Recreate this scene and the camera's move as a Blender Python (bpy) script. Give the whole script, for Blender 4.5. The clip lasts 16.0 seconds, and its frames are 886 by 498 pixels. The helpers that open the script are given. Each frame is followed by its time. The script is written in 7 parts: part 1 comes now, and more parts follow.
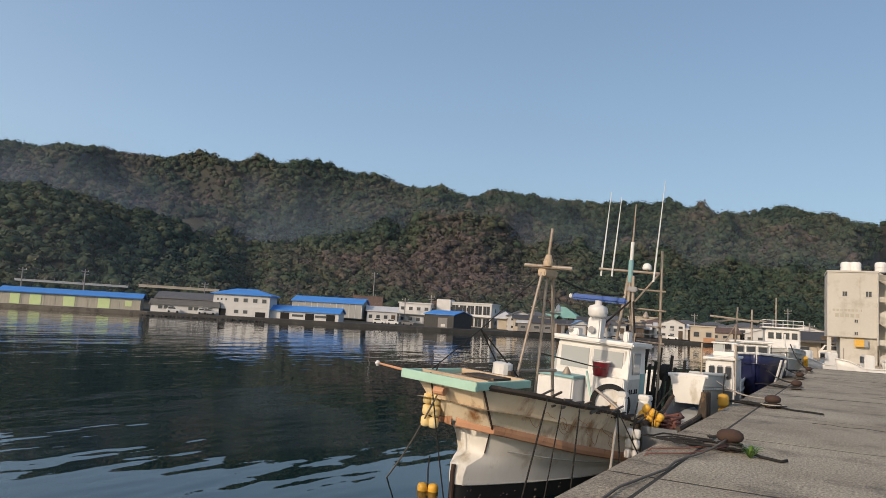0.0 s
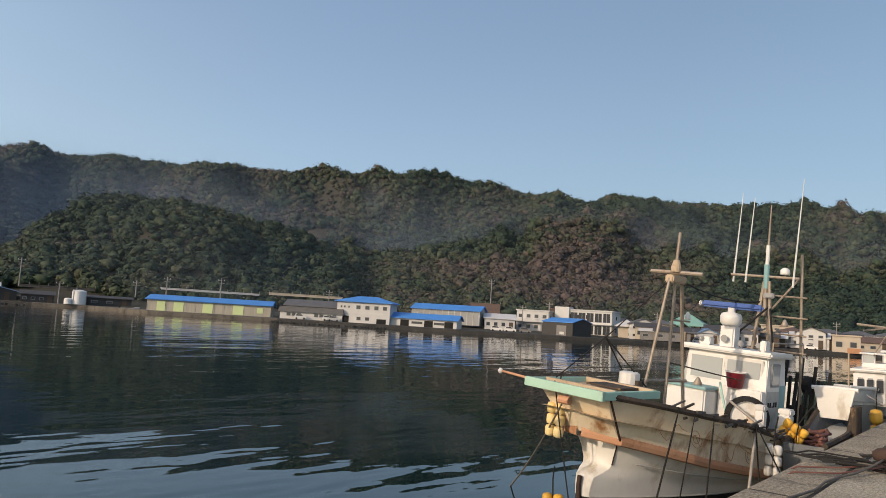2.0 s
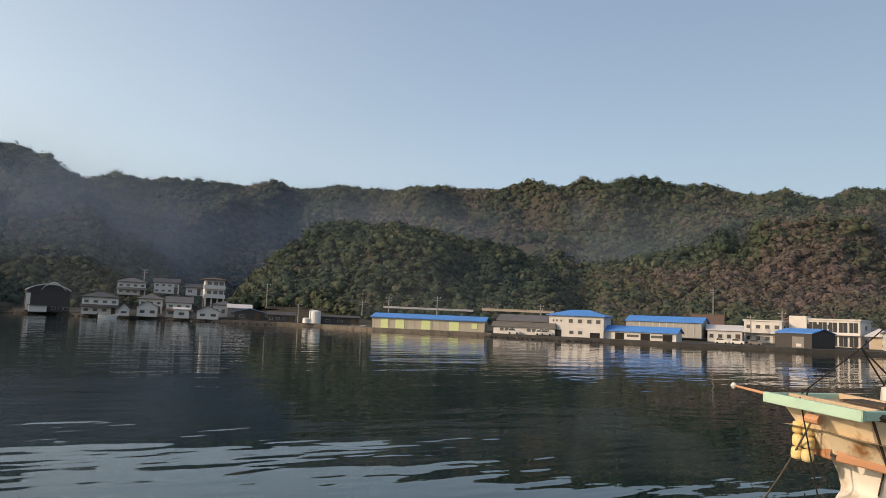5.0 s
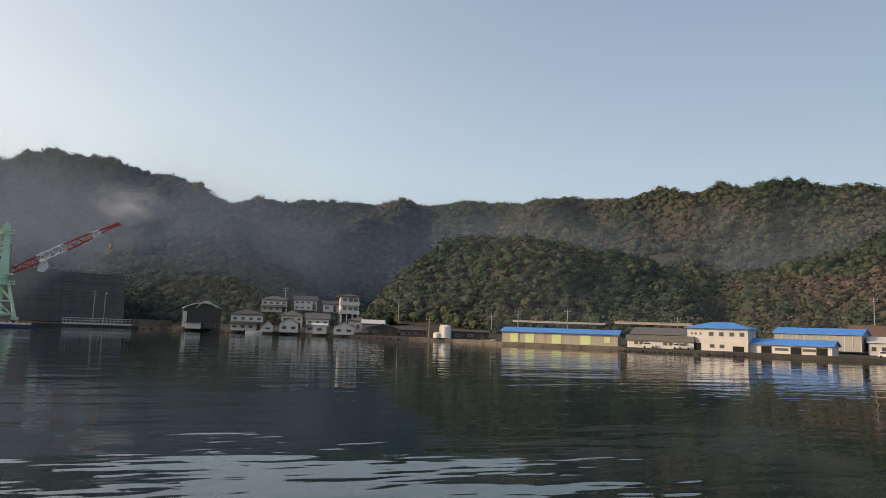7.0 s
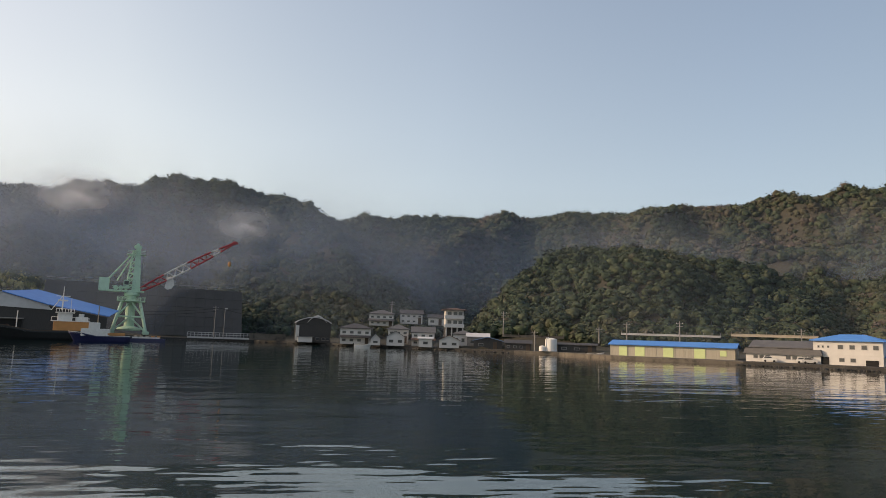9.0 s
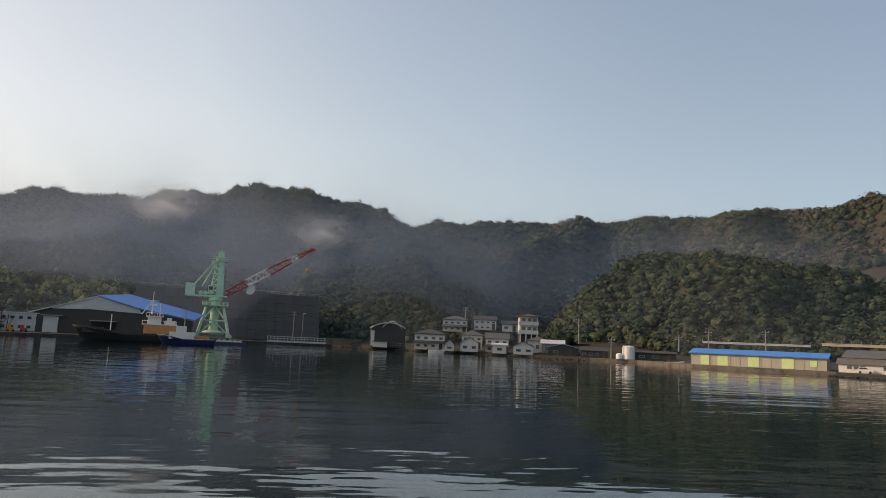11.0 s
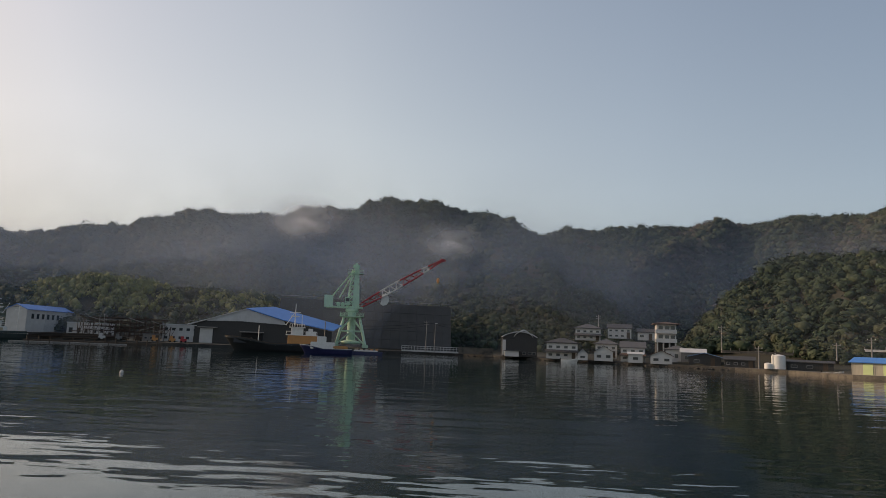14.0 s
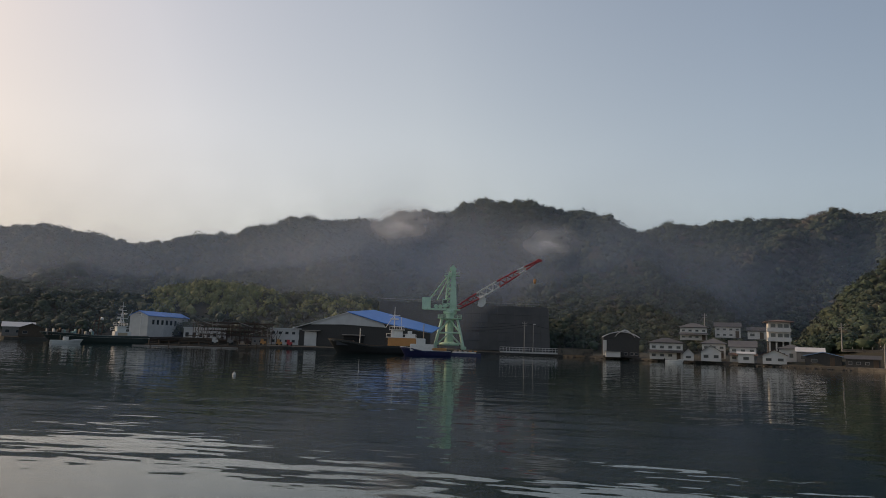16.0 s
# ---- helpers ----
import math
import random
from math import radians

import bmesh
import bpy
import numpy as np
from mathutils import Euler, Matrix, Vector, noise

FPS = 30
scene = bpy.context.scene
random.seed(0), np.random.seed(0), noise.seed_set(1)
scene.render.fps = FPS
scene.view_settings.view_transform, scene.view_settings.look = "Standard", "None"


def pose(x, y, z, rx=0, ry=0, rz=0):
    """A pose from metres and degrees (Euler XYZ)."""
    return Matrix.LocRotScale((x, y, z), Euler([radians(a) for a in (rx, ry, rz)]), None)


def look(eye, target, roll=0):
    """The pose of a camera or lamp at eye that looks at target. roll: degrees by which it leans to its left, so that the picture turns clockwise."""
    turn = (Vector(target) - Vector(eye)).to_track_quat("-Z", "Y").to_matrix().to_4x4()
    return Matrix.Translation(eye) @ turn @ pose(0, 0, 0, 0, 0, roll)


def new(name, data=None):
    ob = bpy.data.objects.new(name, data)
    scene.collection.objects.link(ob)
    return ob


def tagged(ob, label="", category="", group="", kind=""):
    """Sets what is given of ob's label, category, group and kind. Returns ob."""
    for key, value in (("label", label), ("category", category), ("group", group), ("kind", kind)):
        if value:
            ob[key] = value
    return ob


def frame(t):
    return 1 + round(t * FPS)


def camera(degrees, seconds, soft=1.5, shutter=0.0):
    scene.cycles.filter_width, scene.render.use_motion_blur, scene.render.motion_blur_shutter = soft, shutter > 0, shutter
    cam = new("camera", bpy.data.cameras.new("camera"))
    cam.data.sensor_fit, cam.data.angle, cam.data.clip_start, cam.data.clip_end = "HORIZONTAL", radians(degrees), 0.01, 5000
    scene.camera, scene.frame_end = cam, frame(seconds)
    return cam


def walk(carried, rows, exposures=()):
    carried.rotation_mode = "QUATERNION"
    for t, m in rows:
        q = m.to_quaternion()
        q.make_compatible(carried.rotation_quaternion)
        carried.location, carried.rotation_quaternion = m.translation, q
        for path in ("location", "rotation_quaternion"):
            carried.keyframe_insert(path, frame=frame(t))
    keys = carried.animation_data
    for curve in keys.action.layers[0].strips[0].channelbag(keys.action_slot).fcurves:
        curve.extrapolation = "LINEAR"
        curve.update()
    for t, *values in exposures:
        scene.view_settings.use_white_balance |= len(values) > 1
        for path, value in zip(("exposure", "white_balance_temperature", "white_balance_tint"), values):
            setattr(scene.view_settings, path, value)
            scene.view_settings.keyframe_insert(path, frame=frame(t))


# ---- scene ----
cam = camera(64.18, 16.0, soft=0.5)
# seconds, eye, then yaw from the quay line, pitch and roll
ROWS = [
    (0.0, -0.000, -0.000, 1.561, 30.20, 5.55, 3.33),
    (0.5, -0.022, -0.001, 1.564, 32.24, 5.50, 3.32),
    (1.0, -0.040, -0.005, 1.564, 34.62, 5.51, 3.45),
    (1.5, -0.062, -0.013, 1.560, 37.07, 5.57, 3.59),
    (2.0, -0.079, -0.016, 1.555, 39.68, 5.58, 3.50),
    (2.5, -0.091, -0.013, 1.554, 42.37, 5.64, 3.35),
    (3.0, -0.108, -0.007, 1.556, 45.18, 5.69, 3.25),
    (3.5, -0.134, 0.003, 1.552, 48.10, 5.69, 3.04),
    (4.0, -0.161, 0.021, 1.546, 50.93, 5.68, 2.82),
    (4.5, -0.188, 0.045, 1.538, 53.78, 5.73, 2.66),
    (5.0, -0.223, 0.067, 1.529, 56.61, 5.84, 2.49),
    (7.5, -0.507, 0.125, 1.541, 69.34, 6.76, 2.06),
    (8.0, -0.562, 0.128, 1.544, 71.56, 6.95, 2.03),
    (8.5, -0.613, 0.124, 1.547, 73.62, 7.13, 1.99),
    (9.0, -0.657, 0.114, 1.550, 75.44, 7.32, 2.00),
    (11.5, -0.842, 0.028, 1.552, 83.06, 7.55, 2.65),
    (12.0, -0.873, 0.009, 1.552, 84.84, 7.54, 2.63),
    (12.5, -0.898, -0.011, 1.552, 86.59, 7.55, 2.71),
    (13.0, -0.920, -0.033, 1.551, 88.40, 7.59, 2.73),
    (13.5, -0.942, -0.056, 1.550, 90.22, 7.68, 2.64),
    (14.0, -0.966, -0.080, 1.550, 91.94, 7.84, 2.44),
    (14.5, -0.993, -0.106, 1.550, 93.78, 7.91, 2.28),
    (15.0, -1.023, -0.133, 1.551, 95.83, 7.85, 2.14),
    (15.5, -1.054, -0.159, 1.552, 97.88, 7.74, 2.06),
    (16.0, -1.086, -0.186, 1.553, 99.73, 7.65, 1.97),
]
walk(cam, [(t, pose(x, y, z, 90 + pitch, 0, yaw) @ pose(0, 0, 0, 0, 0, roll)) for t, x, y, z, yaw, pitch, roll in ROWS],
     exposures=[(0.0, 0.36, 7050, 15), (3.0, 0.47, 7600, 16), (5.0, 0.58, 8250, 18), (9.0, 0.56, 8850, 20), (12.0, 0.32, 8700, 20), (16.0, 0.06, 8650, 20)])

# ---- light: low winter sun from behind the camera's left shoulder, hazy sky ----
SUN_BEARING, SUN_HEIGHT = 166.0, 21.0
world = bpy.data.worlds.new("sky")
scene.world = world
world.use_nodes = True
wn = world.node_tree.nodes
sky = wn.new("ShaderNodeTexSky")
sky.sky_type, sky.sun_disc = "NISHITA", False
sky.sun_elevation, sky.sun_rotation = radians(SUN_HEIGHT), radians(-SUN_BEARING)
sky.air_density, sky.dust_density, sky.ozone_density = 1.0, 1.5, 1.45
# morning haze: a flatter fall-off with height, whiter and warmer on the sun's side
wl = world.node_tree.links
way, flat, dot, tone, lit = wn.new("ShaderNodeTexCoord"), wn.new("ShaderNodeMapping"), wn.new("ShaderNodeVectorMath"), wn.new("ShaderNodeValToRGB"), wn.new("ShaderNodeVectorMath")
half, spread = wn.new("ShaderNodeMath"), wn.new("ShaderNodeVectorMath")
flat.inputs["Location"].default_value, flat.inputs["Scale"].default_value = (0, 0, 0.10), (1, 1, 0.62)
dot.operation, lit.operation, half.operation, spread.operation = "DOT_PRODUCT", "MULTIPLY", "MULTIPLY_ADD", "NORMALIZE"
dot.inputs[1].default_value = (-math.sin(radians(SUN_BEARING)), math.cos(radians(SUN_BEARING)), 0.0)
half.inputs[1].default_value, half.inputs[2].default_value = 0.5, 0.5
ramp_stops = [(0.0, (0.56, 0.605, 0.62)), (0.12, (0.66, 0.705, 0.72)), (0.30, (0.89, 0.94, 0.97)), (0.50, (1.15, 1.16, 1.14)), (0.70, (1.25, 1.20, 1.11)), (0.84, (1.02, 0.99, 0.95)), (0.96, (0.54, 0.55, 0.55))]
while len(tone.color_ramp.elements) < len(ramp_stops):
    tone.color_ramp.elements.new(0.5)
for stop, (place, c) in zip(tone.color_ramp.elements, ramp_stops):
    stop.position, stop.color = place, (*c, 1.0)
wl.new(way.outputs["Generated"], dot.inputs[0])
wl.new(way.outputs["Generated"], flat.inputs[0])
wl.new(flat.outputs[0], spread.inputs[0])
wl.new(spread.outputs[0], sky.inputs[0])
wl.new(dot.outputs["Value"], half.inputs[0])
wl.new(half.outputs[0], tone.inputs[0])
wl.new(sky.outputs[0], lit.inputs[0])
wl.new(tone.outputs[0], lit.inputs[1])
wl.new(lit.outputs[0], wn["Background"].inputs[0])
wn["Background"].inputs[1].default_value = 0.15
sun = new("sun", bpy.data.lights.new("sun", "SUN"))
sun.data.energy, sun.data.angle, sun.data.color = 1.9, radians(0.6), (1.0, 0.875, 0.71)


def at(bearing, dist, z=0.0):
    """A place by its bearing (degrees left of the quay's line) and distance from the quay head."""
    b = radians(bearing)
    return Vector((-math.sin(b) * dist, math.cos(b) * dist, z))


sun.matrix_world = look(at(SUN_BEARING, 50, 50 * math.tan(radians(SUN_HEIGHT))), (0, 0, 0))

WATER = -1.2
EDGE = -2.33


# ---- materials ----
def rgb(c):
    return (c[0], c[1], c[2], 1.0)


def mat(name, a, b=None, rough=0.7, scale=3.0, fine=40.0, bump=0.15, metal=0.0, stain=None, stain_at=0.62, per_object=0.0, stretch=(1, 1, 1), spec=0.5, world=False, grit=0):
    """A two-colour surface with broad and fine variation, fine relief and, where given, stains."""
    m = bpy.data.materials.new(name)
    m.use_nodes = True
    n, l = m.node_tree.nodes, m.node_tree.links
    bsdf = n["Principled BSDF"]
    bsdf.inputs["Roughness"].default_value, bsdf.inputs["Metallic"].default_value = rough, metal
    bsdf.inputs["Specular IOR Level"].default_value = spec
    b = b or tuple(0.72 * c for c in a)
    co, mp = n.new("ShaderNodeTexCoord"), n.new("ShaderNodeMapping")
    mp.inputs["Scale"].default_value = stretch
    l.new(n.new("ShaderNodeNewGeometry").outputs["Position"] if world else co.outputs["Object"], mp.inputs["Vector"])
    n1, n2 = n.new("ShaderNodeTexNoise"), n.new("ShaderNodeTexNoise")
    n1.inputs["Scale"].default_value, n2.inputs["Scale"].default_value = scale, fine
    n1.inputs["Detail"].default_value, n2.inputs["Detail"].default_value = 5, 3
    for t in (n1, n2):
        l.new(mp.outputs[0], t.inputs["Vector"])
    mix = n.new("ShaderNodeMix")
    mix.data_type = "RGBA"
    mix.inputs[6].default_value, mix.inputs[7].default_value = rgb(a), rgb(b)
    add = n.new("ShaderNodeMath")
    add.operation = "MULTIPLY_ADD"
    add.inputs[1].default_value = 0.5
    l.new(n2.outputs[0], add.inputs[0])
    half = n.new("ShaderNodeMath")
    half.operation = "MULTIPLY_ADD"
    half.inputs[1].default_value, half.inputs[2].default_value = 1.6, -0.55
    l.new(n1.outputs[0], half.inputs[0])
    l.new(half.outputs[0], add.inputs[2])
    l.new(add.outputs[0], mix.inputs[0])
    out = mix.outputs[2]
    if stain:
        n3, ramp = n.new("ShaderNodeTexNoise"), n.new("ShaderNodeMapRange")
        n3.inputs["Scale"].default_value, n3.inputs["Detail"].default_value, n3.inputs["Roughness"].default_value = scale * 1.7, 8, 0.65
        l.new(mp.outputs[0], n3.inputs["Vector"])
        ramp.inputs[1].default_value, ramp.inputs[2].default_value = stain_at - 0.07, stain_at + 0.09
        l.new(n3.outputs[0], ramp.inputs[0])
        m2 = n.new("ShaderNodeMix")
        m2.data_type = "RGBA"
        m2.inputs[7].default_value = rgb(stain)
        l.new(ramp.outputs[0], m2.inputs[0])
        l.new(out, m2.inputs[6])
        out = m2.outputs[2]
    if grit:
        n4, mr4, hsv4 = n.new("ShaderNodeTexNoise"), n.new("ShaderNodeMapRange"), n.new("ShaderNodeHueSaturation")
        n4.inputs["Scale"].default_value, n4.inputs["Detail"].default_value, n4.inputs["Roughness"].default_value = grit, 3, 0.7
        mr4.inputs[1].default_value, mr4.inputs[2].default_value, mr4.inputs[3].default_value, mr4.inputs[4].default_value = 0.32, 0.68, 0.36, 1.62
        l.new(mp.outputs[0], n4.inputs["Vector"])
        l.new(n4.outputs[0], mr4.inputs[0])
        l.new(mr4.outputs[0], hsv4.inputs["Value"])
        l.new(out, hsv4.inputs["Color"])
        out = hsv4.outputs[0]
    if per_object:
        info, hsv, mr = n.new("ShaderNodeObjectInfo"), n.new("ShaderNodeHueSaturation"), n.new("ShaderNodeMapRange")
        mr.inputs[3].default_value, mr.inputs[4].default_value = 1 - per_object, 1 + per_object
        l.new(info.outputs["Random"], mr.inputs[0])
        l.new(mr.outputs[0], hsv.inputs["Value"])
        l.new(out, hsv.inputs["Color"])
        out = hsv.outputs[0]
    l.new(out, bsdf.inputs["Base Color"])
    if bump:
        bp = n.new("ShaderNodeBump")
        bp.inputs["Strength"].default_value, bp.inputs["Distance"].default_value = bump, 0.02
        l.new(n2.outputs[0], bp.inputs["Height"])
        l.new(bp.outputs[0], bsdf.inputs["Normal"])
    return m


def foliage(name, ramp_colours):
    """Leaves whose colour follows the tint given to each tree."""
    m = bpy.data.materials.new(name)
    m.use_nodes = True
    n, l = m.node_tree.nodes, m.node_tree.links
    bsdf = n["Principled BSDF"]
    bsdf.inputs["Roughness"].default_value, bsdf.inputs["Specular IOR Level"].default_value = 0.75, 0.2
    at_ = n.new("ShaderNodeAttribute")
    at_.attribute_name = "tint"
    ramp = n.new("ShaderNodeValToRGB")
    while len(ramp.color_ramp.elements) < len(ramp_colours):
        ramp.color_ramp.elements.new(0.5)
    for e, (p, c) in zip(ramp.color_ramp.elements, ramp_colours):
        e.position, e.color = p, rgb(c)
    nz, co, hsv, mr = n.new("ShaderNodeTexNoise"), n.new("ShaderNodeTexCoord"), n.new("ShaderNodeHueSaturation"), n.new("ShaderNodeMapRange")
    nz.inputs["Scale"].default_value, nz.inputs["Detail"].default_value = 0.9, 6
    mr.inputs[1].default_value, mr.inputs[2].default_value, mr.inputs[3].default_value, mr.inputs[4].default_value = 0.3, 0.7, 0.65, 1.35
    l.new(co.outputs["Object"], nz.inputs["Vector"])
    l.new(nz.outputs[0], mr.inputs[0])
    l.new(mr.outputs[0], hsv.inputs["Value"])
    l.new(at_.outputs["Fac"], ramp.inputs[0])
    l.new(ramp.outputs[0], hsv.inputs["Color"])
    l.new(hsv.outputs[0], bsdf.inputs["Base Color"])
    return m


def glass(name, tint=(0.05, 0.055, 0.06), rough=0.06):
    m = bpy.data.materials.new(name)
    m.use_nodes = True
    b = m.node_tree.nodes["Principled BSDF"]
    b.inputs["Base Color"].default_value, b.inputs["Roughness"].default_value = rgb(tint), rough
    b.inputs["Specular IOR Level"].default_value = 0.6
    return m


def water_material():
    m = bpy.data.materials.new("harbour_water")
    m.use_nodes = True
    n, l = m.node_tree.nodes, m.node_tree.links
    b = n["Principled BSDF"]
    b.inputs["Base Color"].default_value, b.inputs["Roughness"].default_value, b.inputs["IOR"].default_value = (0.0008, 0.0135, 0.0150, 1), 0.015, 1.37
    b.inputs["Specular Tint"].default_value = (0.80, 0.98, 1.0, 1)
    co = n.new("ShaderNodeTexCoord")
    prev = None
    for scale, strech, turn, dist, detail in ((0.50, (1.0, 0.34, 1), 30, 0.033, 0), (1.6, (1.0, 0.36, 1), 20, 0.016, 1), (4.5, (1.0, 0.5, 1), 70, 0.0010, 1), (0.12, (1.0, 0.5, 1), 50, 0.06, 2)):
        mp, nz, bp = n.new("ShaderNodeMapping"), n.new("ShaderNodeTexNoise"), n.new("ShaderNodeBump")
        mp.inputs["Scale"].default_value, mp.inputs["Rotation"].default_value = strech, (0, 0, radians(turn))
        nz.inputs["Scale"].default_value, nz.inputs["Detail"].default_value, nz.inputs["Roughness"].default_value = scale, detail, 0.45
        bp.inputs["Distance"].default_value, bp.inputs["Strength"].default_value = dist, 1.0
        l.new(co.outputs["Object"], mp.inputs[0])
        l.new(mp.outputs[0], nz.inputs["Vector"])
        l.new(nz.outputs[0], bp.inputs["Height"])
        if prev:
            l.new(prev.outputs[0], bp.inputs["Normal"])
        prev = bp
    l.new(prev.outputs[0], b.inputs["Normal"])
    return m


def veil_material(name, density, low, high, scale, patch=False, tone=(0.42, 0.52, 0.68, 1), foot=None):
    """A translucent sheet standing in for thin mist: scatters a little of the light that falls on it, thinning out with
    height or towards its rim.
    """
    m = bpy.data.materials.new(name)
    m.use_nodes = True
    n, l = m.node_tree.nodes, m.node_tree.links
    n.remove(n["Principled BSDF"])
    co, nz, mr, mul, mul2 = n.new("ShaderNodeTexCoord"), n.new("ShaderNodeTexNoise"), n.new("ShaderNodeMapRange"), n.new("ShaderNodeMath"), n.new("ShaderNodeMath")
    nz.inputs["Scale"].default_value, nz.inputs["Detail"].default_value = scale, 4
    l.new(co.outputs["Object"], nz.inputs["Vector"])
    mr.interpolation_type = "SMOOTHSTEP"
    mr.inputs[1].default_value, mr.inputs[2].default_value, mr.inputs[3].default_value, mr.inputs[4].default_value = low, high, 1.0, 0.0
    if patch:
        ln = n.new("ShaderNodeVectorMath")
        ln.operation = "LENGTH"
        l.new(co.outputs["Object"], ln.inputs[0])
        l.new(ln.outputs["Value"], mr.inputs[0])
    else:
        sp = n.new("ShaderNodeSeparateXYZ")
        l.new(co.outputs["Object"], sp.inputs[0])
        l.new(sp.outputs["Z"], mr.inputs[0])
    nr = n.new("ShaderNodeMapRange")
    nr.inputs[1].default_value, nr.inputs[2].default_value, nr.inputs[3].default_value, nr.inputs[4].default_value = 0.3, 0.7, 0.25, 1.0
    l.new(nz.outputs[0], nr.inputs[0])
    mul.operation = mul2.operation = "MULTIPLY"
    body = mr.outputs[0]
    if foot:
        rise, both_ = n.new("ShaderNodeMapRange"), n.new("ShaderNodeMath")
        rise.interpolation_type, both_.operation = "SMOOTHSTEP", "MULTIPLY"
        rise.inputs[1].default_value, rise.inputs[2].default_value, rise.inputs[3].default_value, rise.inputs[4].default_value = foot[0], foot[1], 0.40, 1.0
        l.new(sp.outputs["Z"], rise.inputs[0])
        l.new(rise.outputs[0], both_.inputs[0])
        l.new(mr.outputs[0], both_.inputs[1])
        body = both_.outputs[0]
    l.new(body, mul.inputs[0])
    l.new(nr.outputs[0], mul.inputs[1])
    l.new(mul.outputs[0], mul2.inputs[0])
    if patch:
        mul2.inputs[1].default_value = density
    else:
        # opacity weight of the sheet along the valley, set by bearing
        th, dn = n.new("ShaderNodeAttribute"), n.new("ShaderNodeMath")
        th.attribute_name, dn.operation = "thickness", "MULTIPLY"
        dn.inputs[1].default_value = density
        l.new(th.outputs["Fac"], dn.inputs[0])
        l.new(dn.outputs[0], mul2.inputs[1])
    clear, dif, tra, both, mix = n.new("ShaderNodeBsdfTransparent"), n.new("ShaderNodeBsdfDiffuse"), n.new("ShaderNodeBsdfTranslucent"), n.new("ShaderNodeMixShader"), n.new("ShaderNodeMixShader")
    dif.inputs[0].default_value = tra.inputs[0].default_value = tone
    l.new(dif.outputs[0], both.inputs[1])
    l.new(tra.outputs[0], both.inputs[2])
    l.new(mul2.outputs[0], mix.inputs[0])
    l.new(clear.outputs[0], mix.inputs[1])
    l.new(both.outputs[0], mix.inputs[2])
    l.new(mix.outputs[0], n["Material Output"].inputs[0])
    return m


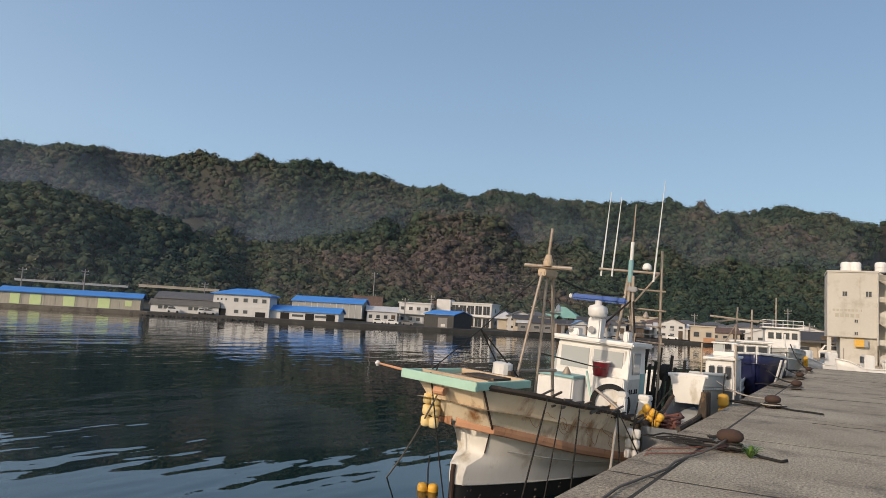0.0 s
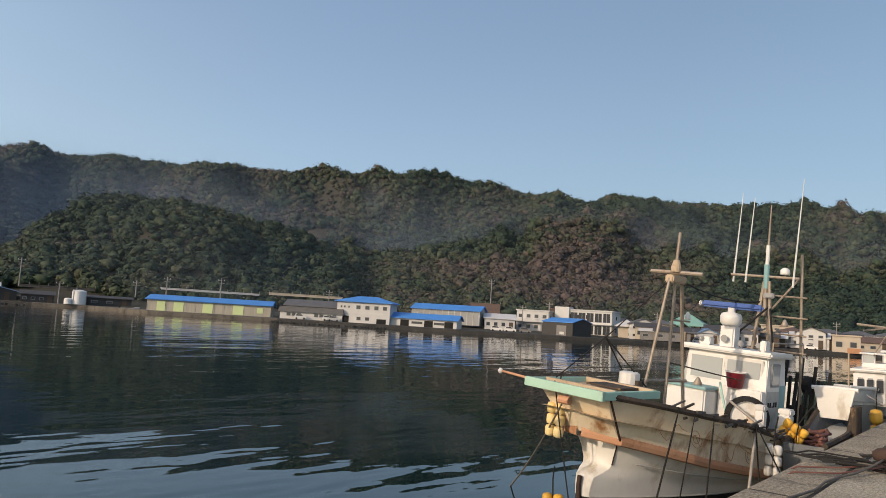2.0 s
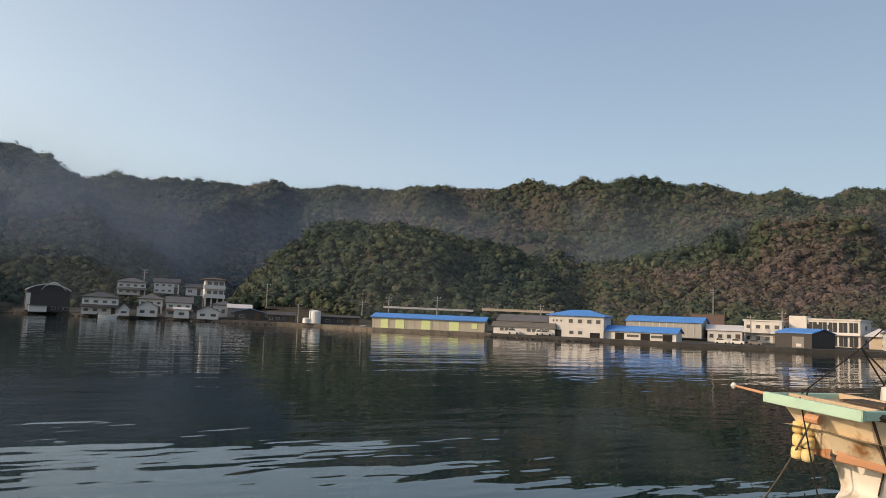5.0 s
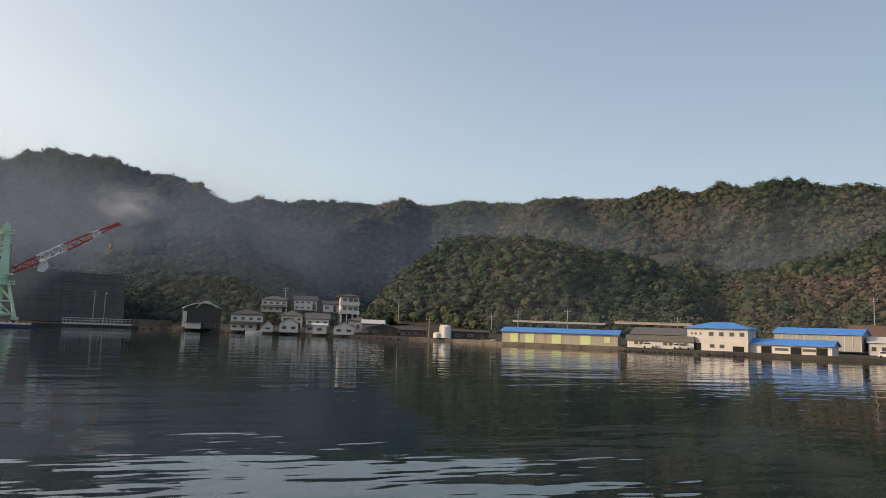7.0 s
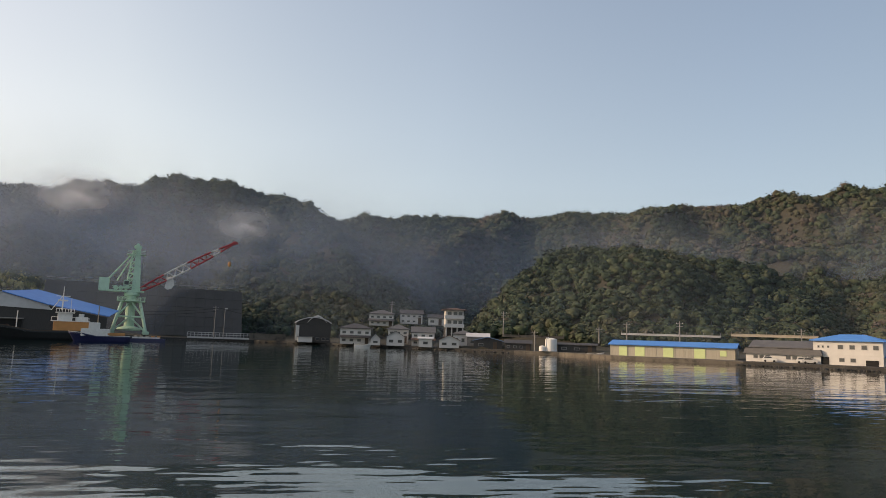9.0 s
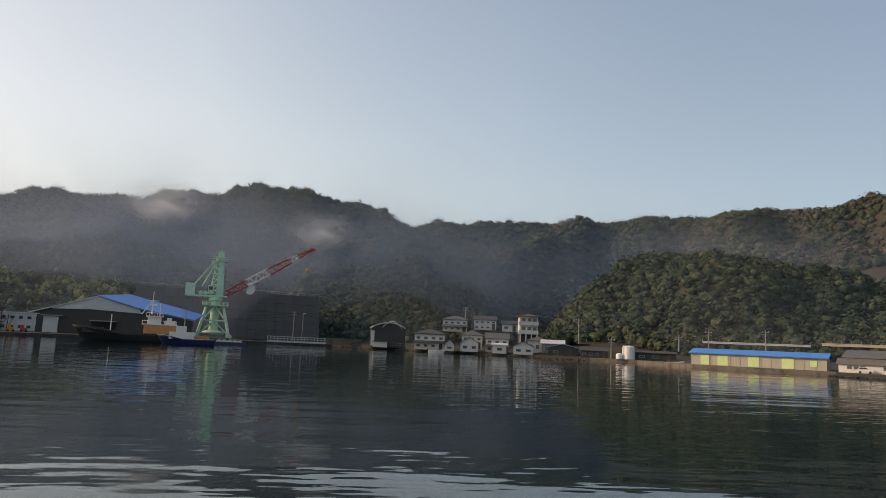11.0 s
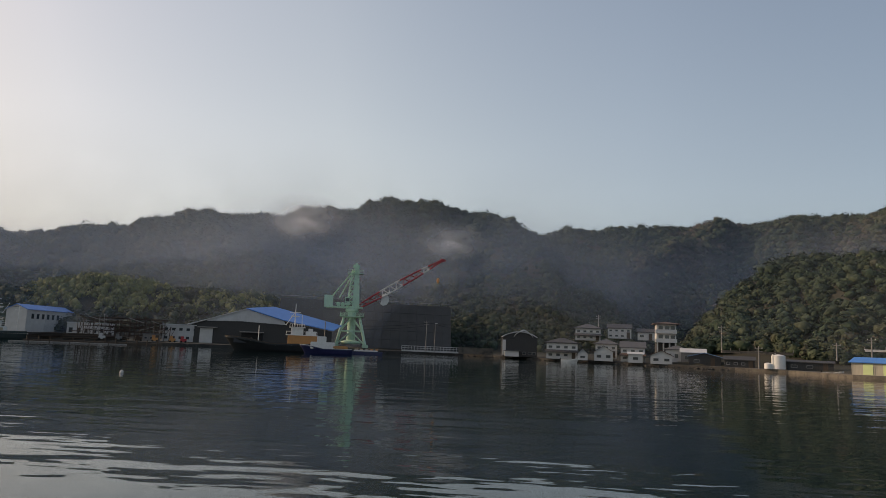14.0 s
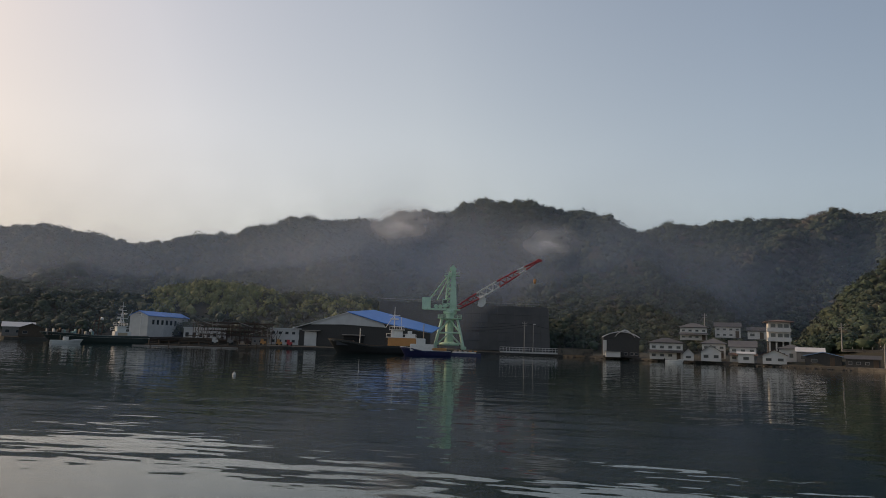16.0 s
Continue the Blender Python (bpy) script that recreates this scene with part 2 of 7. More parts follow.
M = {
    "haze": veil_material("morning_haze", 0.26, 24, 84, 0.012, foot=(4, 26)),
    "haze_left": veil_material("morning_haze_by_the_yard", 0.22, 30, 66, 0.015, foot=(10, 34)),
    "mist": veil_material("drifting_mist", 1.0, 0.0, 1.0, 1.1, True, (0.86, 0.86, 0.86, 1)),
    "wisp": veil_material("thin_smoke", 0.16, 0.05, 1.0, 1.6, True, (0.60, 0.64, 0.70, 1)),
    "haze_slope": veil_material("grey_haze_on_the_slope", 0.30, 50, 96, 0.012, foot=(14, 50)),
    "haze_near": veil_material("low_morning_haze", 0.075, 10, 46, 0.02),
    "water": water_material(),
    "soil": mat("hill_soil", (0.05, 0.043, 0.027), (0.024, 0.025, 0.015), 0.95, 0.05, 0.6, 0.3),
    "forest": foliage("forest_leaves", [(0.0, (0.018, 0.034, 0.022)), (0.2, (0.034, 0.055, 0.032)), (0.4, (0.056, 0.070, 0.040)), (0.58, (0.066, 0.066, 0.044)),
                                        (0.75, (0.084, 0.070, 0.056)), (1.0, (0.108, 0.082, 0.072))]),
    "bamboo": foliage("bamboo_leaves", [(0.0, (0.11, 0.13, 0.045)), (1.0, (0.24, 0.23, 0.10))]),
    "joint": mat("dirty_joint_filler", (0.05, 0.045, 0.035), (0.03, 0.027, 0.02), 0.95, 3, 40, 0.3),
    "concrete": mat("pale_concrete", (0.48, 0.41, 0.30), (0.25, 0.21, 0.15), 0.9, 0.5, 34, 0.9, stain=(0.17, 0.145, 0.11), stain_at=0.60, world=True, grit=30),
    "coping": mat("rough_coping_concrete", (0.42, 0.35, 0.25), (0.22, 0.18, 0.13), 0.95, 1.2, 45, 1.0, stain=(0.06, 0.055, 0.045), stain_at=0.62, world=True, grit=26),
    "wharf": mat("wharf_concrete", (0.16, 0.14, 0.115), (0.08, 0.07, 0.06), 0.9, 0.4, 8, 0.2, stain=(0.05, 0.045, 0.04), stain_at=0.58),
    # colour lightened to blend with the hazed slope: haze put into the concrete
    "dark_wall": mat("dark_concrete_grid", (0.080, 0.080, 0.080), (0.058, 0.059, 0.059), 0.9, 0.3, 5, 0.2),
    "white": mat("white_render", (0.60, 0.59, 0.57), (0.48, 0.47, 0.45), 0.8, 0.6, 9, 0.05),
    "offwhite": mat("grey_white_render", (0.58, 0.57, 0.55), (0.45, 0.44, 0.43), 0.8, 0.6, 9, 0.05),
    "cream": mat("cream_render", (0.50, 0.43, 0.34), (0.39, 0.33, 0.255), 0.8, 0.5, 9, 0.05),
    "tower": mat("weathered_cream_paint", (0.56, 0.53, 0.47), (0.45, 0.42, 0.36), 0.85, 0.35, 7, 0.08, stain=(0.37, 0.33, 0.27), stain_at=0.6),
    "grey_wall": mat("grey_board", (0.22, 0.21, 0.20), (0.15, 0.145, 0.14), 0.8, 0.8, 12, 0.1, stretch=(4, 1, 1)),
    "shed_wall": mat("weathered_cream_sheet", (0.46, 0.42, 0.34), (0.34, 0.31, 0.25), 0.7, 0.5, 10, 0.1, stretch=(6, 1, 0.6)),
    "dark_board": mat("charred_dark_board", (0.046, 0.044, 0.043), (0.028, 0.028, 0.028), 0.7, 1.0, 14, 0.2, stretch=(5, 1, 1)),
    "brown_wood": mat("brown_board", (0.10, 0.07, 0.05), (0.06, 0.043, 0.03), 0.8, 1.0, 14, 0.2, stretch=(5, 1, 1)),
    "blue_roof": mat("blue_sheet_roof", (0.055, 0.26, 0.66), (0.04, 0.20, 0.55), 0.45, 0.5, 9, 0.1),
    "blue_faded": mat("faded_blue_roof", (0.16, 0.28, 0.46), (0.12, 0.21, 0.36), 0.6, 0.5, 9, 0.1),
    "grey_roof": mat("grey_tile_roof", (0.13, 0.13, 0.13), (0.085, 0.085, 0.09), 0.65, 0.8, 12, 0.3),
    "dark_roof": mat("dark_tile_roof", (0.075, 0.07, 0.068), (0.045, 0.043, 0.043), 0.6, 0.8, 12, 0.3),
    "brown_roof": mat("brown_tile_roof", (0.16, 0.10, 0.075), (0.11, 0.07, 0.055), 0.7, 0.8, 12, 0.3),
    "teal_roof": mat("verdigris_roof", (0.22, 0.42, 0.36), (0.16, 0.33, 0.28), 0.7, 0.6, 10, 0.2),
    "pale_roof": mat("pale_sheet_roof", (0.58, 0.58, 0.58), (0.46, 0.46, 0.46), 0.55, 0.5, 10, 0.1),
    "lime_door": mat("lime_painted_door", (0.62, 0.72, 0.36), (0.52, 0.62, 0.30), 0.6, 0.8, 10, 0.05),
    "window": glass("dark_window"),
    "frame": mat("grey_frame", (0.30, 0.30, 0.30), rough=0.5),
    "black": mat("black_opening", (0.012, 0.012, 0.012), (0.008, 0.008, 0.008), 0.9, bump=0),
    "pole": mat("grey_pole", (0.30, 0.28, 0.26), (0.20, 0.19, 0.18), 0.8, 2, 20),
    "crane_green": mat("pale_green_paint", (0.54, 0.76, 0.58), (0.42, 0.62, 0.46), 0.55, 0.6, 8, 0.1, stain=(0.15, 0.25, 0.17), stain_at=0.63),
    "red": mat("red_paint", (0.50, 0.045, 0.05), (0.36, 0.035, 0.04), 0.5, 1, 10, 0.1),
    "white_paint": mat("white_gloss_paint", (0.78, 0.77, 0.74), (0.62, 0.60, 0.56), 0.4, 1.5, 18, 0.08, stain=(0.45, 0.36, 0.26), stain_at=0.68),
    "orange": mat("orange_paint", (0.58, 0.27, 0.09), (0.46, 0.2, 0.065), 0.5, 1, 10, 0.1),
    "navy": mat("navy_paint", (0.02, 0.024, 0.09), (0.014, 0.017, 0.06), 0.35, 1, 10, 0.05),
    "black_hull": mat("black_hull_paint", (0.018, 0.02, 0.022), (0.01, 0.011, 0.012), 0.5, 1, 10, 0.1),
    "rust": mat("rusted_steel", (0.075, 0.038, 0.025), (0.03, 0.02, 0.016), 0.85, 3, 40, 0.4),
    "tank": mat("white_tank_paint", (0.80, 0.79, 0.76), (0.68, 0.66, 0.62), 0.5, 0.6, 8, 0.05),
}


# ---- building blocks ----
def thing(name, m, label, category, group="", kind=""):
    ob = new(name)
    ob.matrix_world = m
    return tagged(ob, label, category, group, kind)


def part(name, bm, material, parent=None, label="", smooth=False):
    me = bpy.data.meshes.new(name)
    bmesh.ops.recalc_face_normals(bm, faces=bm.faces)
    if smooth:
        for f in bm.faces:
            f.smooth = True
    bm.to_mesh(me)
    bm.free()
    me.materials.append(M[material] if isinstance(material, str) else material)
    ob = new(name, me)
    if parent is not None:
        ob.parent = parent
    if label:
        ob["label"] = label
    return ob


def structure(name, bm, material, label, category):
    return tagged(part(name, bm, material), label, category, kind="structure")


def box(x0, x1, y0, y1, z0, z1, bm=None, bevel=0.0):
    bm = bm or bmesh.new()
    v = [bm.verts.new((x, y, z)) for x in (x0, x1) for y in (y0, y1) for z in (z0, z1)]
    fs = [bm.faces.new([v[i] for i in q]) for q in ((0, 1, 3, 2), (4, 6, 7, 5), (0, 4, 5, 1), (2, 3, 7, 6), (0, 2, 6, 4), (1, 5, 7, 3))]
    if bevel:
        es = list({e for f in fs for e in f.edges})
        bmesh.ops.bevel(bm, geom=es, offset=bevel, segments=2, affect="EDGES")
    return bm


def tube(points, r, bm=None, n=8, r_end=None, closed=False):
    """A round bar along a line of points."""
    bm = bm or bmesh.new()
    pts = [Vector(p) for p in points]
    rings = []
    for i, p in enumerate(pts):
        if closed:
            d = pts[(i + 1) % len(pts)] - pts[i - 1]
        else:
            d = pts[min(i + 1, len(pts) - 1)] - pts[max(i - 1, 0)]
        d.normalize()
        a = d.cross(Vector((0, 0, 1)) if abs(d.z) < 0.9 else Vector((1, 0, 0))).normalized()
        b = d.cross(a)
        rr = r if r_end is None else r + (r_end - r) * i / (len(pts) - 1)
        rings.append([bm.verts.new(p + (a * math.cos(2 * math.pi * k / n) + b * math.sin(2 * math.pi * k / n)) * rr) for k in range(n)])
    pairs = list(zip(rings, rings[1:])) + ([(rings[-1], rings[0])] if closed else [])
    for r0, r1 in pairs:
        for k in range(n):
            bm.faces.new((r0[k], r0[(k + 1) % n], r1[(k + 1) % n], r1[k]))
    if not closed:
        bm.faces.new(rings[0][::-1])
        bm.faces.new(rings[-1])
    return bm


def lathe(profile, bm=None, n=20, centre=(0, 0, 0)):
    """A turned solid about z: (radius, height) from bottom to top."""
    bm = bm or bmesh.new()
    c = Vector(centre)
    rings = [[bm.verts.new(c + Vector((max(r, 1e-4) * math.cos(2 * math.pi * k / n), max(r, 1e-4) * math.sin(2 * math.pi * k / n), z))) for k in range(n)] for r, z in profile]
    for r0, r1 in zip(rings, rings[1:]):
        for k in range(n):
            bm.faces.new((r0[k], r0[(k + 1) % n], r1[(k + 1) % n], r1[k]))
    bm.faces.new(rings[0][::-1])
    bm.faces.new(rings[-1])
    return bm


def prism(outline, y0, y1, bm=None):
    """An outline in x and z, drawn out along y."""
    bm = bm or bmesh.new()
    a = [bm.verts.new((x, y0, z)) for x, z in outline]
    b = [bm.verts.new((x, y1, z)) for x, z in outline]
    n = len(outline)
    for i in range(n):
        bm.faces.new((a[i], a[(i + 1) % n], b[(i + 1) % n], b[i]))
    bm.faces.new(a[::-1])
    bm.faces.new(b)
    return bm


def sag(p, q, drop, n=12):
    p, q = Vector(p), Vector(q)
    return [p.lerp(q, i / n) - Vector((0, 0, drop * 4 * (i / n) * (1 - i / n))) for i in range(n + 1)]


NEARER = [(4, 1.0), (12, 0.95), (20, 0.91), (26, 0.895), (46, 0.89), (54, 0.90), (58, 0.925), (62, 0.97), (66, 1.0), (82, 1.0), (86, 1.04), (91, 1.04), (97, 1.0), (101, 0.94), (106, 0.89), (114, 0.88), (122, 0.89), (131, 0.92)]


def facing(bearing, dist, z=0.0, turn=0.0):
    """The pose and size of a thing on the far shore, its front (local -y) to the quay head, turned by some degrees."""
    k = float(np.interp(bearing, [p[0] for p in NEARER], [p[1] for p in NEARER])) if dist > 120 else 1.0
    return Matrix.Translation(at(bearing, dist * k, z)) @ pose(0, 0, 0, 0, 0, bearing + turn) @ Matrix.Scale(k, 4)


# ---- land, hills and water ----
SHORE = [(-180, 500), (-2, 500), (0, 190), (3, 185), (10, 172), (20, 154), (26, 145), (30, 141), (38, 139), (46, 141), (53, 145), (58, 149), (62, 154), (64.5, 168), (66, 178), (75, 190),
         (82, 202), (85, 214), (90, 232), (96, 228), (101, 205), (112, 200), (122, 218), (131, 240), (150, 330), (180, 500)]
RIDGE = [(-180, 4.1), (-70, 5.6), (-30, 7.6), (-2.2, 8.1), (0.1, 7.9), (2.3, 8.7), (4.1, 9.3), (7.6, 8.8), (9.6, 8.75), (13.8, 9.2), (19.1, 9.6), (25.9, 9.7), (29.6, 9.5),
         (33.4, 10), (38.9, 10.55), (44.3, 10.55), (47.8, 10.7), (52.3, 10.4), (56.4, 10.35), (60.6, 10.0), (65.2, 10.1), (68.8, 9.6), (73.1, 9.6), (76.4, 9.7), (80.5, 9.2), (84.0, 8.8), (90, 7.1), (135, 4.6), (180, 4.1)]
LEFT = [(70, 0), (76.5, 0.5), (77.1, 2), (78.2, 3.7), (79.8, 5.4), (81.9, 7.2), (84.0, 8.8), (87.5, 10), (92.0, 11), (96.2, 11), (99.0, 10), (103.6, 9.6), (106.3, 8.9), (110.5, 9.2),
        (114.8, 8.2), (116.9, 7.5), (120.2, 6.9), (123.3, 6.2), (126.8, 6.8), (129.3, 7), (132.0, 6.5), (140, 5.6), (155, 3.6), (170, 0)]
KNOLL = [(44.0, 0), (45.4, 2.0), (47.5, 3.3), (48.9, 5.1), (50.8, 6.4), (53.5, 7.3), (56.8, 7.8), (61.0, 7.8), (63.2, 7.4), (67.2, 6.0), (69.0, 4.6), (71.3, 2.7), (72.5, 1.2), (74.0, 0)]
SPUR = [(82, 0), (84.5, 2.0), (88, 2.9), (91.0, 2.5), (92.2, 0), (104.4, 0), (105, 3.4), (108, 3.6), (112, 3.4), (114.5, 3.9), (118, 4.1), (121, 3.8), (122.5, 3.0), (126, 2.6), (132, 3.2), (140, 0)]


def curve(table, b):
    return float(np.interp(b, [p[0] for p in table], [p[1] for p in table]))


def hill(b, r, table, foot, crest, back):
    e = curve(table, b)
    e += 0.14 if e > 4 else 0.0
    if e <= 0 or r <= foot:
        return -50.0
    top = crest * math.tan(radians(e))
    if r < crest:
        s = (r - foot) / (crest - foot)
        gully = abs(noise.noise((b * 0.085, r * 0.004, 3.1))) + 0.45 * abs(noise.noise((b * 0.27, r * 0.009, 7.7)))
        return top * (0.30 * math.sin(s * math.pi / 2) + 0.70 * (s * s * (3 - 2 * s)) + 4 * s * s * (1 - s) * (0.11 - 0.80 * gully))
    return top * max(0.0, 1 - ((r - crest) / back) ** 1.5)


def wrap(b):
    return (b + 180) % 360 - 180


def ground_height(x, y):
    r, b = math.hypot(x, y), wrap(math.degrees(math.atan2(-x, y)))
    s = curve(SHORE, b)
    if r < 100 or (r < s and (x < EDGE or y > 62)):
        return -7.0
    if x > EDGE and y < 62:
        return -0.6
    flat = -0.75 + min(1.2, (r - s) * 0.03)
    if abs(b) > 150 or b < -3:
        return max(flat, hill(b, r, RIDGE, 300, 900, 500))
    bumps = noise.noise((x * 0.010, y * 0.010, 0.3)) * 9 + noise.noise((x * 0.028, y * 0.028, 4.3)) * 6
    z = max(hill(b, r, RIDGE, s + 45 + 110 * max(0.0, 1 - abs(b - 61) / 17) ** 0.5, 560, 500), hill(b, r, LEFT, s + 32, 470, 300), hill(b, r, KNOLL, 188, 285, 120), hill(b, r, SPUR, s + 28, s + 75, 120))
    k = min(1.0, max(0.0, (z - 2) / 40)) * (1.0 if r < 320 else max(0.0, 1 - (r - 320) / 120))
    return max(flat, z + bumps * k)


def build_ground():
    bs = list(np.arange(-180, -6, 6)) + list(np.arange(-6, 140, 0.75)) + list(np.arange(140, 181, 6))
    rs = [0.5] + list(np.arange(120, 300, 4.0)) + list(np.arange(300, 620, 9.0)) + [650, 700, 800, 950, 1200, 1600, 2400, 4500]
    verts = [(*at(b, r)[:2], ground_height(*at(b, r)[:2]) if r < 1400 else 0.0) for b in bs for r in rs]
    w = len(rs)
    faces = [(i * w + j, i * w + j + 1, (i + 1) * w + j + 1, (i + 1) * w + j) for i in range(len(bs) - 1) for j in range(w - 1)]
    me = bpy.data.meshes.new("ground")
    me.from_pydata(verts, [], faces)
    me.polygons.foreach_set("use_smooth", [True] * len(faces))
    me.materials.append(M["soil"])
    return tagged(new("ground", me), "wooded hills of brown soil rising behind the harbour", "ground", kind="structure")


build_ground()
bm = bmesh.new()
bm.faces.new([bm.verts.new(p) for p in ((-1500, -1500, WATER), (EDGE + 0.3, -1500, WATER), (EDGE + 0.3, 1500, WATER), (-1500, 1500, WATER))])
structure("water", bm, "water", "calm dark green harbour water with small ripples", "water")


def crown(kind, leaves):
    """One tree's crown: a lumpy core and a shell of leaf tufts, about 1 in radius."""
    rnd = random.Random(kind)
    b = bmesh.new()
    bmesh.ops.create_icosphere(b, subdivisions=1, radius=0.88)
    for v in b.verts:
        v.co *= 0.85 + 0.75 * noise.noise(v.co * 1.9 + Vector((kind * 7.1, 0, 0)))
        v.co.z *= 0.85
    vs = [tuple(v.co) for v in b.verts]
    fs = [tuple(v.index for v in f.verts) for f in b.faces]
    b.free()
    for _ in range(leaves):
        d = Vector((rnd.gauss(0, 1), rnd.gauss(0, 1), rnd.gauss(0.35, 0.9))).normalized()
        p = d * (0.74 + rnd.random() * 0.42)
        p.z *= 0.9
        a = d.cross(Vector((rnd.random(), rnd.random(), rnd.random()))).normalized()
        c = (d * rnd.uniform(0.0, 0.6) + d.cross(a)).normalized()
        s, k = rnd.uniform(0.12, 0.25), len(vs)
        vs += [tuple(p + a * s), tuple(p + c * s * 0.9 + d * 0.06), tuple(p - a * s), tuple(p - c * s * 0.8)]
        fs += [(k, k + 1, k + 2), (k, k + 2, k + 3)]
    return np.array(vs), np.array(fs)


CROWNS = [crown(k, 30) for k in range(12)]


def woods(name, places, material, label):
    """Many trees as one sheet of woodland: places are (x, y, z, radius, height ratio, tint)."""
    rnd = random.Random(5)
    vs, fs, tint, base = [], [], [], 0
    for x, y, z, r, h, t in places:
        v, f = CROWNS[rnd.randrange(len(CROWNS))]
        a = rnd.random() * 6.283
        c, s = math.cos(a), math.sin(a)
        w = np.empty_like(v)
        w[:, 0], w[:, 1], w[:, 2] = x + r * (v[:, 0] * c - v[:, 1] * s), y + r * (v[:, 0] * s + v[:, 1] * c), z + r * h * v[:, 2]
        vs.append(w)
        fs.append(f + base)
        tint.append(np.clip(t + np.random.uniform(-0.06, 0.06, len(v)), 0, 1))
        base += len(v)
    vs, fs, tint = np.concatenate(vs), np.concatenate(fs), np.concatenate(tint)
    me = bpy.data.meshes.new(name)
    me.vertices.add(len(vs))
    me.vertices.foreach_set("co", vs.ravel())
    me.loops.add(len(fs) * 3)
    me.loops.foreach_set("vertex_index", fs.ravel().astype(np.int32))
    me.polygons.add(len(fs))
    me.polygons.foreach_set("loop_start", np.arange(0, len(fs) * 3, 3, dtype=np.int32))
    me.polygons.foreach_set("use_smooth", np.ones(len(fs), dtype=bool))
    me.update(calc_edges=True)
    me.attributes.new("tint", "FLOAT", "POINT").data.foreach_set("value", tint)
    me.materials.append(M[material])
    return tagged(new(name, me), label, "woodland", kind="stuff")


def plant_woods():
    rnd = random.Random(11)
    trees, canes = [], []
    for _ in range(120000):
        b, r = rnd.uniform(-8, 137), math.sqrt(rnd.uniform(170 ** 2, 590 ** 2))
        if rnd.random() > (0.72 if r < 330 else 0.29):
            continue
        p = at(b, r)
        z = ground_height(p.x, p.y)
        if z < 1.2 or r < curve(SHORE, b) + 22:
            continue
        if 92.2 < b < 104 and r < curve(SHORE, b) + 45:
            continue
        patch = noise.noise((p.x * 0.011, p.y * 0.011, 9.0)) + 0.5 * noise.noise((p.x * 0.03, p.y * 0.03, 2.0))
        t = 0.33 + patch * 0.62 + rnd.gauss(0, 0.15)
        if b > 74:
            t = 0.14 + 0.5 * t
        # knoll trees tinted darker to stand for the shade on that slope
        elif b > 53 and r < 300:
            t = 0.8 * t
        t = min(1.0, max(0.0, t))
        size = rnd.choice((1.1, 1.3, 1.5, 1.8, 2.2, 2.7)) * (1.0 if r < 330 else 1.25)
        if ((113.8 < b < 121.8) or (104.6 < b < 113.8 and rnd.random() < 0.45)) and curve(SHORE, b) + 46 < r < curve(SHORE, b) + 90:
            canes.append((p.x, p.y, z + 1.4, size * 0.7, 1.5, rnd.random()))
        else:
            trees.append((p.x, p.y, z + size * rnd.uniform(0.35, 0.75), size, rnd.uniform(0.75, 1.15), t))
    woods("forest", trees, "forest", "dense evergreen and bare brown trees covering the hills, tinted darker on the knoll")
    woods("bamboo_grove", canes, "bamboo", "pale yellow-green bamboo grove on the lower slope")


plant_woods()


def haze_sheet(name, b0, b1, r, top, material, label, thick):
    """A standing translucent sheet along an arc of the valley, added to pale the hills behind it as haze would."""
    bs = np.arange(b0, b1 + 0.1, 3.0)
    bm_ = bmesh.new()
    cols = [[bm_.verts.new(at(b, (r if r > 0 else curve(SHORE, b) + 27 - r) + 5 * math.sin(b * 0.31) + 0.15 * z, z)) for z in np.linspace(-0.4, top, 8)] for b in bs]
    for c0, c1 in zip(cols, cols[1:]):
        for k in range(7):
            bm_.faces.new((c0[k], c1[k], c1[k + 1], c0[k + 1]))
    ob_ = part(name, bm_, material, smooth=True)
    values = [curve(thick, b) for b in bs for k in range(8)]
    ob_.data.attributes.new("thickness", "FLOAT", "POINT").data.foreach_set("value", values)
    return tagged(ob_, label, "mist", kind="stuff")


# sheets added to lighten and blue the hills behind, as aerial haze would
haze_sheet("haze", -9, 138, 338, 78, "haze", "translucent sheet added for bluish morning haze in the valley", [(-9, 0.4), (15, 0.6), (30, 0.9), (50, 1.25), (70, 1.5), (138, 1.3)])
haze_sheet("haze", -9, 138, 0, 48, "haze_near", "translucent sheet added for bluish haze along the foot of the hills", [(-9, 0.4), (35, 0.7), (55, 1.0), (80, 1.0), (95, 2.0), (138, 2.0)])
haze_sheet("haze", 45, 138, 292, 68, "haze_left", "translucent sheet added for grey morning haze over the yard's hillside", [(45, 0.0), (62, 0.45), (80, 1.25), (138, 1.5)])
haze_sheet("haze", 60, 138, -60, 96, "haze_slope", "translucent sheet added for grey haze before the wooded slope", [(60, 0.0), (72, 0.2), (84, 0.7), (95, 1.5), (110, 1.4), (138, 1.1)])
for b, r, z, w, h in ((103.2, 335, 53.5, 25, 13), (91.2, 335, 53, 21, 11), (45.5, 350, 52, 9, 11)):
    bm = bmesh.new()
    vs = [[bm.verts.new(((i - 8) / 8, 0.12 * math.sin(i * 0.9 + k), (k - 5) / 5)) for k in range(11)] for i in range(17)]
    for c0, c1 in zip(vs, vs[1:]):
        for k in range(10):
            bm.faces.new((c0[k], c1[k], c1[k + 1], c0[k + 1]))
    ob = tagged(part("mist_patch", bm, "wisp" if b < 60 else "mist", smooth=True), "drifting patch of white mist on the hillside", "mist", kind="stuff")
    ob.matrix_world = facing(b, r, z) @ Matrix.Diagonal((w, w * 0.4, h, 1))

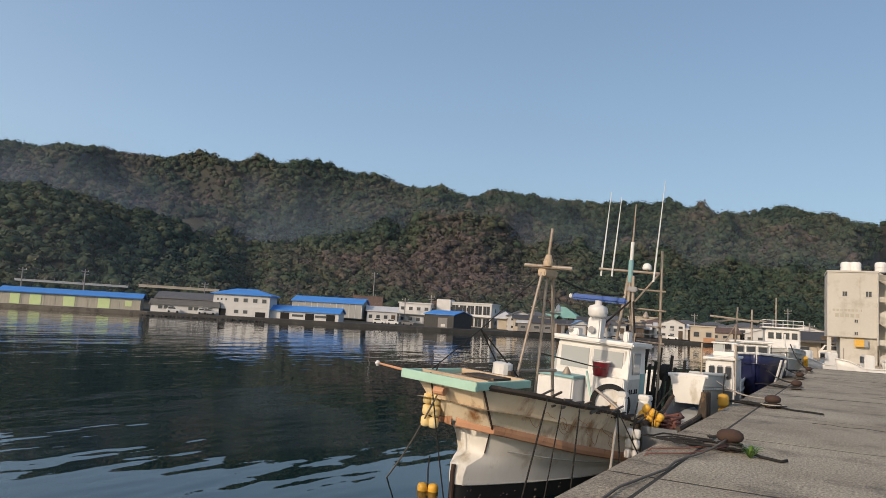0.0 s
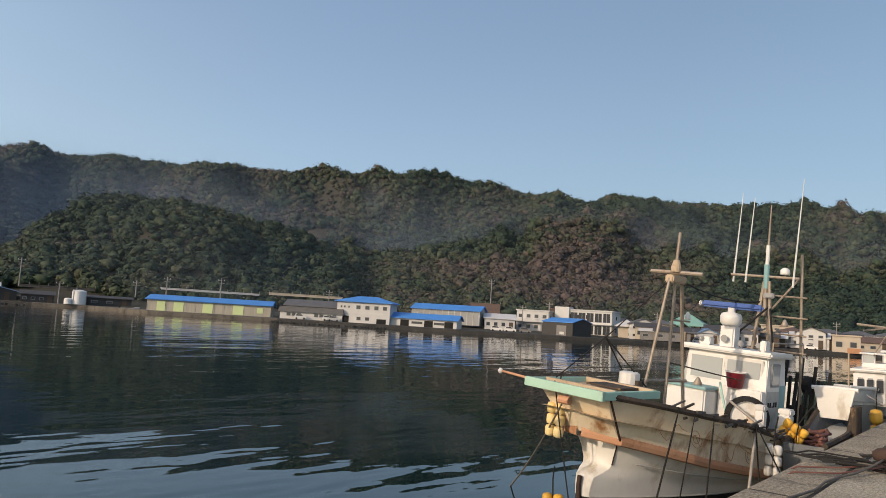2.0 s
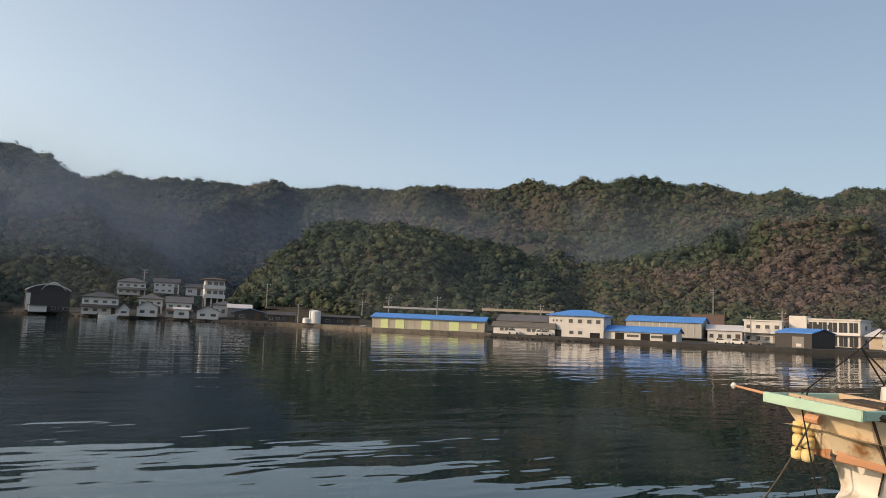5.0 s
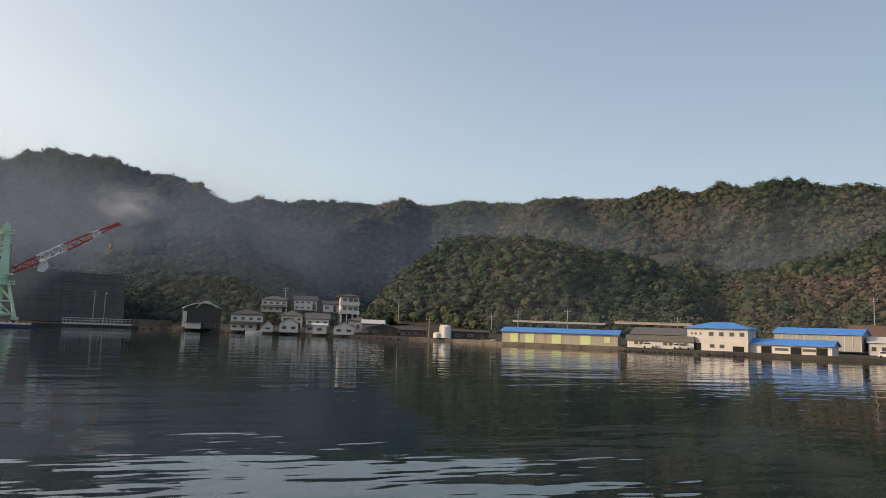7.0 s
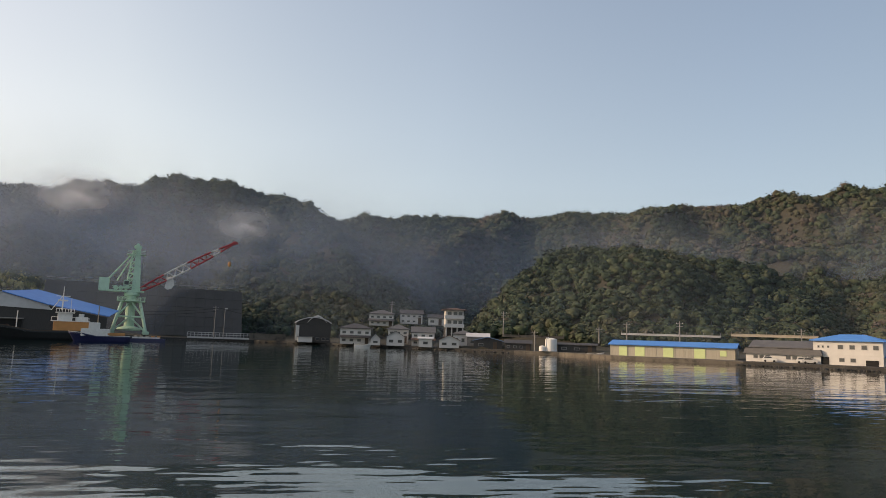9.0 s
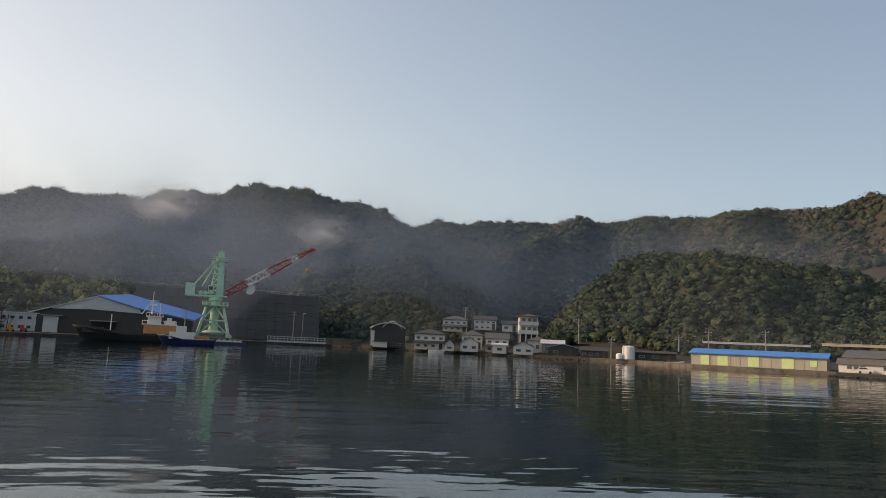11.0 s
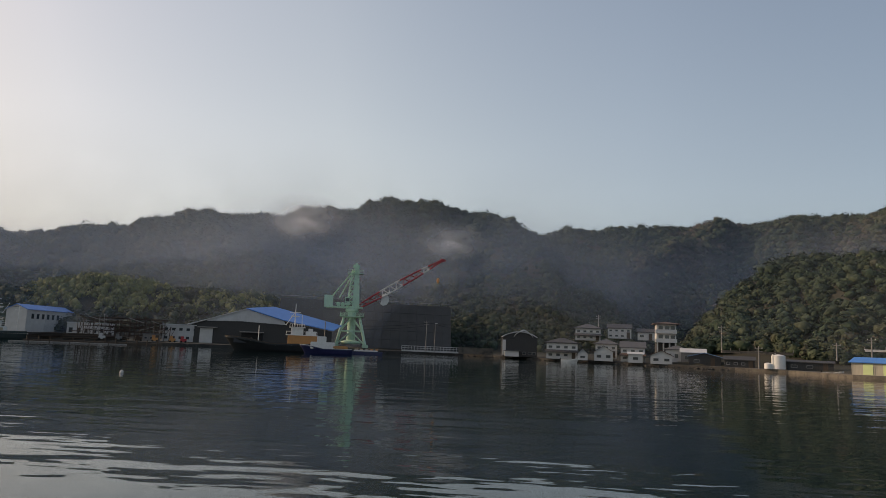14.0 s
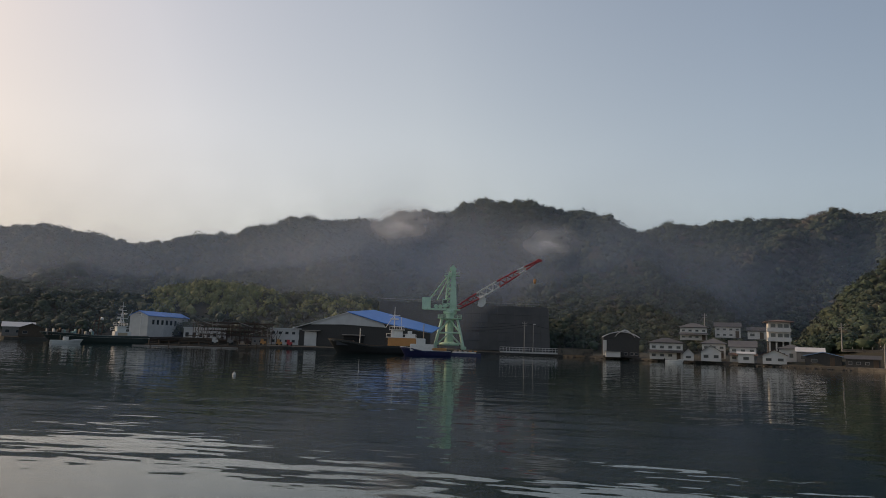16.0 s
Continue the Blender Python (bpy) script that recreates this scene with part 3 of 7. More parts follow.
# ---- the quay ----
structure("quay_wall", box(EDGE + 0.03, 40, -60, 44.0, -6, -0.17), "coping", "concrete quay wall standing in the water", "quay")

# ---- the far shore ----
def wharf_wall(b0, b1, material, label):
    """A stretch of the low wharf that runs round the harbour."""
    bs = np.arange(b0, b1 + 0.01, 0.5)
    bm_ = bmesh.new()
    rows = []
    for b in bs:
        s = curve(SHORE, b) - 1.0
        rows.append([bm_.verts.new(at(b, s, -4)), bm_.verts.new(at(b, s, -0.52)), bm_.verts.new(at(b, s + 0.5, -0.45)), bm_.verts.new(at(b, s + 20, -0.45)), bm_.verts.new(at(b, s + 20, -4))])
    for r0, r1 in zip(rows, rows[1:]):
        for k in range(4):
            bm_.faces.new((r0[k], r1[k], r1[k + 1], r0[k + 1]))
    structure("wharf", bm_, material, label, "wharf")


M["pale_sheet"] = mat("pale_grey_corrugated_sheet", (0.36, 0.36, 0.34), (0.26, 0.26, 0.245), 0.7, 0.8, 12, 0.2, stretch=(6, 1, 0.5), stain=(0.20, 0.17, 0.14), stain_at=0.64)
M["gunwale_dark"] = mat("tarred_dark_timber", (0.06, 0.045, 0.035), (0.03, 0.025, 0.02), 0.9, 2, 20, 0.4)
M["strake_dull"] = mat("dull_orange_paint", (0.45, 0.22, 0.11), (0.34, 0.17, 0.09), 0.7, 1, 10, 0.1)
M["sea_wall"] = mat("dark_stone", (0.055, 0.052, 0.047), (0.028, 0.027, 0.025), 0.85, 0.5, 6, 0.5, stain=(0.09, 0.085, 0.075), stain_at=0.62)
wharf_wall(0.5, 52.5, "sea_wall", "dark stained concrete wharf along the far shore")
# this stretch is coloured paler to carry its sunlit look
wharf_wall(52.5, 69.5, "wharf", "low concrete wharf along the far shore, coloured pale for sunlight")
wharf_wall(69.5, 131.0, "sea_wall", "low dark stone sea wall along the far shore")


def shore_rocks():
    """Boulders and rubble at the foot of the far sea wall."""
    rnd_ = random.Random(31)
    vs, fs = [], []
    for _ in range(420):
        b = rnd_.uniform(70, 100) if rnd_.random() < 0.7 else rnd_.uniform(44, 53)
        p, size = at(b, curve(SHORE, b) - 1.0 - abs(rnd_.gauss(0, 0.5)), WATER), rnd_.uniform(0.2, 0.55)
        ball = bmesh.new()
        bmesh.ops.create_icosphere(ball, subdivisions=1, radius=size)
        k = len(vs)
        for v in ball.verts:
            v.co *= rnd_.uniform(0.7, 1.2)
            vs.append((p.x + v.co.x, p.y + v.co.y, p.z + 0.55 * v.co.z + 0.05))
        fs += [tuple(v.index + k for v in f.verts) for f in ball.faces]
        ball.free()
    me = bpy.data.meshes.new("shore_rocks")
    me.from_pydata(vs, [], fs)
    me.materials.append(M["sea_wall"])
    tagged(new("shore_rocks", me), "dark wet boulders at the foot of the sea wall", "rocks", kind="stuff")


shore_rocks()


def window(parent, x, y, z, w, h, side="front"):
    """A framed window set in a wall; side says which wall it is in."""
    d = 0.05
    if side == "front":
        f = part("window", box(x - w / 2, x + w / 2, y - d, y + d, z, z + h), "frame", parent)
        part("pane", box(x - w / 2 + 0.07, x + w / 2 - 0.07, y - d - 0.02, y - d + 0.02, z + 0.07, z + h - 0.07), "window", f)
    else:
        f = part("window", box(y - d, y + d, x - w / 2, x + w / 2, z, z + h), "frame", parent)
        s = d if y > 0 else -d
        part("pane", box(y + s - 0.02, y + s + 0.02, x - w / 2 + 0.07, x + w / 2 - 0.07, z + 0.07, z + h - 0.07), "window", f)


def gable(w, dep, eave, ridge, over=0.35, thick=0.16, along="x"):
    """A pitched roof with its ridge along x or y, over a block of that width and depth."""
    if along == "x":
        m0, m1 = -over, dep + over
        mid = dep / 2
        k = (ridge - eave) / (dep / 2)
        ln = [(m0, eave - k * over), (mid, ridge), (m1, eave - k * over), (m1, eave - k * over + thick), (mid, ridge + thick), (m0, eave - k * over + thick)]
        bm_ = prism(ln, -w / 2 - over, w / 2 + over)
        for v in bm_.verts:
            v.co.x, v.co.y = v.co.y, v.co.x
        return bm_
    k = (ridge - eave) / (w / 2)
    m = w / 2 + over
    ln = [(-m, eave - k * over), (0, ridge), (m, eave - k * over), (m, eave - k * over + thick), (0, ridge + thick), (-m, eave - k * over + thick)]
    return prism(ln, -over, dep + over)


def hip(w, dep, eave, ridge, over=0.5, thick=0.18):
    bm_ = bmesh.new()
    a, c = w / 2 + over, over
    e = [(-a, -c), (a, -c), (a, dep + c), (-a, dep + c)]
    ins = min(w, dep) / 2
    if w >= dep:
        top = [(-w / 2 + ins, dep / 2), (w / 2 - ins + 0.01, dep / 2)]
    else:
        top = [(0, ins), (0, dep - ins + 0.01)]
    lo = [bm_.verts.new((x, y, eave)) for x, y in e]
    up = [bm_.verts.new((x, y, eave + thick)) for x, y in e]
    t = [bm_.verts.new((x, y, ridge + thick)) for x, y in top]
    bm_.faces.new(lo[::-1])
    for i in range(4):
        bm_.faces.new((lo[i], lo[(i + 1) % 4], up[(i + 1) % 4], up[i]))
    if w >= dep:
        bm_.faces.new((up[0], up[1], t[1], t[0]))
        bm_.faces.new((up[1], up[2], t[1]))
        bm_.faces.new((up[2], up[3], t[0], t[1]))
        bm_.faces.new((up[3], up[0], t[0]))
    else:
        bm_.faces.new((up[0], up[1], t[0]))
        bm_.faces.new((up[1], up[2], t[1], t[0]))
        bm_.faces.new((up[2], up[3], t[1]))
        bm_.faces.new((up[3], up[0], t[0], t[1]))
    return bm_


def walls(w, dep, h, gable_to=None, along="x"):
    """A block of walls; with gable_to its end walls rise to a ridge."""
    if gable_to is None:
        return box(-w / 2, w / 2, 0, dep, 0, h)
    if along == "y":
        return prism([(-w / 2, 0), (w / 2, 0), (w / 2, h), (0, gable_to), (-w / 2, h)], 0, dep)
    bm_ = prism([(0, 0), (dep, 0), (dep, h), (dep / 2, gable_to), (0, h)], -w / 2, w / 2)
    for v in bm_.verts:
        v.co.x, v.co.y = v.co.y, v.co.x
    return bm_


def house(b, d, z, w, dep, h, ridge, wall, roof, label, storeys=1, style="gable", along="x", turn=0, name="house", wins=3, group="", door=True, lower_roof=None, balcony=False):
    """A house at a bearing and distance on ground z: walls, roof, and windows on each storey."""
    ob = thing(name, facing(b, d, z, turn), label, "building" if name == "house" else name.replace("_", " "), group)
    part("wall", walls(w, dep, h, None if style in ("hip", "flat") else ridge - 0.02, along), wall, ob)
    if style == "gable":
        part("roof", gable(w, dep, h, ridge, along=along), roof, ob)
    elif style == "hip":
        part("roof", hip(w, dep, h, ridge), roof, ob)
    else:
        part("roof", box(-w / 2 - 0.25, w / 2 + 0.25, -0.25, dep + 0.25, h, h + 0.3), roof, ob)
    sh = h / storeys
    for s in range(storeys):
        for i in range(wins):
            x = -w / 2 + w * (i + 0.5) / wins
            if door and s == 0 and i == wins - 1:
                part("door", box(x - 0.5, x + 0.5, -0.04, 0.04, 0.05, 2.0), "brown_wood", ob)
            else:
                window(ob, x, 0, s * sh + sh * 0.34, min(1.3, w / wins * 0.5), sh * 0.34)
        window(ob, dep * 0.5, w / 2, s * sh + sh * 0.36, 1.0, sh * 0.32, "side")
        window(ob, dep * 0.5, -w / 2, s * sh + sh * 0.36, 1.0, sh * 0.32, "side")
    if lower_roof:
        bm_ = prism([(-1.3, sh - 0.35), (0.02, sh + 0.2), (0.02, sh + 0.35), (-1.3, sh - 0.22)], -w / 2 - 0.3, w / 2 + 0.3)
        for v in bm_.verts:
            v.co.x, v.co.y = v.co.y, v.co.x
        part("lower_roof", bm_, lower_roof, ob)
    if balcony:
        for s in range(1, storeys):
            part("balcony", box(-w / 2 - 0.1, w / 2 + 0.1, -1.1, 0, s * sh - 0.15, s * sh + 0.8), wall, ob)
    return ob


# long cream shed with lime doors
ob = thing("shed", facing(57.6, 166.5, -0.45, -10), "long cream sheet-metal shed with a blue roof and pale lime doors", "shed")
part("wall", walls(26.6, 8, 2.55, 3.45), "shed_wall", ob)
part("roof", gable(26.6, 8, 2.55, 3.45, 0.5), "blue_roof", ob)
for f0, f1, hh in ((0.076, 0.143, 2.2), (0.21, 0.29, 2.2), (0.444, 0.525, 2.2), (0.69, 0.776, 2.2), (0.888, 0.937, 1.5)):
    x0, x1 = -13.3 + 26.6 * f0, -13.3 + 26.6 * f1
    dr = part("door", box(x0, x1, -0.08, 0.02, 0.05 if hh > 2 else 0.7, hh if hh > 2 else 1.9), "lime_door", ob, "pale lime sliding door")
    part("door_rail", box(x0 - 0.2, x1 + 0.2, -0.12, -0.02, 2.22, 2.32), "frame", ob)
for i in range(14):
    part("post", box(-13.3 + 2.046 * i - 0.06, -13.3 + 2.046 * i + 0.06, -0.06, 0.0, 0, 2.75), "shed_wall", ob)

# grey-roofed long house in two tiers
ob = thing("warehouse", facing(49.9, 164.5, -0.6, -14), "white low warehouse with two tiers of grey tiled roof", "warehouse")
part("wall", box(-7.2, 7.2, 0, 7, 0, 2.0), "white", ob)
part("upper_wall", box(-6.6, 6.9, 3.0, 8.5, 2.0, 3.4), "grey_wall", ob)
part("roof", prism([(-7.6, 1.8), (7.6, 1.8), (7.3, 3.0), (-7.2, 3.0)], -0.5, 3.2), "grey_roof", ob)
part("upper_roof", gable(13.8, 6.5, 3.3, 4.6, 0.4), "grey_roof", ob).location.y = 2.6
for x in (-5.2, -4.0, -2.8, 1.2, 2.4, 4.2, 5.4):
    window(ob, x, 0, 0.85, 0.95, 0.75)

# two-storey white office with the blue hip roof
ob = thing("office", facing(45.8, 163.0, -0.8, -14), "two-storey white harbour office with a bright blue roof", "building")
part("wall", box(-6.2, 6.2, 0, 8, 0, 5.1), "white", ob)
part("roof", hip(12.4, 8, 5.1, 6.4, 0.6), "blue_roof", ob)
part("string_course", box(-6.3, 6.3, -0.06, 0.0, 2.35, 2.55), "white", ob)
for x in (-1.2, 0.9, 3.0, 5.0):
    window(ob, x, 0, 3.5, 1.0, 0.9)
for x in (-1.0, 1.0):
    window(ob, x, 0, 1.0, 1.0, 0.8)
for x in (-5.2, -4.4, -3.4):
    window(ob, x, 0, 3.7, 0.4, 0.5)
part("door", box(-4.9, -3.3, -0.05, 0.05, 0.02, 1.9), "black", ob)
part("door", box(3.2, 5.4, -0.05, 0.05, 0.02, 1.5), "black", ob)
# low blue-roofed annex with three dark bays
ob = thing("annex", facing(41.1, 161.0, -0.75, -14), "low white annex with a bright blue roof and black slabs for dark open bays", "building")
part("wall", walls(16.4, 6, 2.2, 3.2), "white", ob)
part("roof", gable(16.4, 6, 2.2, 3.2, 0.5), "blue_roof", ob)
# black slabs on the wall stand for the shade inside the open bays
for x in (-3.9, 1.7, 6.4):
    part("bay", box(x - 1.0, x + 1.0, -0.05, 0.05, 0.05, 1.75), "black", ob)
for x in (-1.0, 4.2):
    window(ob, x, 0, 0.9, 2.6, 0.6)
# hall behind with faded blue roof
ob = thing("hall", facing(39.2, 177.0, 0.3, -14), "grey corrugated hall with a blue roof behind the annex", "hall")
part("wall", walls(17.5, 8, 3.6, 4.8), "pale_sheet", ob)
part("roof", gable(17.5, 8, 3.6, 4.8, 0.4), "blue_roof", ob)
for i in range(12):
    part("post", box(-8.7 + 1.58 * i - 0.06, -8.7 + 1.58 * i + 0.06, -0.08, 0, 0, 3.6), "pale_roof", ob)
house(34.8, 176, -0.3, 7.5, 6, 2.8, 3.9, "offwhite", "pale_roof", "low grey house with a pale sheet roof", wins=4)
# white three-storey blocks behind the black shed
house(32.2, 183, -0.3, 8.2, 7, 5.3, 5.5, "white", "white", "white two-storey block with a flat roof", 2, "flat", wins=4, turn=-10, balcony=True)
house(30.4, 190, -0.2, 3.5, 6, 6.0, 6.2, "brown_roof", "brown_roof", "small brown rendered block", 2, "flat", wins=1)
ob = house(28.2, 184, -0.4, 14.5, 9, 6.2, 6.4, "white", "white", "white concrete community building with tall window bays", 2, "flat", wins=6, turn=-16)
part("stair_tower", box(-7.4, -3.6, -0.6, 3, 0, 7.0), "white", ob)
for i in range(5):
    for z in (0.4, 3.5):
        part("bay_window", box(-3.3 + 2.1 * i, -1.6 + 2.1 * i, -0.09, -0.03, z, z + 2.2), "window", ob, "tall dark window bay")
        part("mullion", box(-2.5 + 2.1 * i, -2.4 + 2.1 * i, -0.12, -0.09, z, z + 2.2), "frame", ob)
part("canopy", box(-3.6, 7.4, -0.9, 0, 2.85, 3.1), "white", ob)
# black shed on the wharf
ob = thing("black_shed", facing(30.2, 162.5, -0.5, -28), "black boarded shed with a bright blue roof on the wharf", "shed")
part("wall", walls(7.6, 9.5, 3.0, 3.9, "x"), "dark_board", ob)
part("roof", gable(7.6, 9.5, 3.0, 3.9, 0.25), "blue_roof", ob)
part("door", box(-0.2, 2.2, -0.05, 0.03, 0.02, 2.3), "grey_wall", ob)
part("notice_board", box(0.6, 1.7, -0.09, -0.02, 0.3, 0.9), "white", ob)

# temple with green copper roof, its pavilion and the town round them
ob = thing("temple", facing(20.5, 196, 0.3, -8), "wooden temple hall with a broad green copper roof", "temple")
part("wall", box(-4.2, 4.2, 0.6, 7, 0, 3.2), "cream", ob)
part("roof", hip(9.2, 8, 3.2, 6.2, 0.9), "teal_roof", ob)
part("porch_roof", gable(3.0, 3.0, 2.6, 3.8, 0.4, along="y"), "teal_roof", ob).location = (0, -2.0, 0)
for x in (-3.6, -2.2, -0.8, 0.8, 2.2, 3.6):
    part("column", tube([(x, 0.3, 0), (x, 0.3, 3.2)], 0.14), "brown_wood", ob)
ob = thing("pavilion", facing(24.9, 180, -0.3), "small pavilion with a pointed pale roof", "pavilion")
part("roof", hip(4.2, 4.2, 2.7, 4.4, 0.7), "pale_roof", ob)
part("wall", box(-1.9, 1.9, 0.2, 4.0, 0, 2.7), "cream", ob)
TOWN = [(23.6, 176, 6, 2, "white", "grey_roof", "gable"), (22.4, 188, 7, 2, "cream", "grey_roof", "hip"), (22.9, 171, 5, 1, "offwhite", "dark_roof", "gable"), (18.0, 178, 7, 1, "cream", "brown_roof", "gable"),
        (20.8, 174, 7, 1, "white", "dark_roof", "gable"), (18.9, 172, 5, 1, "offwhite", "blue_faded", "gable"), (16.6, 182, 7, 2, "white", "grey_roof", "hip"), (15.6, 200, 9, 2, "cream", "cream", "flat"),
        (14.2, 214, 8, 3, "cream", "cream", "flat"), (13.0, 186, 7, 1, "offwhite", "grey_roof", "gable"), (12.0, 184, 6, 2, "white", "dark_roof", "gable"), (11.2, 200, 8, 2, "offwhite", "grey_roof", "hip"),
        (8.2, 190, 7, 1, "cream", "brown_roof", "gable"), (7.0, 196, 8, 2, "white", "grey_roof", "hip"), (5.8, 188, 7, 1, "offwhite", "pale_roof", "gable"), (4.6, 204, 7, 2, "cream", "dark_roof", "hip"),
        (2.9, 192, 9, 2, "offwhite", "dark_roof", "gable"), (1.6, 200, 8, 1, "cream", "brown_roof", "gable"), (17.3, 208, 7, 2, "offwhite", "dark_roof", "hip"), (13.4, 204, 6, 2, "white", "brown_roof", "hip"),
        (25.4, 200, 8, 2, "offwhite", "dark_roof", "hip"), (9.2, 214, 9, 2, "cream", "grey_roof", "hip")]
WORD = {"white": "white", "cream": "cream", "offwhite": "grey-white", "grey_roof": "grey tiled", "dark_roof": "dark tiled", "brown_roof": "brown tiled", "pale_roof": "pale sheet", "blue_faded": "faded blue", "cream_": "flat cream"}
for b, d, w, st, wl, rf, sty in TOWN:
    h = 1.55 * st + 0.6
    z0 = -0.4 if d < 180 else -0.2
    house(b, d, z0, w, 6.5, h, h + (1.15 if sty != "flat" else 0.2), wl, rf, "%s %s house with a %s roof in the harbour town" % (WORD[wl], ("one-storey", "two-storey", "three-storey")[st - 1], WORD.get(rf, rf) if sty != "flat" else "flat"),
          st, sty, "x" if d % 4 else "y", turn=(d * 7) % 31 - 15, wins=3, group="town houses")
ob = house(9.8, 178, -0.6, 5.4, 5, 3.6, 3.8, "cream", "cream", "cream waterside store with an orange base", 1, "flat", wins=2, door=False)
part("base", box(0.2, 2.75, -0.05, 5.05, 0, 1.1), "strake_dull", ob, "dull orange painted base wall")
ob = house(5.1, 215, 2.2, 6, 5, 2.2, 3.8, "red", "dark_roof", "red walled shrine with a dark roof on the slope", 1, "hip", wins=2)

# tank, low walls, huts
ob = thing("storage_tank", facing(66.6, 179, -0.35), "white cylindrical storage tank with a smaller one beside it", "tank")
part("tank", lathe([(1.45, 0), (1.45, 2.95), (1.2, 3.1), (0.1, 3.3)], n=24), "tank", ob, smooth=False)
part("small_tank", lathe([(0.85, 0), (0.85, 1.1), (0.5, 1.3), (0.05, 1.35)], n=20, centre=(-2.1, -0.6, 0)), "tank", ob)
part("pipe", tube([(-1.2, -1.0, 0), (-1.2, -1.0, 3.3), (-0.6, -0.4, 3.4)], 0.1), "tank", ob)
ob = house(64.6, 182, -0.5, 9.5, 4, 1.9, 2.3, "dark_board", "dark_roof", "low dark boarded store beside the tanks", wins=3)
ob = house(69.2, 184, -0.55, 6.6, 4, 1.9, 2.6, "dark_board", "dark_roof", "dark low waterside hut", wins=4)
ob = house(71.6, 189, -0.5, 7.5, 5, 2.2, 3.1, "dark_board", "blue_faded", "dark waterside hut with a faded blue roof", wins=2, along="y")
house(72.4, 197, -0.2, 6, 5, 2.9, 3.8, "grey_wall", "pale_roof", "grey hut with a pale roof", wins=2)
# houses of the left-hand hamlet
house(74.7, 188, -0.55, 5.2, 6, 2.1, 3.3, "white", "brown_roof", "small white waterside house with a reddish roof edge", wins=2, along="y", door=False)
ob = thing("tower_house", facing(74.3, 206, 3.6, 6), "tall white house of stacked storeys on open columns", "house")
for k, zz in enumerate((1.7, 4.2)):
    part("wall", box(-2.6, 2.6, 0.9, 6, zz, zz + 2.4), "white", ob)
    part("balcony", box(-3.0, 2.7, -0.2, 0.9, zz - 0.15, zz + 0.85), "white", ob)
    for x in (-1.5, 0.2, 1.7):
        window(ob, x, 0.9, zz + 0.95, 1.2, 1.0)
part("roof", hip(6.2, 7, 6.6, 7.2, 0.4), "brown_roof", ob)
for x in (-2.4, -0.8, 0.8, 2.4):
    part("column", box(x - 0.18, x + 0.18, 0.3, 0.66, -3.5, 1.7), "white", ob)
part("base", box(-2.6, 2.6, 2.2, 6, -4, 1.5), "dark_board", ob)
house(73.6, 199, 0.0, 5.5, 5, 3.2, 4.2, "offwhite", "grey_roof", "grey house with a tiled roof below the tall house", 1, "hip", wins=3)
house(76.8, 196, -0.4, 6.2, 6, 3.8, 5.2, "offwhite", "grey_roof", "two-storey house with dark balcony and grey roof", 2, "gable", wins=3, lower_roof="brown_roof")
ob = house(76.6, 190, -0.55, 3.6, 4, 2.2, 2.6, "white", "pale_roof", "small white boat shed at the water", wins=1, door=False)
house(79.0, 194, -0.5, 4.8, 6, 2.4, 3.9, "white", "grey_roof", "white gabled waterside house", 1, "gable", "y", wins=2, door=False)
house(78.8, 203, 0.2, 5.8, 6, 3.8, 5.2, "offwhite", "grey_roof", "grey-roofed house behind the waterfront", 2, "hip", wins=3)
house(80.6, 193, -0.5, 2.6, 5, 1.7, 3.0, "offwhite", "grey_roof", "narrow grey net shed with a steep roof", 1, "gable", "y", wins=1, door=False)
house(82.2, 200, -0.5, 8.4, 7, 4.3, 5.6, "white", "dark_roof", "two-storey white house with two tiers of dark roof", 2, "hip", wins=4, lower_roof="dark_roof")
house(80.2, 222, 5.2, 7.5, 6, 3.6, 4.8, "offwhite", "grey_roof", "white two-storey house up the slope", 2, "hip", wins=4, lower_roof="grey_roof")
house(77.8, 226, 6.2, 7.0, 6, 3.2, 4.4, "offwhite", "dark_roof", "dark-roofed house up the slope", 2, "gable", wins=4)
house(75.8, 226, 6.0, 5.0, 5, 2.4, 3.4, "offwhite", "dark_roof", "small house half hidden on the slope", 1, "gable", wins=2)
# boathouse with the arched white gable
ob = thing("boathouse", facing(85.5, 204, -0.5, 4), "black boathouse with a curved white roof edge and a white annex", "boathouse")
arch = [(-4.9 + 9.8 * i / 12, 5.4 + 1.5 * math.sin(math.pi * i / 12) ** 0.8) for i in range(13)]
part("wall", prism([(-4.8, 0), (4.8, 0)] + [(x * 0.98, z - 0.05) for x, z in arch[::-1]], 0, 10), "dark_board", ob)
part("roof", prism(arch + [(x, z + 0.22) for x, z in arch[::-1]], -0.4, 10.4), "pale_roof", ob)
part("fascia", prism([(x * 0.55 + 0.9, z + 0.05 + 0.25 * (1 - abs(x) / 5)) for x, z in arch] + [(x * 0.55 + 0.9, z + 0.25 + 0.5 * (1 - abs(x) / 5)) for x, z in arch[::-1]], -0.55, -0.42), "white", ob)
part("side_wall", box(-4.95, -4.0, -0.1, 0.05, 0.4, 4.6), "white", ob)
part("annex", box(-4.3, -0.4, -2.2, -0.1, 0, 1.5), "white", ob)
part("annex_roof", box(-4.6, -0.1, -2.5, 0.0, 1.5, 1.7), "grey_roof", ob)
for x in (1.2, 2.8, 4.0):
    window(ob, x, 0, 0.6, 1.0, 0.8)

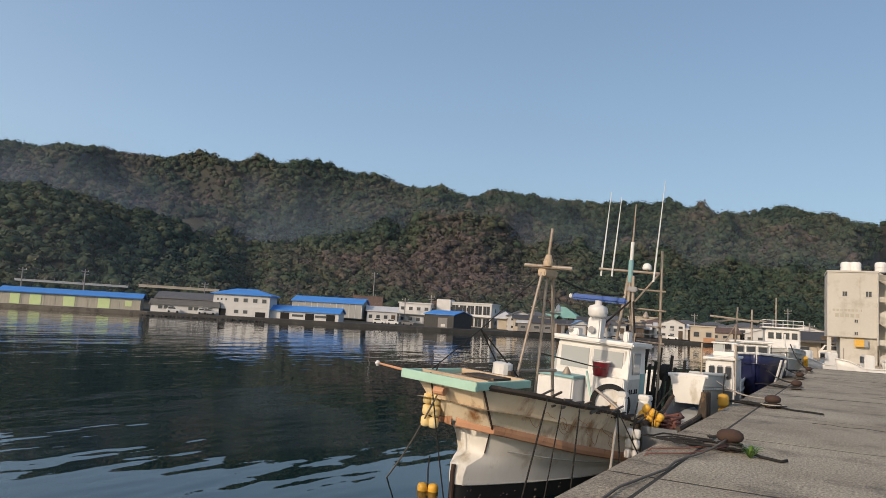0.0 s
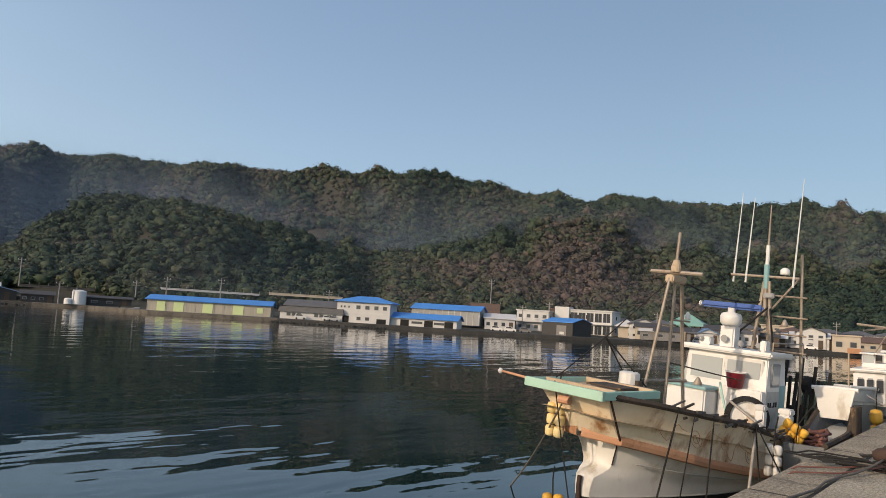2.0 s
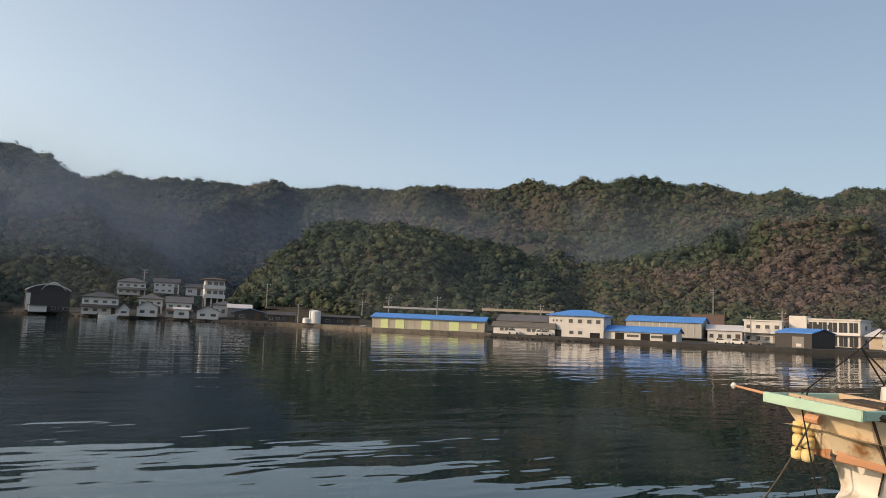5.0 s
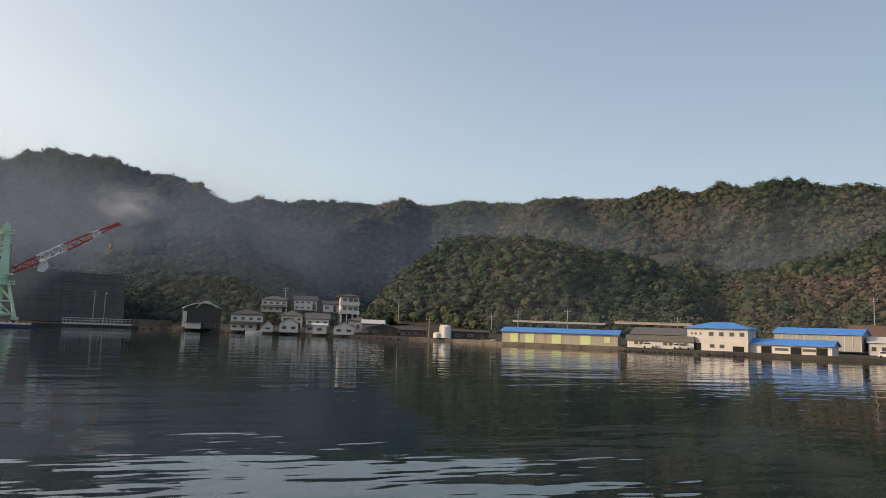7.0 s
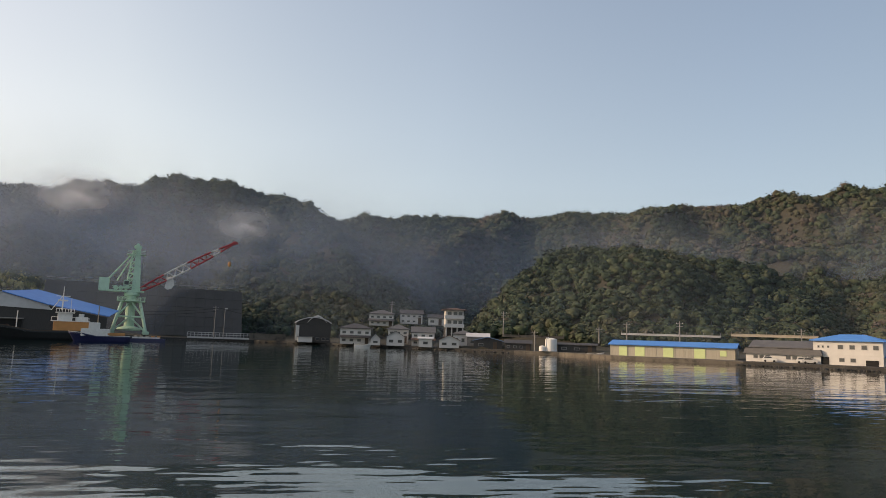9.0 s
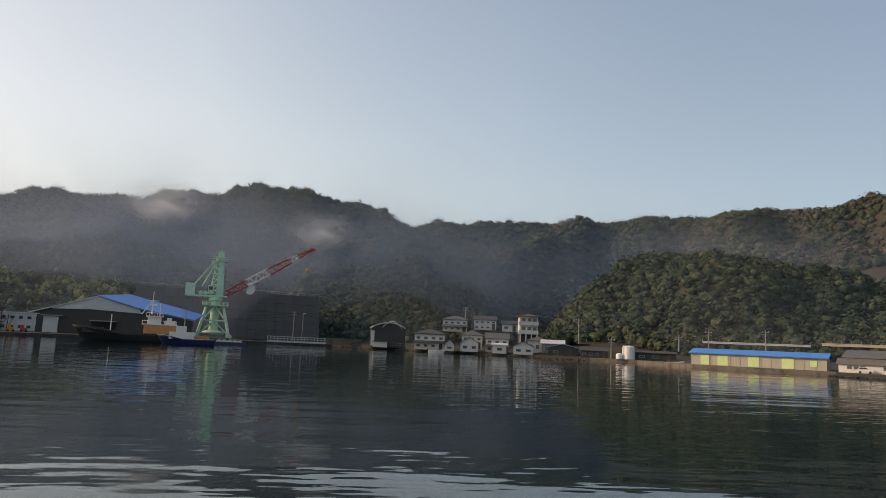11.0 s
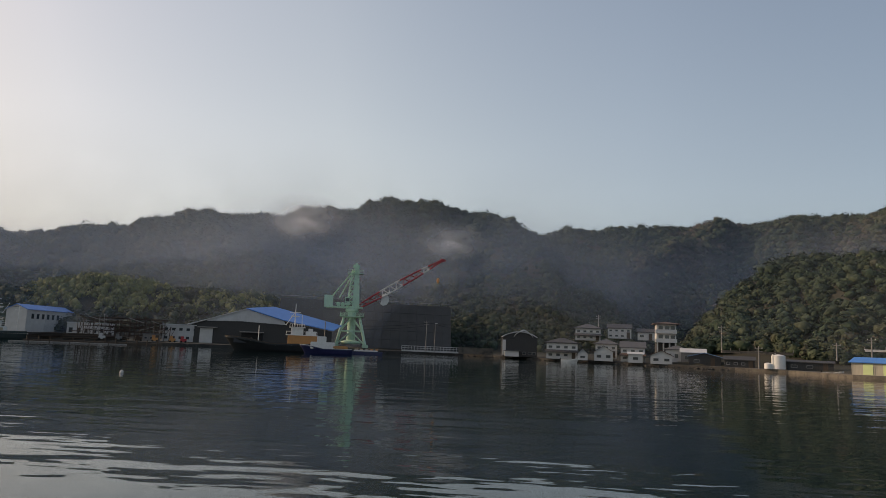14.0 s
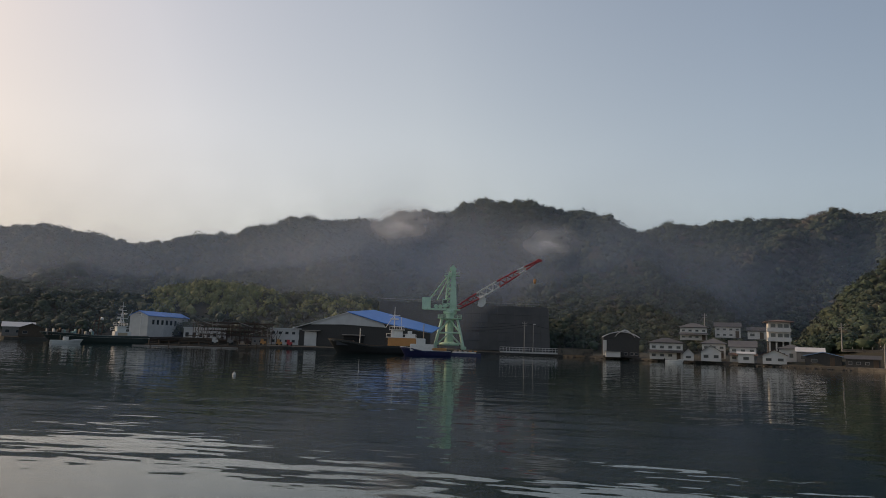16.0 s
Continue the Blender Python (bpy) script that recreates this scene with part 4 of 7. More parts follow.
# ---- the shipyard ----
ob = thing("retaining_wall", facing(97.0, 246, 0.0, 0), "long dark concrete retaining wall with a grid of beams", "retaining wall")
bm = bmesh.new()
v = [bm.verts.new(p) for p in ((-34, 0, 0), (26, 0, 0), (26, 8, 15.6), (-34, 8, 16.2), (-34, 30, 16.2), (26, 30, 15.6), (26, 30, 0), (-34, 30, 0))]
for q in ((0, 1, 2, 3), (3, 2, 5, 4), (0, 3, 4, 7), (1, 6, 5, 2)):
    bm.faces.new([v[i] for i in q])
part("face", bm, "dark_wall", ob)
for i in range(21):
    x = -34 + 3 * i
    part("beam", tube([(x, -0.02, 0), (x, 8, 16.2 - 0.6 * (x + 34) / 60)], 0.09, n=4), "dark_wall", ob)
for k in range(1, 5):
    part("beam", tube([(-34, 8 * k / 5, 16.2 * k / 5), (26, 8 * k / 5, 15.6 * k / 5)], 0.09, n=4), "dark_wall", ob)
part("rail", tube([(-34, 8.5, 17.1), (26, 8.5, 16.5)], 0.06, n=5), "pole", ob)


def crane():
    ob_ = thing("harbour_crane", facing(99.0, 234, -0.5), "tall pale green level-luffing harbour crane on a lattice base", "crane")
    base, waist, knee = 4.7, 2.5, 10.3
    green = lambda name, bm_, label="": part(name, bm_, "crane_green", ob_, label)
    for sx in (-1, 1):
        for sy in (-1, 1):
            green("leg", tube([(sx * base, sy * base, 1.2), (sx * waist, sy * waist, knee)], 0.40, n=8))
    for k in range(2):
        f0, f1 = k / 2, (k + 1) / 2
        w0, w1 = base + (waist - base) * f0, base + (waist - base) * f1
        z0, z1 = 1.2 + (knee - 1.2) * f0, 1.2 + (knee - 1.2) * f1
        for s in (-1, 1):
            for p, q in (((-w0, s * w0, z0), (0, s * w1, z1)), ((w0, s * w0, z0), (0, s * w1, z1)), ((s * w0, -w0, z0), (s * w1, 0, z1)), ((s * w0, w0, z0), (s * w1, 0, z1))):
                green("brace", tube([p, q], 0.22, n=6))
            green("girder", tube([(-w1, s * w1, z1), (w1, s * w1, z1)], 0.24, n=6))
            green("girder", tube([(s * w1, -w1, z1), (s * w1, w1, z1)], 0.24, n=6))
    for sx in (-1, 1):
        for sy in (-1, 1):
            green("bogie", box(sx * base - 0.9, sx * base + 0.9, sy * base - 0.5, sy * base + 0.5, 0.5, 1.5, bevel=0.1))
            for dx in (-0.5, 0.5):
                part("wheel", tube([(sx * base + dx, sy * base - 0.3, 0.4), (sx * base + dx, sy * base + 0.3, 0.4)], 0.4, n=12), "black", ob_)
    green("centre_ring", lathe([(3.2, 1.6), (3.4, 2.0), (3.2, 2.4), (1.5, 2.9), (1.3, 5.2)], n=24))
    green("slew_column", tube([(0, 0, 4), (0, 0, 13.0)], 1.35, n=14))
    green("gallery", box(-3.9, 3.9, -3.6, 3.6, knee, knee + 0.3))
    for s in (-1, 1):
        for z in (knee + 0.8, knee + 1.3):
            green("handrail", tube([(-3.8, s * 3.5, z), (3.8, s * 3.5, z)], 0.06, n=5))
        for k in range(7):
            green("rail_post", tube([(-3.8 + 1.266 * k, s * 3.5, knee + 0.3), (-3.8 + 1.266 * k, s * 3.5, knee + 1.3)], 0.06, n=5))
    green("slew_ring", lathe([(1.9, 11.9), (2.2, 12.2), (2.2, 12.8), (1.9, 13.1)], n=20))
    green("platform", box(-8.6, 3.4, -1.8, 1.8, 13.1, 13.6))
    for z in (14.2, 14.7):
        green("handrail", tube([(-5.6, -1.75, z), (3.3, -1.75, z)], 0.06, n=5))
    # the leaning tower: two side plates with open bays on its back and front posts
    green("tower", prism([(-0.2, 13.6), (2.2, 13.6), (1.5, 26.4), (0.2, 26.9)], -1.1, 1.1), "solid pale green tower plate")
    for y in (-1.1, 1.1):
        green("tower_post", tube([(-1.9, y, 13.6), (-0.6, y, 25.8)], 0.22, n=6))
        for k in range(7):
            z0, z1 = 13.6 + 1.75 * k, 13.6 + 1.75 * (k + 1)
            xa, xb = -1.9 + 1.3 * k / 7, -1.9 + 1.3 * (k + 1) / 7
            green("tower_rung", tube([(xa, y, z0), (0.0, y, z0)], 0.12, n=5))
            green("tower_brace", tube([(xa, y, z0), (0.0, y, z1)], 0.10, n=5))
    part("ladder", box(2.1, 2.4, -0.3, 0.3, 14.0, 22.0), "frame", ob_)
    green("cab", box(-2.5, -0.9, -2.4, -0.9, 14.0, 16.6, bevel=0.1))
    part("cab_pane", box(-2.3, -1.1, -2.43, -2.39, 15.2, 16.3), "window", ob_)
    green("counterweight", box(-9.2, -6.4, -1.6, 1.6, 13.2, 17.1, bevel=0.08), "pale green counterweight box")
    for x in (-4.6, -3.2):
        green("winch", tube([(x, -1.2, 14.3), (x, 1.2, 14.3)], 0.65, n=14))
    for y, x0, x1 in ((-1.1, -6.6, -0.4), (1.1, -6.6, -0.4), (-1.1, -4.4, 0.0), (1.1, -4.4, 0.0)):
        green("back_stay", tube([(x0, y, 17.0 if x0 < -5 else 16.4), (x1, y * 0.7, 25.4)], 0.17, n=6))
    green("top_gallery", box(-2.2, 3.0, -1.5, 1.5, 24.4, 24.6))
    for z in (25.1, 25.6):
        green("handrail", tube([(-2.1, -1.45, z), (2.9, -1.45, z)], 0.06, n=5))
    green("head", box(-0.5, 1.7, -0.8, 0.8, 26.3, 27.4, bevel=0.2))
    green("head_sheave", tube([(0.6, -0.9, 27.5), (0.6, 0.9, 27.5)], 0.5, n=14))
    a, z = Vector((2.4, 0, 14.0)), Vector((28.7, -1.0, 30.4))
    side, up = Vector((0, 1, 0)), Vector((-0.53, 0, 0.85))
    n_ = 12

    def chord(f, sy, top):
        wid = 0.95 - 0.55 * f
        dep_ = 0.35 + 1.75 * math.sin(math.pi * min(1, f * 0.95 + 0.10)) ** 0.7
        return a.lerp(z, f) + side * sy * wid + up * (dep_ * 0.5 if top else -dep_ * 0.5)
    for k in range(n_):
        col = "white_paint" if k in (3, 4, 5, 9) else "red"
        f0, f1 = k / n_, (k + 1) / n_
        bm_ = bmesh.new()
        for sy in (-1, 1):
            for top in (True, False):
                tube([chord(f0, sy, top), chord(f1, sy, top)], 0.24, bm_, 6)
            tube([chord(f0, sy, False), chord((f0 + f1) / 2, sy, True), chord(f1, sy, False)], 0.14, bm_, 5)
        tube([chord(f0, -1, True), chord(f1, 1, True)], 0.12, bm_, 5)
        part("jib_section", bm_, col, ob_, "%s lattice jib section" % ("white" if col == "white_paint" else "red"))
    part("jib_head", tube([z + side * -0.5, z + side * 0.5], 0.6, n=14), "red", ob_)
    part("jib_nose", prism([(28.0, 29.8), (30.0, 30.2), (29.8, 30.8), (28.2, 30.9)], -0.9, -0.5), "red", ob_)
    part("jib_balance", prism([(9.0, 15.0), (9.8, 14.5), (11.0, 14.8), (11.8, 16.0), (11.6, 17.4), (10.6, 18.6), (9.6, 18.2)], -0.5, 0.5), "white_paint", ob_, "white curved balance weight")
    part("hook_rope", tube([z, z + Vector((-1.1, 0, -6.2))], 0.05, n=4), "black", ob_)
    part("hook", lathe([(0.05, -0.9), (0.45, -0.3), (0.5, 0.4), (0.2, 0.9)], n=12, centre=(z.x - 1.1, z.y, z.z - 6.9)), "orange", ob_)


crane()
# the slip hall
ob = thing("shipyard_hall", facing(106.6, 238, -0.5, -14), "large grey-fronted shipyard hall with a long blue roof", "hall")
part("wall", prism([(-20, 0), (17, 0), (17, 6.0), (9.2, 8.2), (-2.5, 11.4), (-20, 6.0)], 1, 30), "dark_board", ob)
part("gable_sheet", prism([(-15.0, 7.3), (-15.0, 7.7), (-2.5, 11.5), (9.6, 8.3), (10.5, 7.0), (-4.0, 7.6)], 0.70, 0.96), "pale_roof", ob, "pale grey corrugated gable sheet")
for k in range(26):
    x = -14.6 + 0.96 * k
    top = 7.75 + (x + 15) * 0.3 if x < -2.5 else 11.4 - (x + 2.5) * 0.262
    part("sheet_rib", box(x - 0.03, x + 0.03, 0.64, 0.70, 7.45, top), "pale_roof", ob)
bm = bmesh.new()
quad = [bm.verts.new(p) for p in ((-2.6, 0.3, 11.7), (9.6, -0.3, 8.4), (26.0, 0.2, 5.6), (27.0, 12.0, 7.6), (3.0, 16.0, 13.2))]
bm.faces.new(quad)
solid_roof = part("roof", bm, "blue_roof", ob, "long blue sheet roof slope")
thick = solid_roof.modifiers.new("thickness", "SOLIDIFY")
thick.thickness, thick.offset = 0.25, -1
part("left_roof", prism([(-21.2, 5.7), (-2.5, 11.5), (-2.5, 11.75), (-21.2, 6.0)], 0.3, 30), "pale_roof", ob)
part("side_wall", prism([(9.6, 0), (25.4, 0), (25.4, 5.4), (9.6, 8.0)], 0.9, 1.1), "dark_board", ob)
part("door", box(-17.0, -12.9, 0.7, 0.97, 0.1, 4.9), "white", ob, "white sliding door")
part("door_canopy", box(-17.6, -11.4, -0.2, 0.97, 5.1, 5.4), "pole", ob)
part("door", box(-3.6, 3.2, 0.7, 0.97, 0.1, 3.9), "black", ob)
part("door_canopy", box(-4.0, 3.6, -0.2, 0.97, 4.1, 4.4), "pole", ob)
ob = house(111.8, 246, -0.4, 11, 7, 5.4, 5.6, "offwhite", "pale_roof", "pale yard building with a flat roof", 2, "flat", wins=5)
# scaffold of the slipway
ob = thing("slipway_staging", facing(115.2, 244, -0.5), "rusty timber and steel slipway staging", "scaffold")
rnd = random.Random(3)
for i in range(19):
    for y in (0, 4):
        part("post", tube([(-15 + 1.45 * i, y, 0), (-15 + 1.45 * i + rnd.uniform(-0.5, 0.5), y, rnd.uniform(4.5, 8))], 0.11, n=5), rnd.choice(("rust", "brown_wood", "rust", "pole")), ob)
    part("brace", tube([(-15 + 1.45 * i, 0, rnd.uniform(0, 2)), (-13 + 1.45 * i, 2, rnd.uniform(4, 7))], 0.08, n=5), "rust", ob)
for k in range(5):
    for y in (0, 2, 4):
        part("rail", tube([(-15 + rnd.uniform(0, 5), y, 1.4 + 1.35 * k), (rnd.uniform(4, 11), y, 1.4 + 1.35 * k + rnd.uniform(-0.5, 0.5))], 0.09, n=5), "rust", ob)
    part("plank", box(-13.5 + 1.5 * k, rnd.uniform(3, 8), 1, 3, 1.5 + 1.35 * k, 1.62 + 1.35 * k), "brown_wood", ob)
for k in range(34):
    x, y, z = rnd.uniform(-16, 11), rnd.uniform(-0.6, 4.2), rnd.uniform(0.6, 7.0)
    slope = rnd.uniform(-0.35, 0.35)
    part("leaning_plank", tube([(x - 2.2, y, z - 2.2 * slope), (x + 2.2, y + rnd.uniform(-0.8, 0.8), z + 2.2 * slope)], 0.12, n=4), rnd.choice(("brown_wood", "rust", "pole", "brown_wood")), ob)
for b, d, n, lab in ((118.4, 238, 9, "brown heap of weathered slipway timbers"), (120.6, 240, 8, "dark heap of timbers beside the hall"), (116.6, 236, 7, "low brown stack of sawn timbers")):
    heap = thing("timber_heap", facing(b, d, -0.5), lab, "timber", "timber heaps")
    for k in range(n):
        for j in range(max(1, 4 - k // 3)):
            z = 0.2 + 0.32 * (k // 2)
            part("timber", tube([(-4.5 + rnd.uniform(-1, 1), j * 0.5 + rnd.uniform(-0.2, 0.2), z), (4.0 + rnd.uniform(-1.5, 1), j * 0.5 + rnd.uniform(-0.4, 0.4), z + rnd.uniform(-0.2, 0.5))], 0.17, n=6), rnd.choice(("brown_wood", "rust", "gunwale_dark")), heap)
ob = thing("log_boom", Matrix.Translation(at(119.0, 178, WATER)) @ pose(0, 0, 0, 0, 0, 119), "pale floating log boom before the slipway", "boom")
for k in range(6):
    part("log", tube([(-12 + 3.9 * k, rnd.uniform(-0.2, 0.2), 0.08), (-8.3 + 3.9 * k, rnd.uniform(-0.2, 0.2), 0.08)], 0.13, n=7), "pole", ob)
house(113.8, 240, -0.5, 5, 4, 2.2, 2.5, "grey_wall", "grey_roof", "grey yard hut with windows", 1, "flat", wins=3)
# white hall with blue roof and the sheds beyond
ob = thing("white_hall", facing(122.6, 266, -0.2, -36), "white hall with a blue roof behind the ships", "hall")
part("wall", walls(7, 24, 8.2, 9.7, "y"), "white", ob)
part("roof", gable(7, 24, 8.2, 9.7, 0.4, along="y"), "blue_roof", ob)
for i in range(6):
    window(ob, 3 + 2.6 * i, 3.5, 5.2, 1.3, 1.7, "side")
house(117.9, 262, -0.3, 14, 6, 4.6, 4.9, "offwhite", "pale_roof", "long pale shed with a flat roof", 1, "flat", wins=6)
house(130.2, 268, -0.4, 9, 8, 3.0, 4.4, "grey_wall", "pale_roof", "low grey yard shed with a pale roof", 1, "gable", wins=3)
house(129.4, 258, -0.4, 7, 6, 2.6, 4.0, "brown_wood", "dark_roof", "brown yard shed with a dark gable roof", 1, "gable", "y", wins=2)
# low wall and railings by the road
ob = thing("railing", facing(92.6, 222, -0.5), "white railing on a low concrete wall by the water", "railing")
part("kerb", box(-9, 9, 0, 0.5, 0, 0.5), "offwhite", ob)
for i in range(19):
    part("post", box(-9 + i - 0.06, -9 + i + 0.06, 0.15, 0.27, 0.5, 1.7), "offwhite", ob)
part("rail", box(-9, 9, 0.14, 0.28, 1.65, 1.8), "offwhite", ob)
part("rail", box(-9, 9, 0.16, 0.26, 1.05, 1.17), "offwhite", ob)
ob = thing("block_wall", facing(89.0, 216, -0.5), "long grey concrete block wall", "wall")
part("wall", box(-5.2, 5.2, 0, 0.4, 0, 1.8), "wharf", ob)
part("cap", box(-5.3, 5.3, -0.06, 0.46, 1.8, 1.95), "wharf", ob)


def utility_pole(b, d, z, h, label="grey concrete utility pole with crossarms"):
    ob_ = thing("utility_pole", facing(b, d, z), label, "utility pole", "utility poles")
    part("pole", tube([(0, 0, 0), (0, 0, h)], 0.17, n=8, r_end=0.11), "pole", ob_)
    for k in (0.5, 1.1):
        part("crossarm", box(-0.8, 0.8, -0.05, 0.05, h - k - 0.1, h - k), "pole", ob_)
    for x in (-0.7, 0, 0.7):
        part("insulator", tube([(x, 0, h - 0.5), (x, 0, h - 0.3)], 0.06, n=6), "white", ob_)
    return ob_


for b, d, z, h in ((60.8, 180, 0, 7.4), (56.9, 180, 0, 8.0), (48.6, 180, 0, 7.0), (35.6, 200, 4, 9), (33.0, 178, -0.3, 6.5), (30.9, 186, 0, 7.5), (22.6, 178, -0.3, 6.5), (67.9, 176, -0.4, 5.0), (93.0, 222, -0.4, 9.6), (62.9, 182, 2, 4),
                   (79.4, 232, 7, 6.5), (10.4, 196, 0, 6.5), (4.0, 190, 0, 8.5), (2.6, 130, -0.4, 4.5), (70.4, 200, 3, 7)):
    utility_pole(b, d, z, h)
ob = thing("lamp_post", facing(92.3, 221, -0.4), "slim pale street lamp post", "lamp")
part("pole", tube([(0, 0, 0), (0, 0, 8.8)], 0.10, n=8), "pole", ob)
part("head", box(-0.1, 0.7, -0.15, 0.15, 8.7, 8.95, bevel=0.05), "white", ob)
for k, (p, q) in enumerate(((at(93.0, 222, 8.9), at(85.9, 206, 4.6)), (at(93.0, 222, 8.4), at(101, 236, 7.0)), (at(93.0, 222, 7.6), at(101, 236, 6.0)), (at(60.8, 180, 7.2), at(56.9, 180, 7.8)), (at(56.9, 180, 7.8), at(48.6, 180, 6.8)))):
    tagged(part("power_line", tube(sag(p, q, 0.7), 0.045, n=4), "black"), "thin dark sagging overhead power line", "cable", "power lines")

# road barrier and terrace above the shed
for b, d, z, w, h, m, lab in ((50.4, 190, 4.6, 19, 0.40, "cream", "pale road parapet on the slope"), (57.6, 190, 4.3, 24, 0.25, "offwhite", "pale road parapet on the slope"), (68, 192, 3.0, 16, 0.4, "wharf", "low grey road parapet on the slope"),
                              (36.0, 192, 1.5, 8, 4.6, "brown_roof", "brown earth retaining wall with a fence")):
    ob = thing("parapet", facing(b, d, z), lab, "wall")
    part("wall", box(-w / 2, w / 2, 0, 0.3, -2.5 if h > 2 else -0.1, h), m, ob)
    part("cap", box(-w / 2 - 0.1, w / 2 + 0.1, -0.08, 0.68, h, h + 0.15), m, ob)
    for i in range(int(w / 2) + 1):
        part("post", box(-w / 2 + 2 * i - 0.05, -w / 2 + 2 * i + 0.05, 0.25, 0.35, h + 0.15, h + 0.75), "pole", ob)


def car(b, d, z, material, label, turn=90):
    ob_ = thing("car", facing(b, d, z, turn) @ Matrix.Scale(0.8, 4), label, "car", "parked cars")
    part("body", prism([(-0.0, 0.25), (3.4, 0.25), (3.45, 0.8), (3.2, 0.95), (2.6, 1.0), (2.1, 1.5), (0.5, 1.52), (0.1, 1.0), (-0.05, 0.8)], -0.72, 0.72), material, ob_)
    part("window", prism([(0.35, 1.02), (2.4, 1.02), (2.0, 1.42), (0.6, 1.44)], -0.74, 0.74), "window", ob_)
    for x in (0.65, 2.75):
        for y in (-0.68, 0.68):
            part("wheel", tube([(x, y - 0.09, 0.28), (x, y + 0.09, 0.28)], 0.28, n=14), "black", ob_)


for b, d, m, lab in ((51.2, 163.2, "white_paint", "small white parked car"), (49.0, 163, "white_paint", "white parked van by the warehouse"), (48.6, 163, "offwhite", "pale grey parked car"), (35.5, 164, "white_paint", "white parked car on the wharf"),
                     (34.4, 164, "white_paint", "white parked truck on the wharf"), (33.2, 165, "grey_wall", "grey parked car on the wharf"), (12.4, 182, "white_paint", "white parked car in the town"), (20.0, 170, "offwhite", "pale parked car at the waterside")):
    car(b, d, -0.44, m, lab, 0)

# small houses crowding the foot of the hill beyond the far wharf
rnd = random.Random(44)
WALLS = (("offwhite", "off-white"), ("cream", "cream"), ("grey_wall", "grey"), ("brown_wood", "brown timber"))
ROOFS = (("dark_roof", "dark tiled"), ("grey_roof", "grey tiled"), ("pale_roof", "pale sheet"), ("dark_roof", "dark tiled"))
for k in range(22):
    b = 1.5 + 1.05 * k + rnd.uniform(-0.3, 0.3)
    d = curve(SHORE, b) + rnd.uniform(14, 26)
    p = at(b, d)
    (w_, wn_), (r_, rn_) = rnd.choice(WALLS), rnd.choice(ROOFS)
    h = rnd.uniform(2.0, 3.3)
    house(b, d, max(-0.3, ground_height(p.x, p.y) - 0.3), rnd.uniform(4.5, 8), rnd.uniform(4, 6), h, h + rnd.uniform(0.7, 1.1), w_, r_, "small %s house with a %s roof below the hill" % (wn_, rn_), 2 if h > 3.0 else 1, "gable", wins=3)

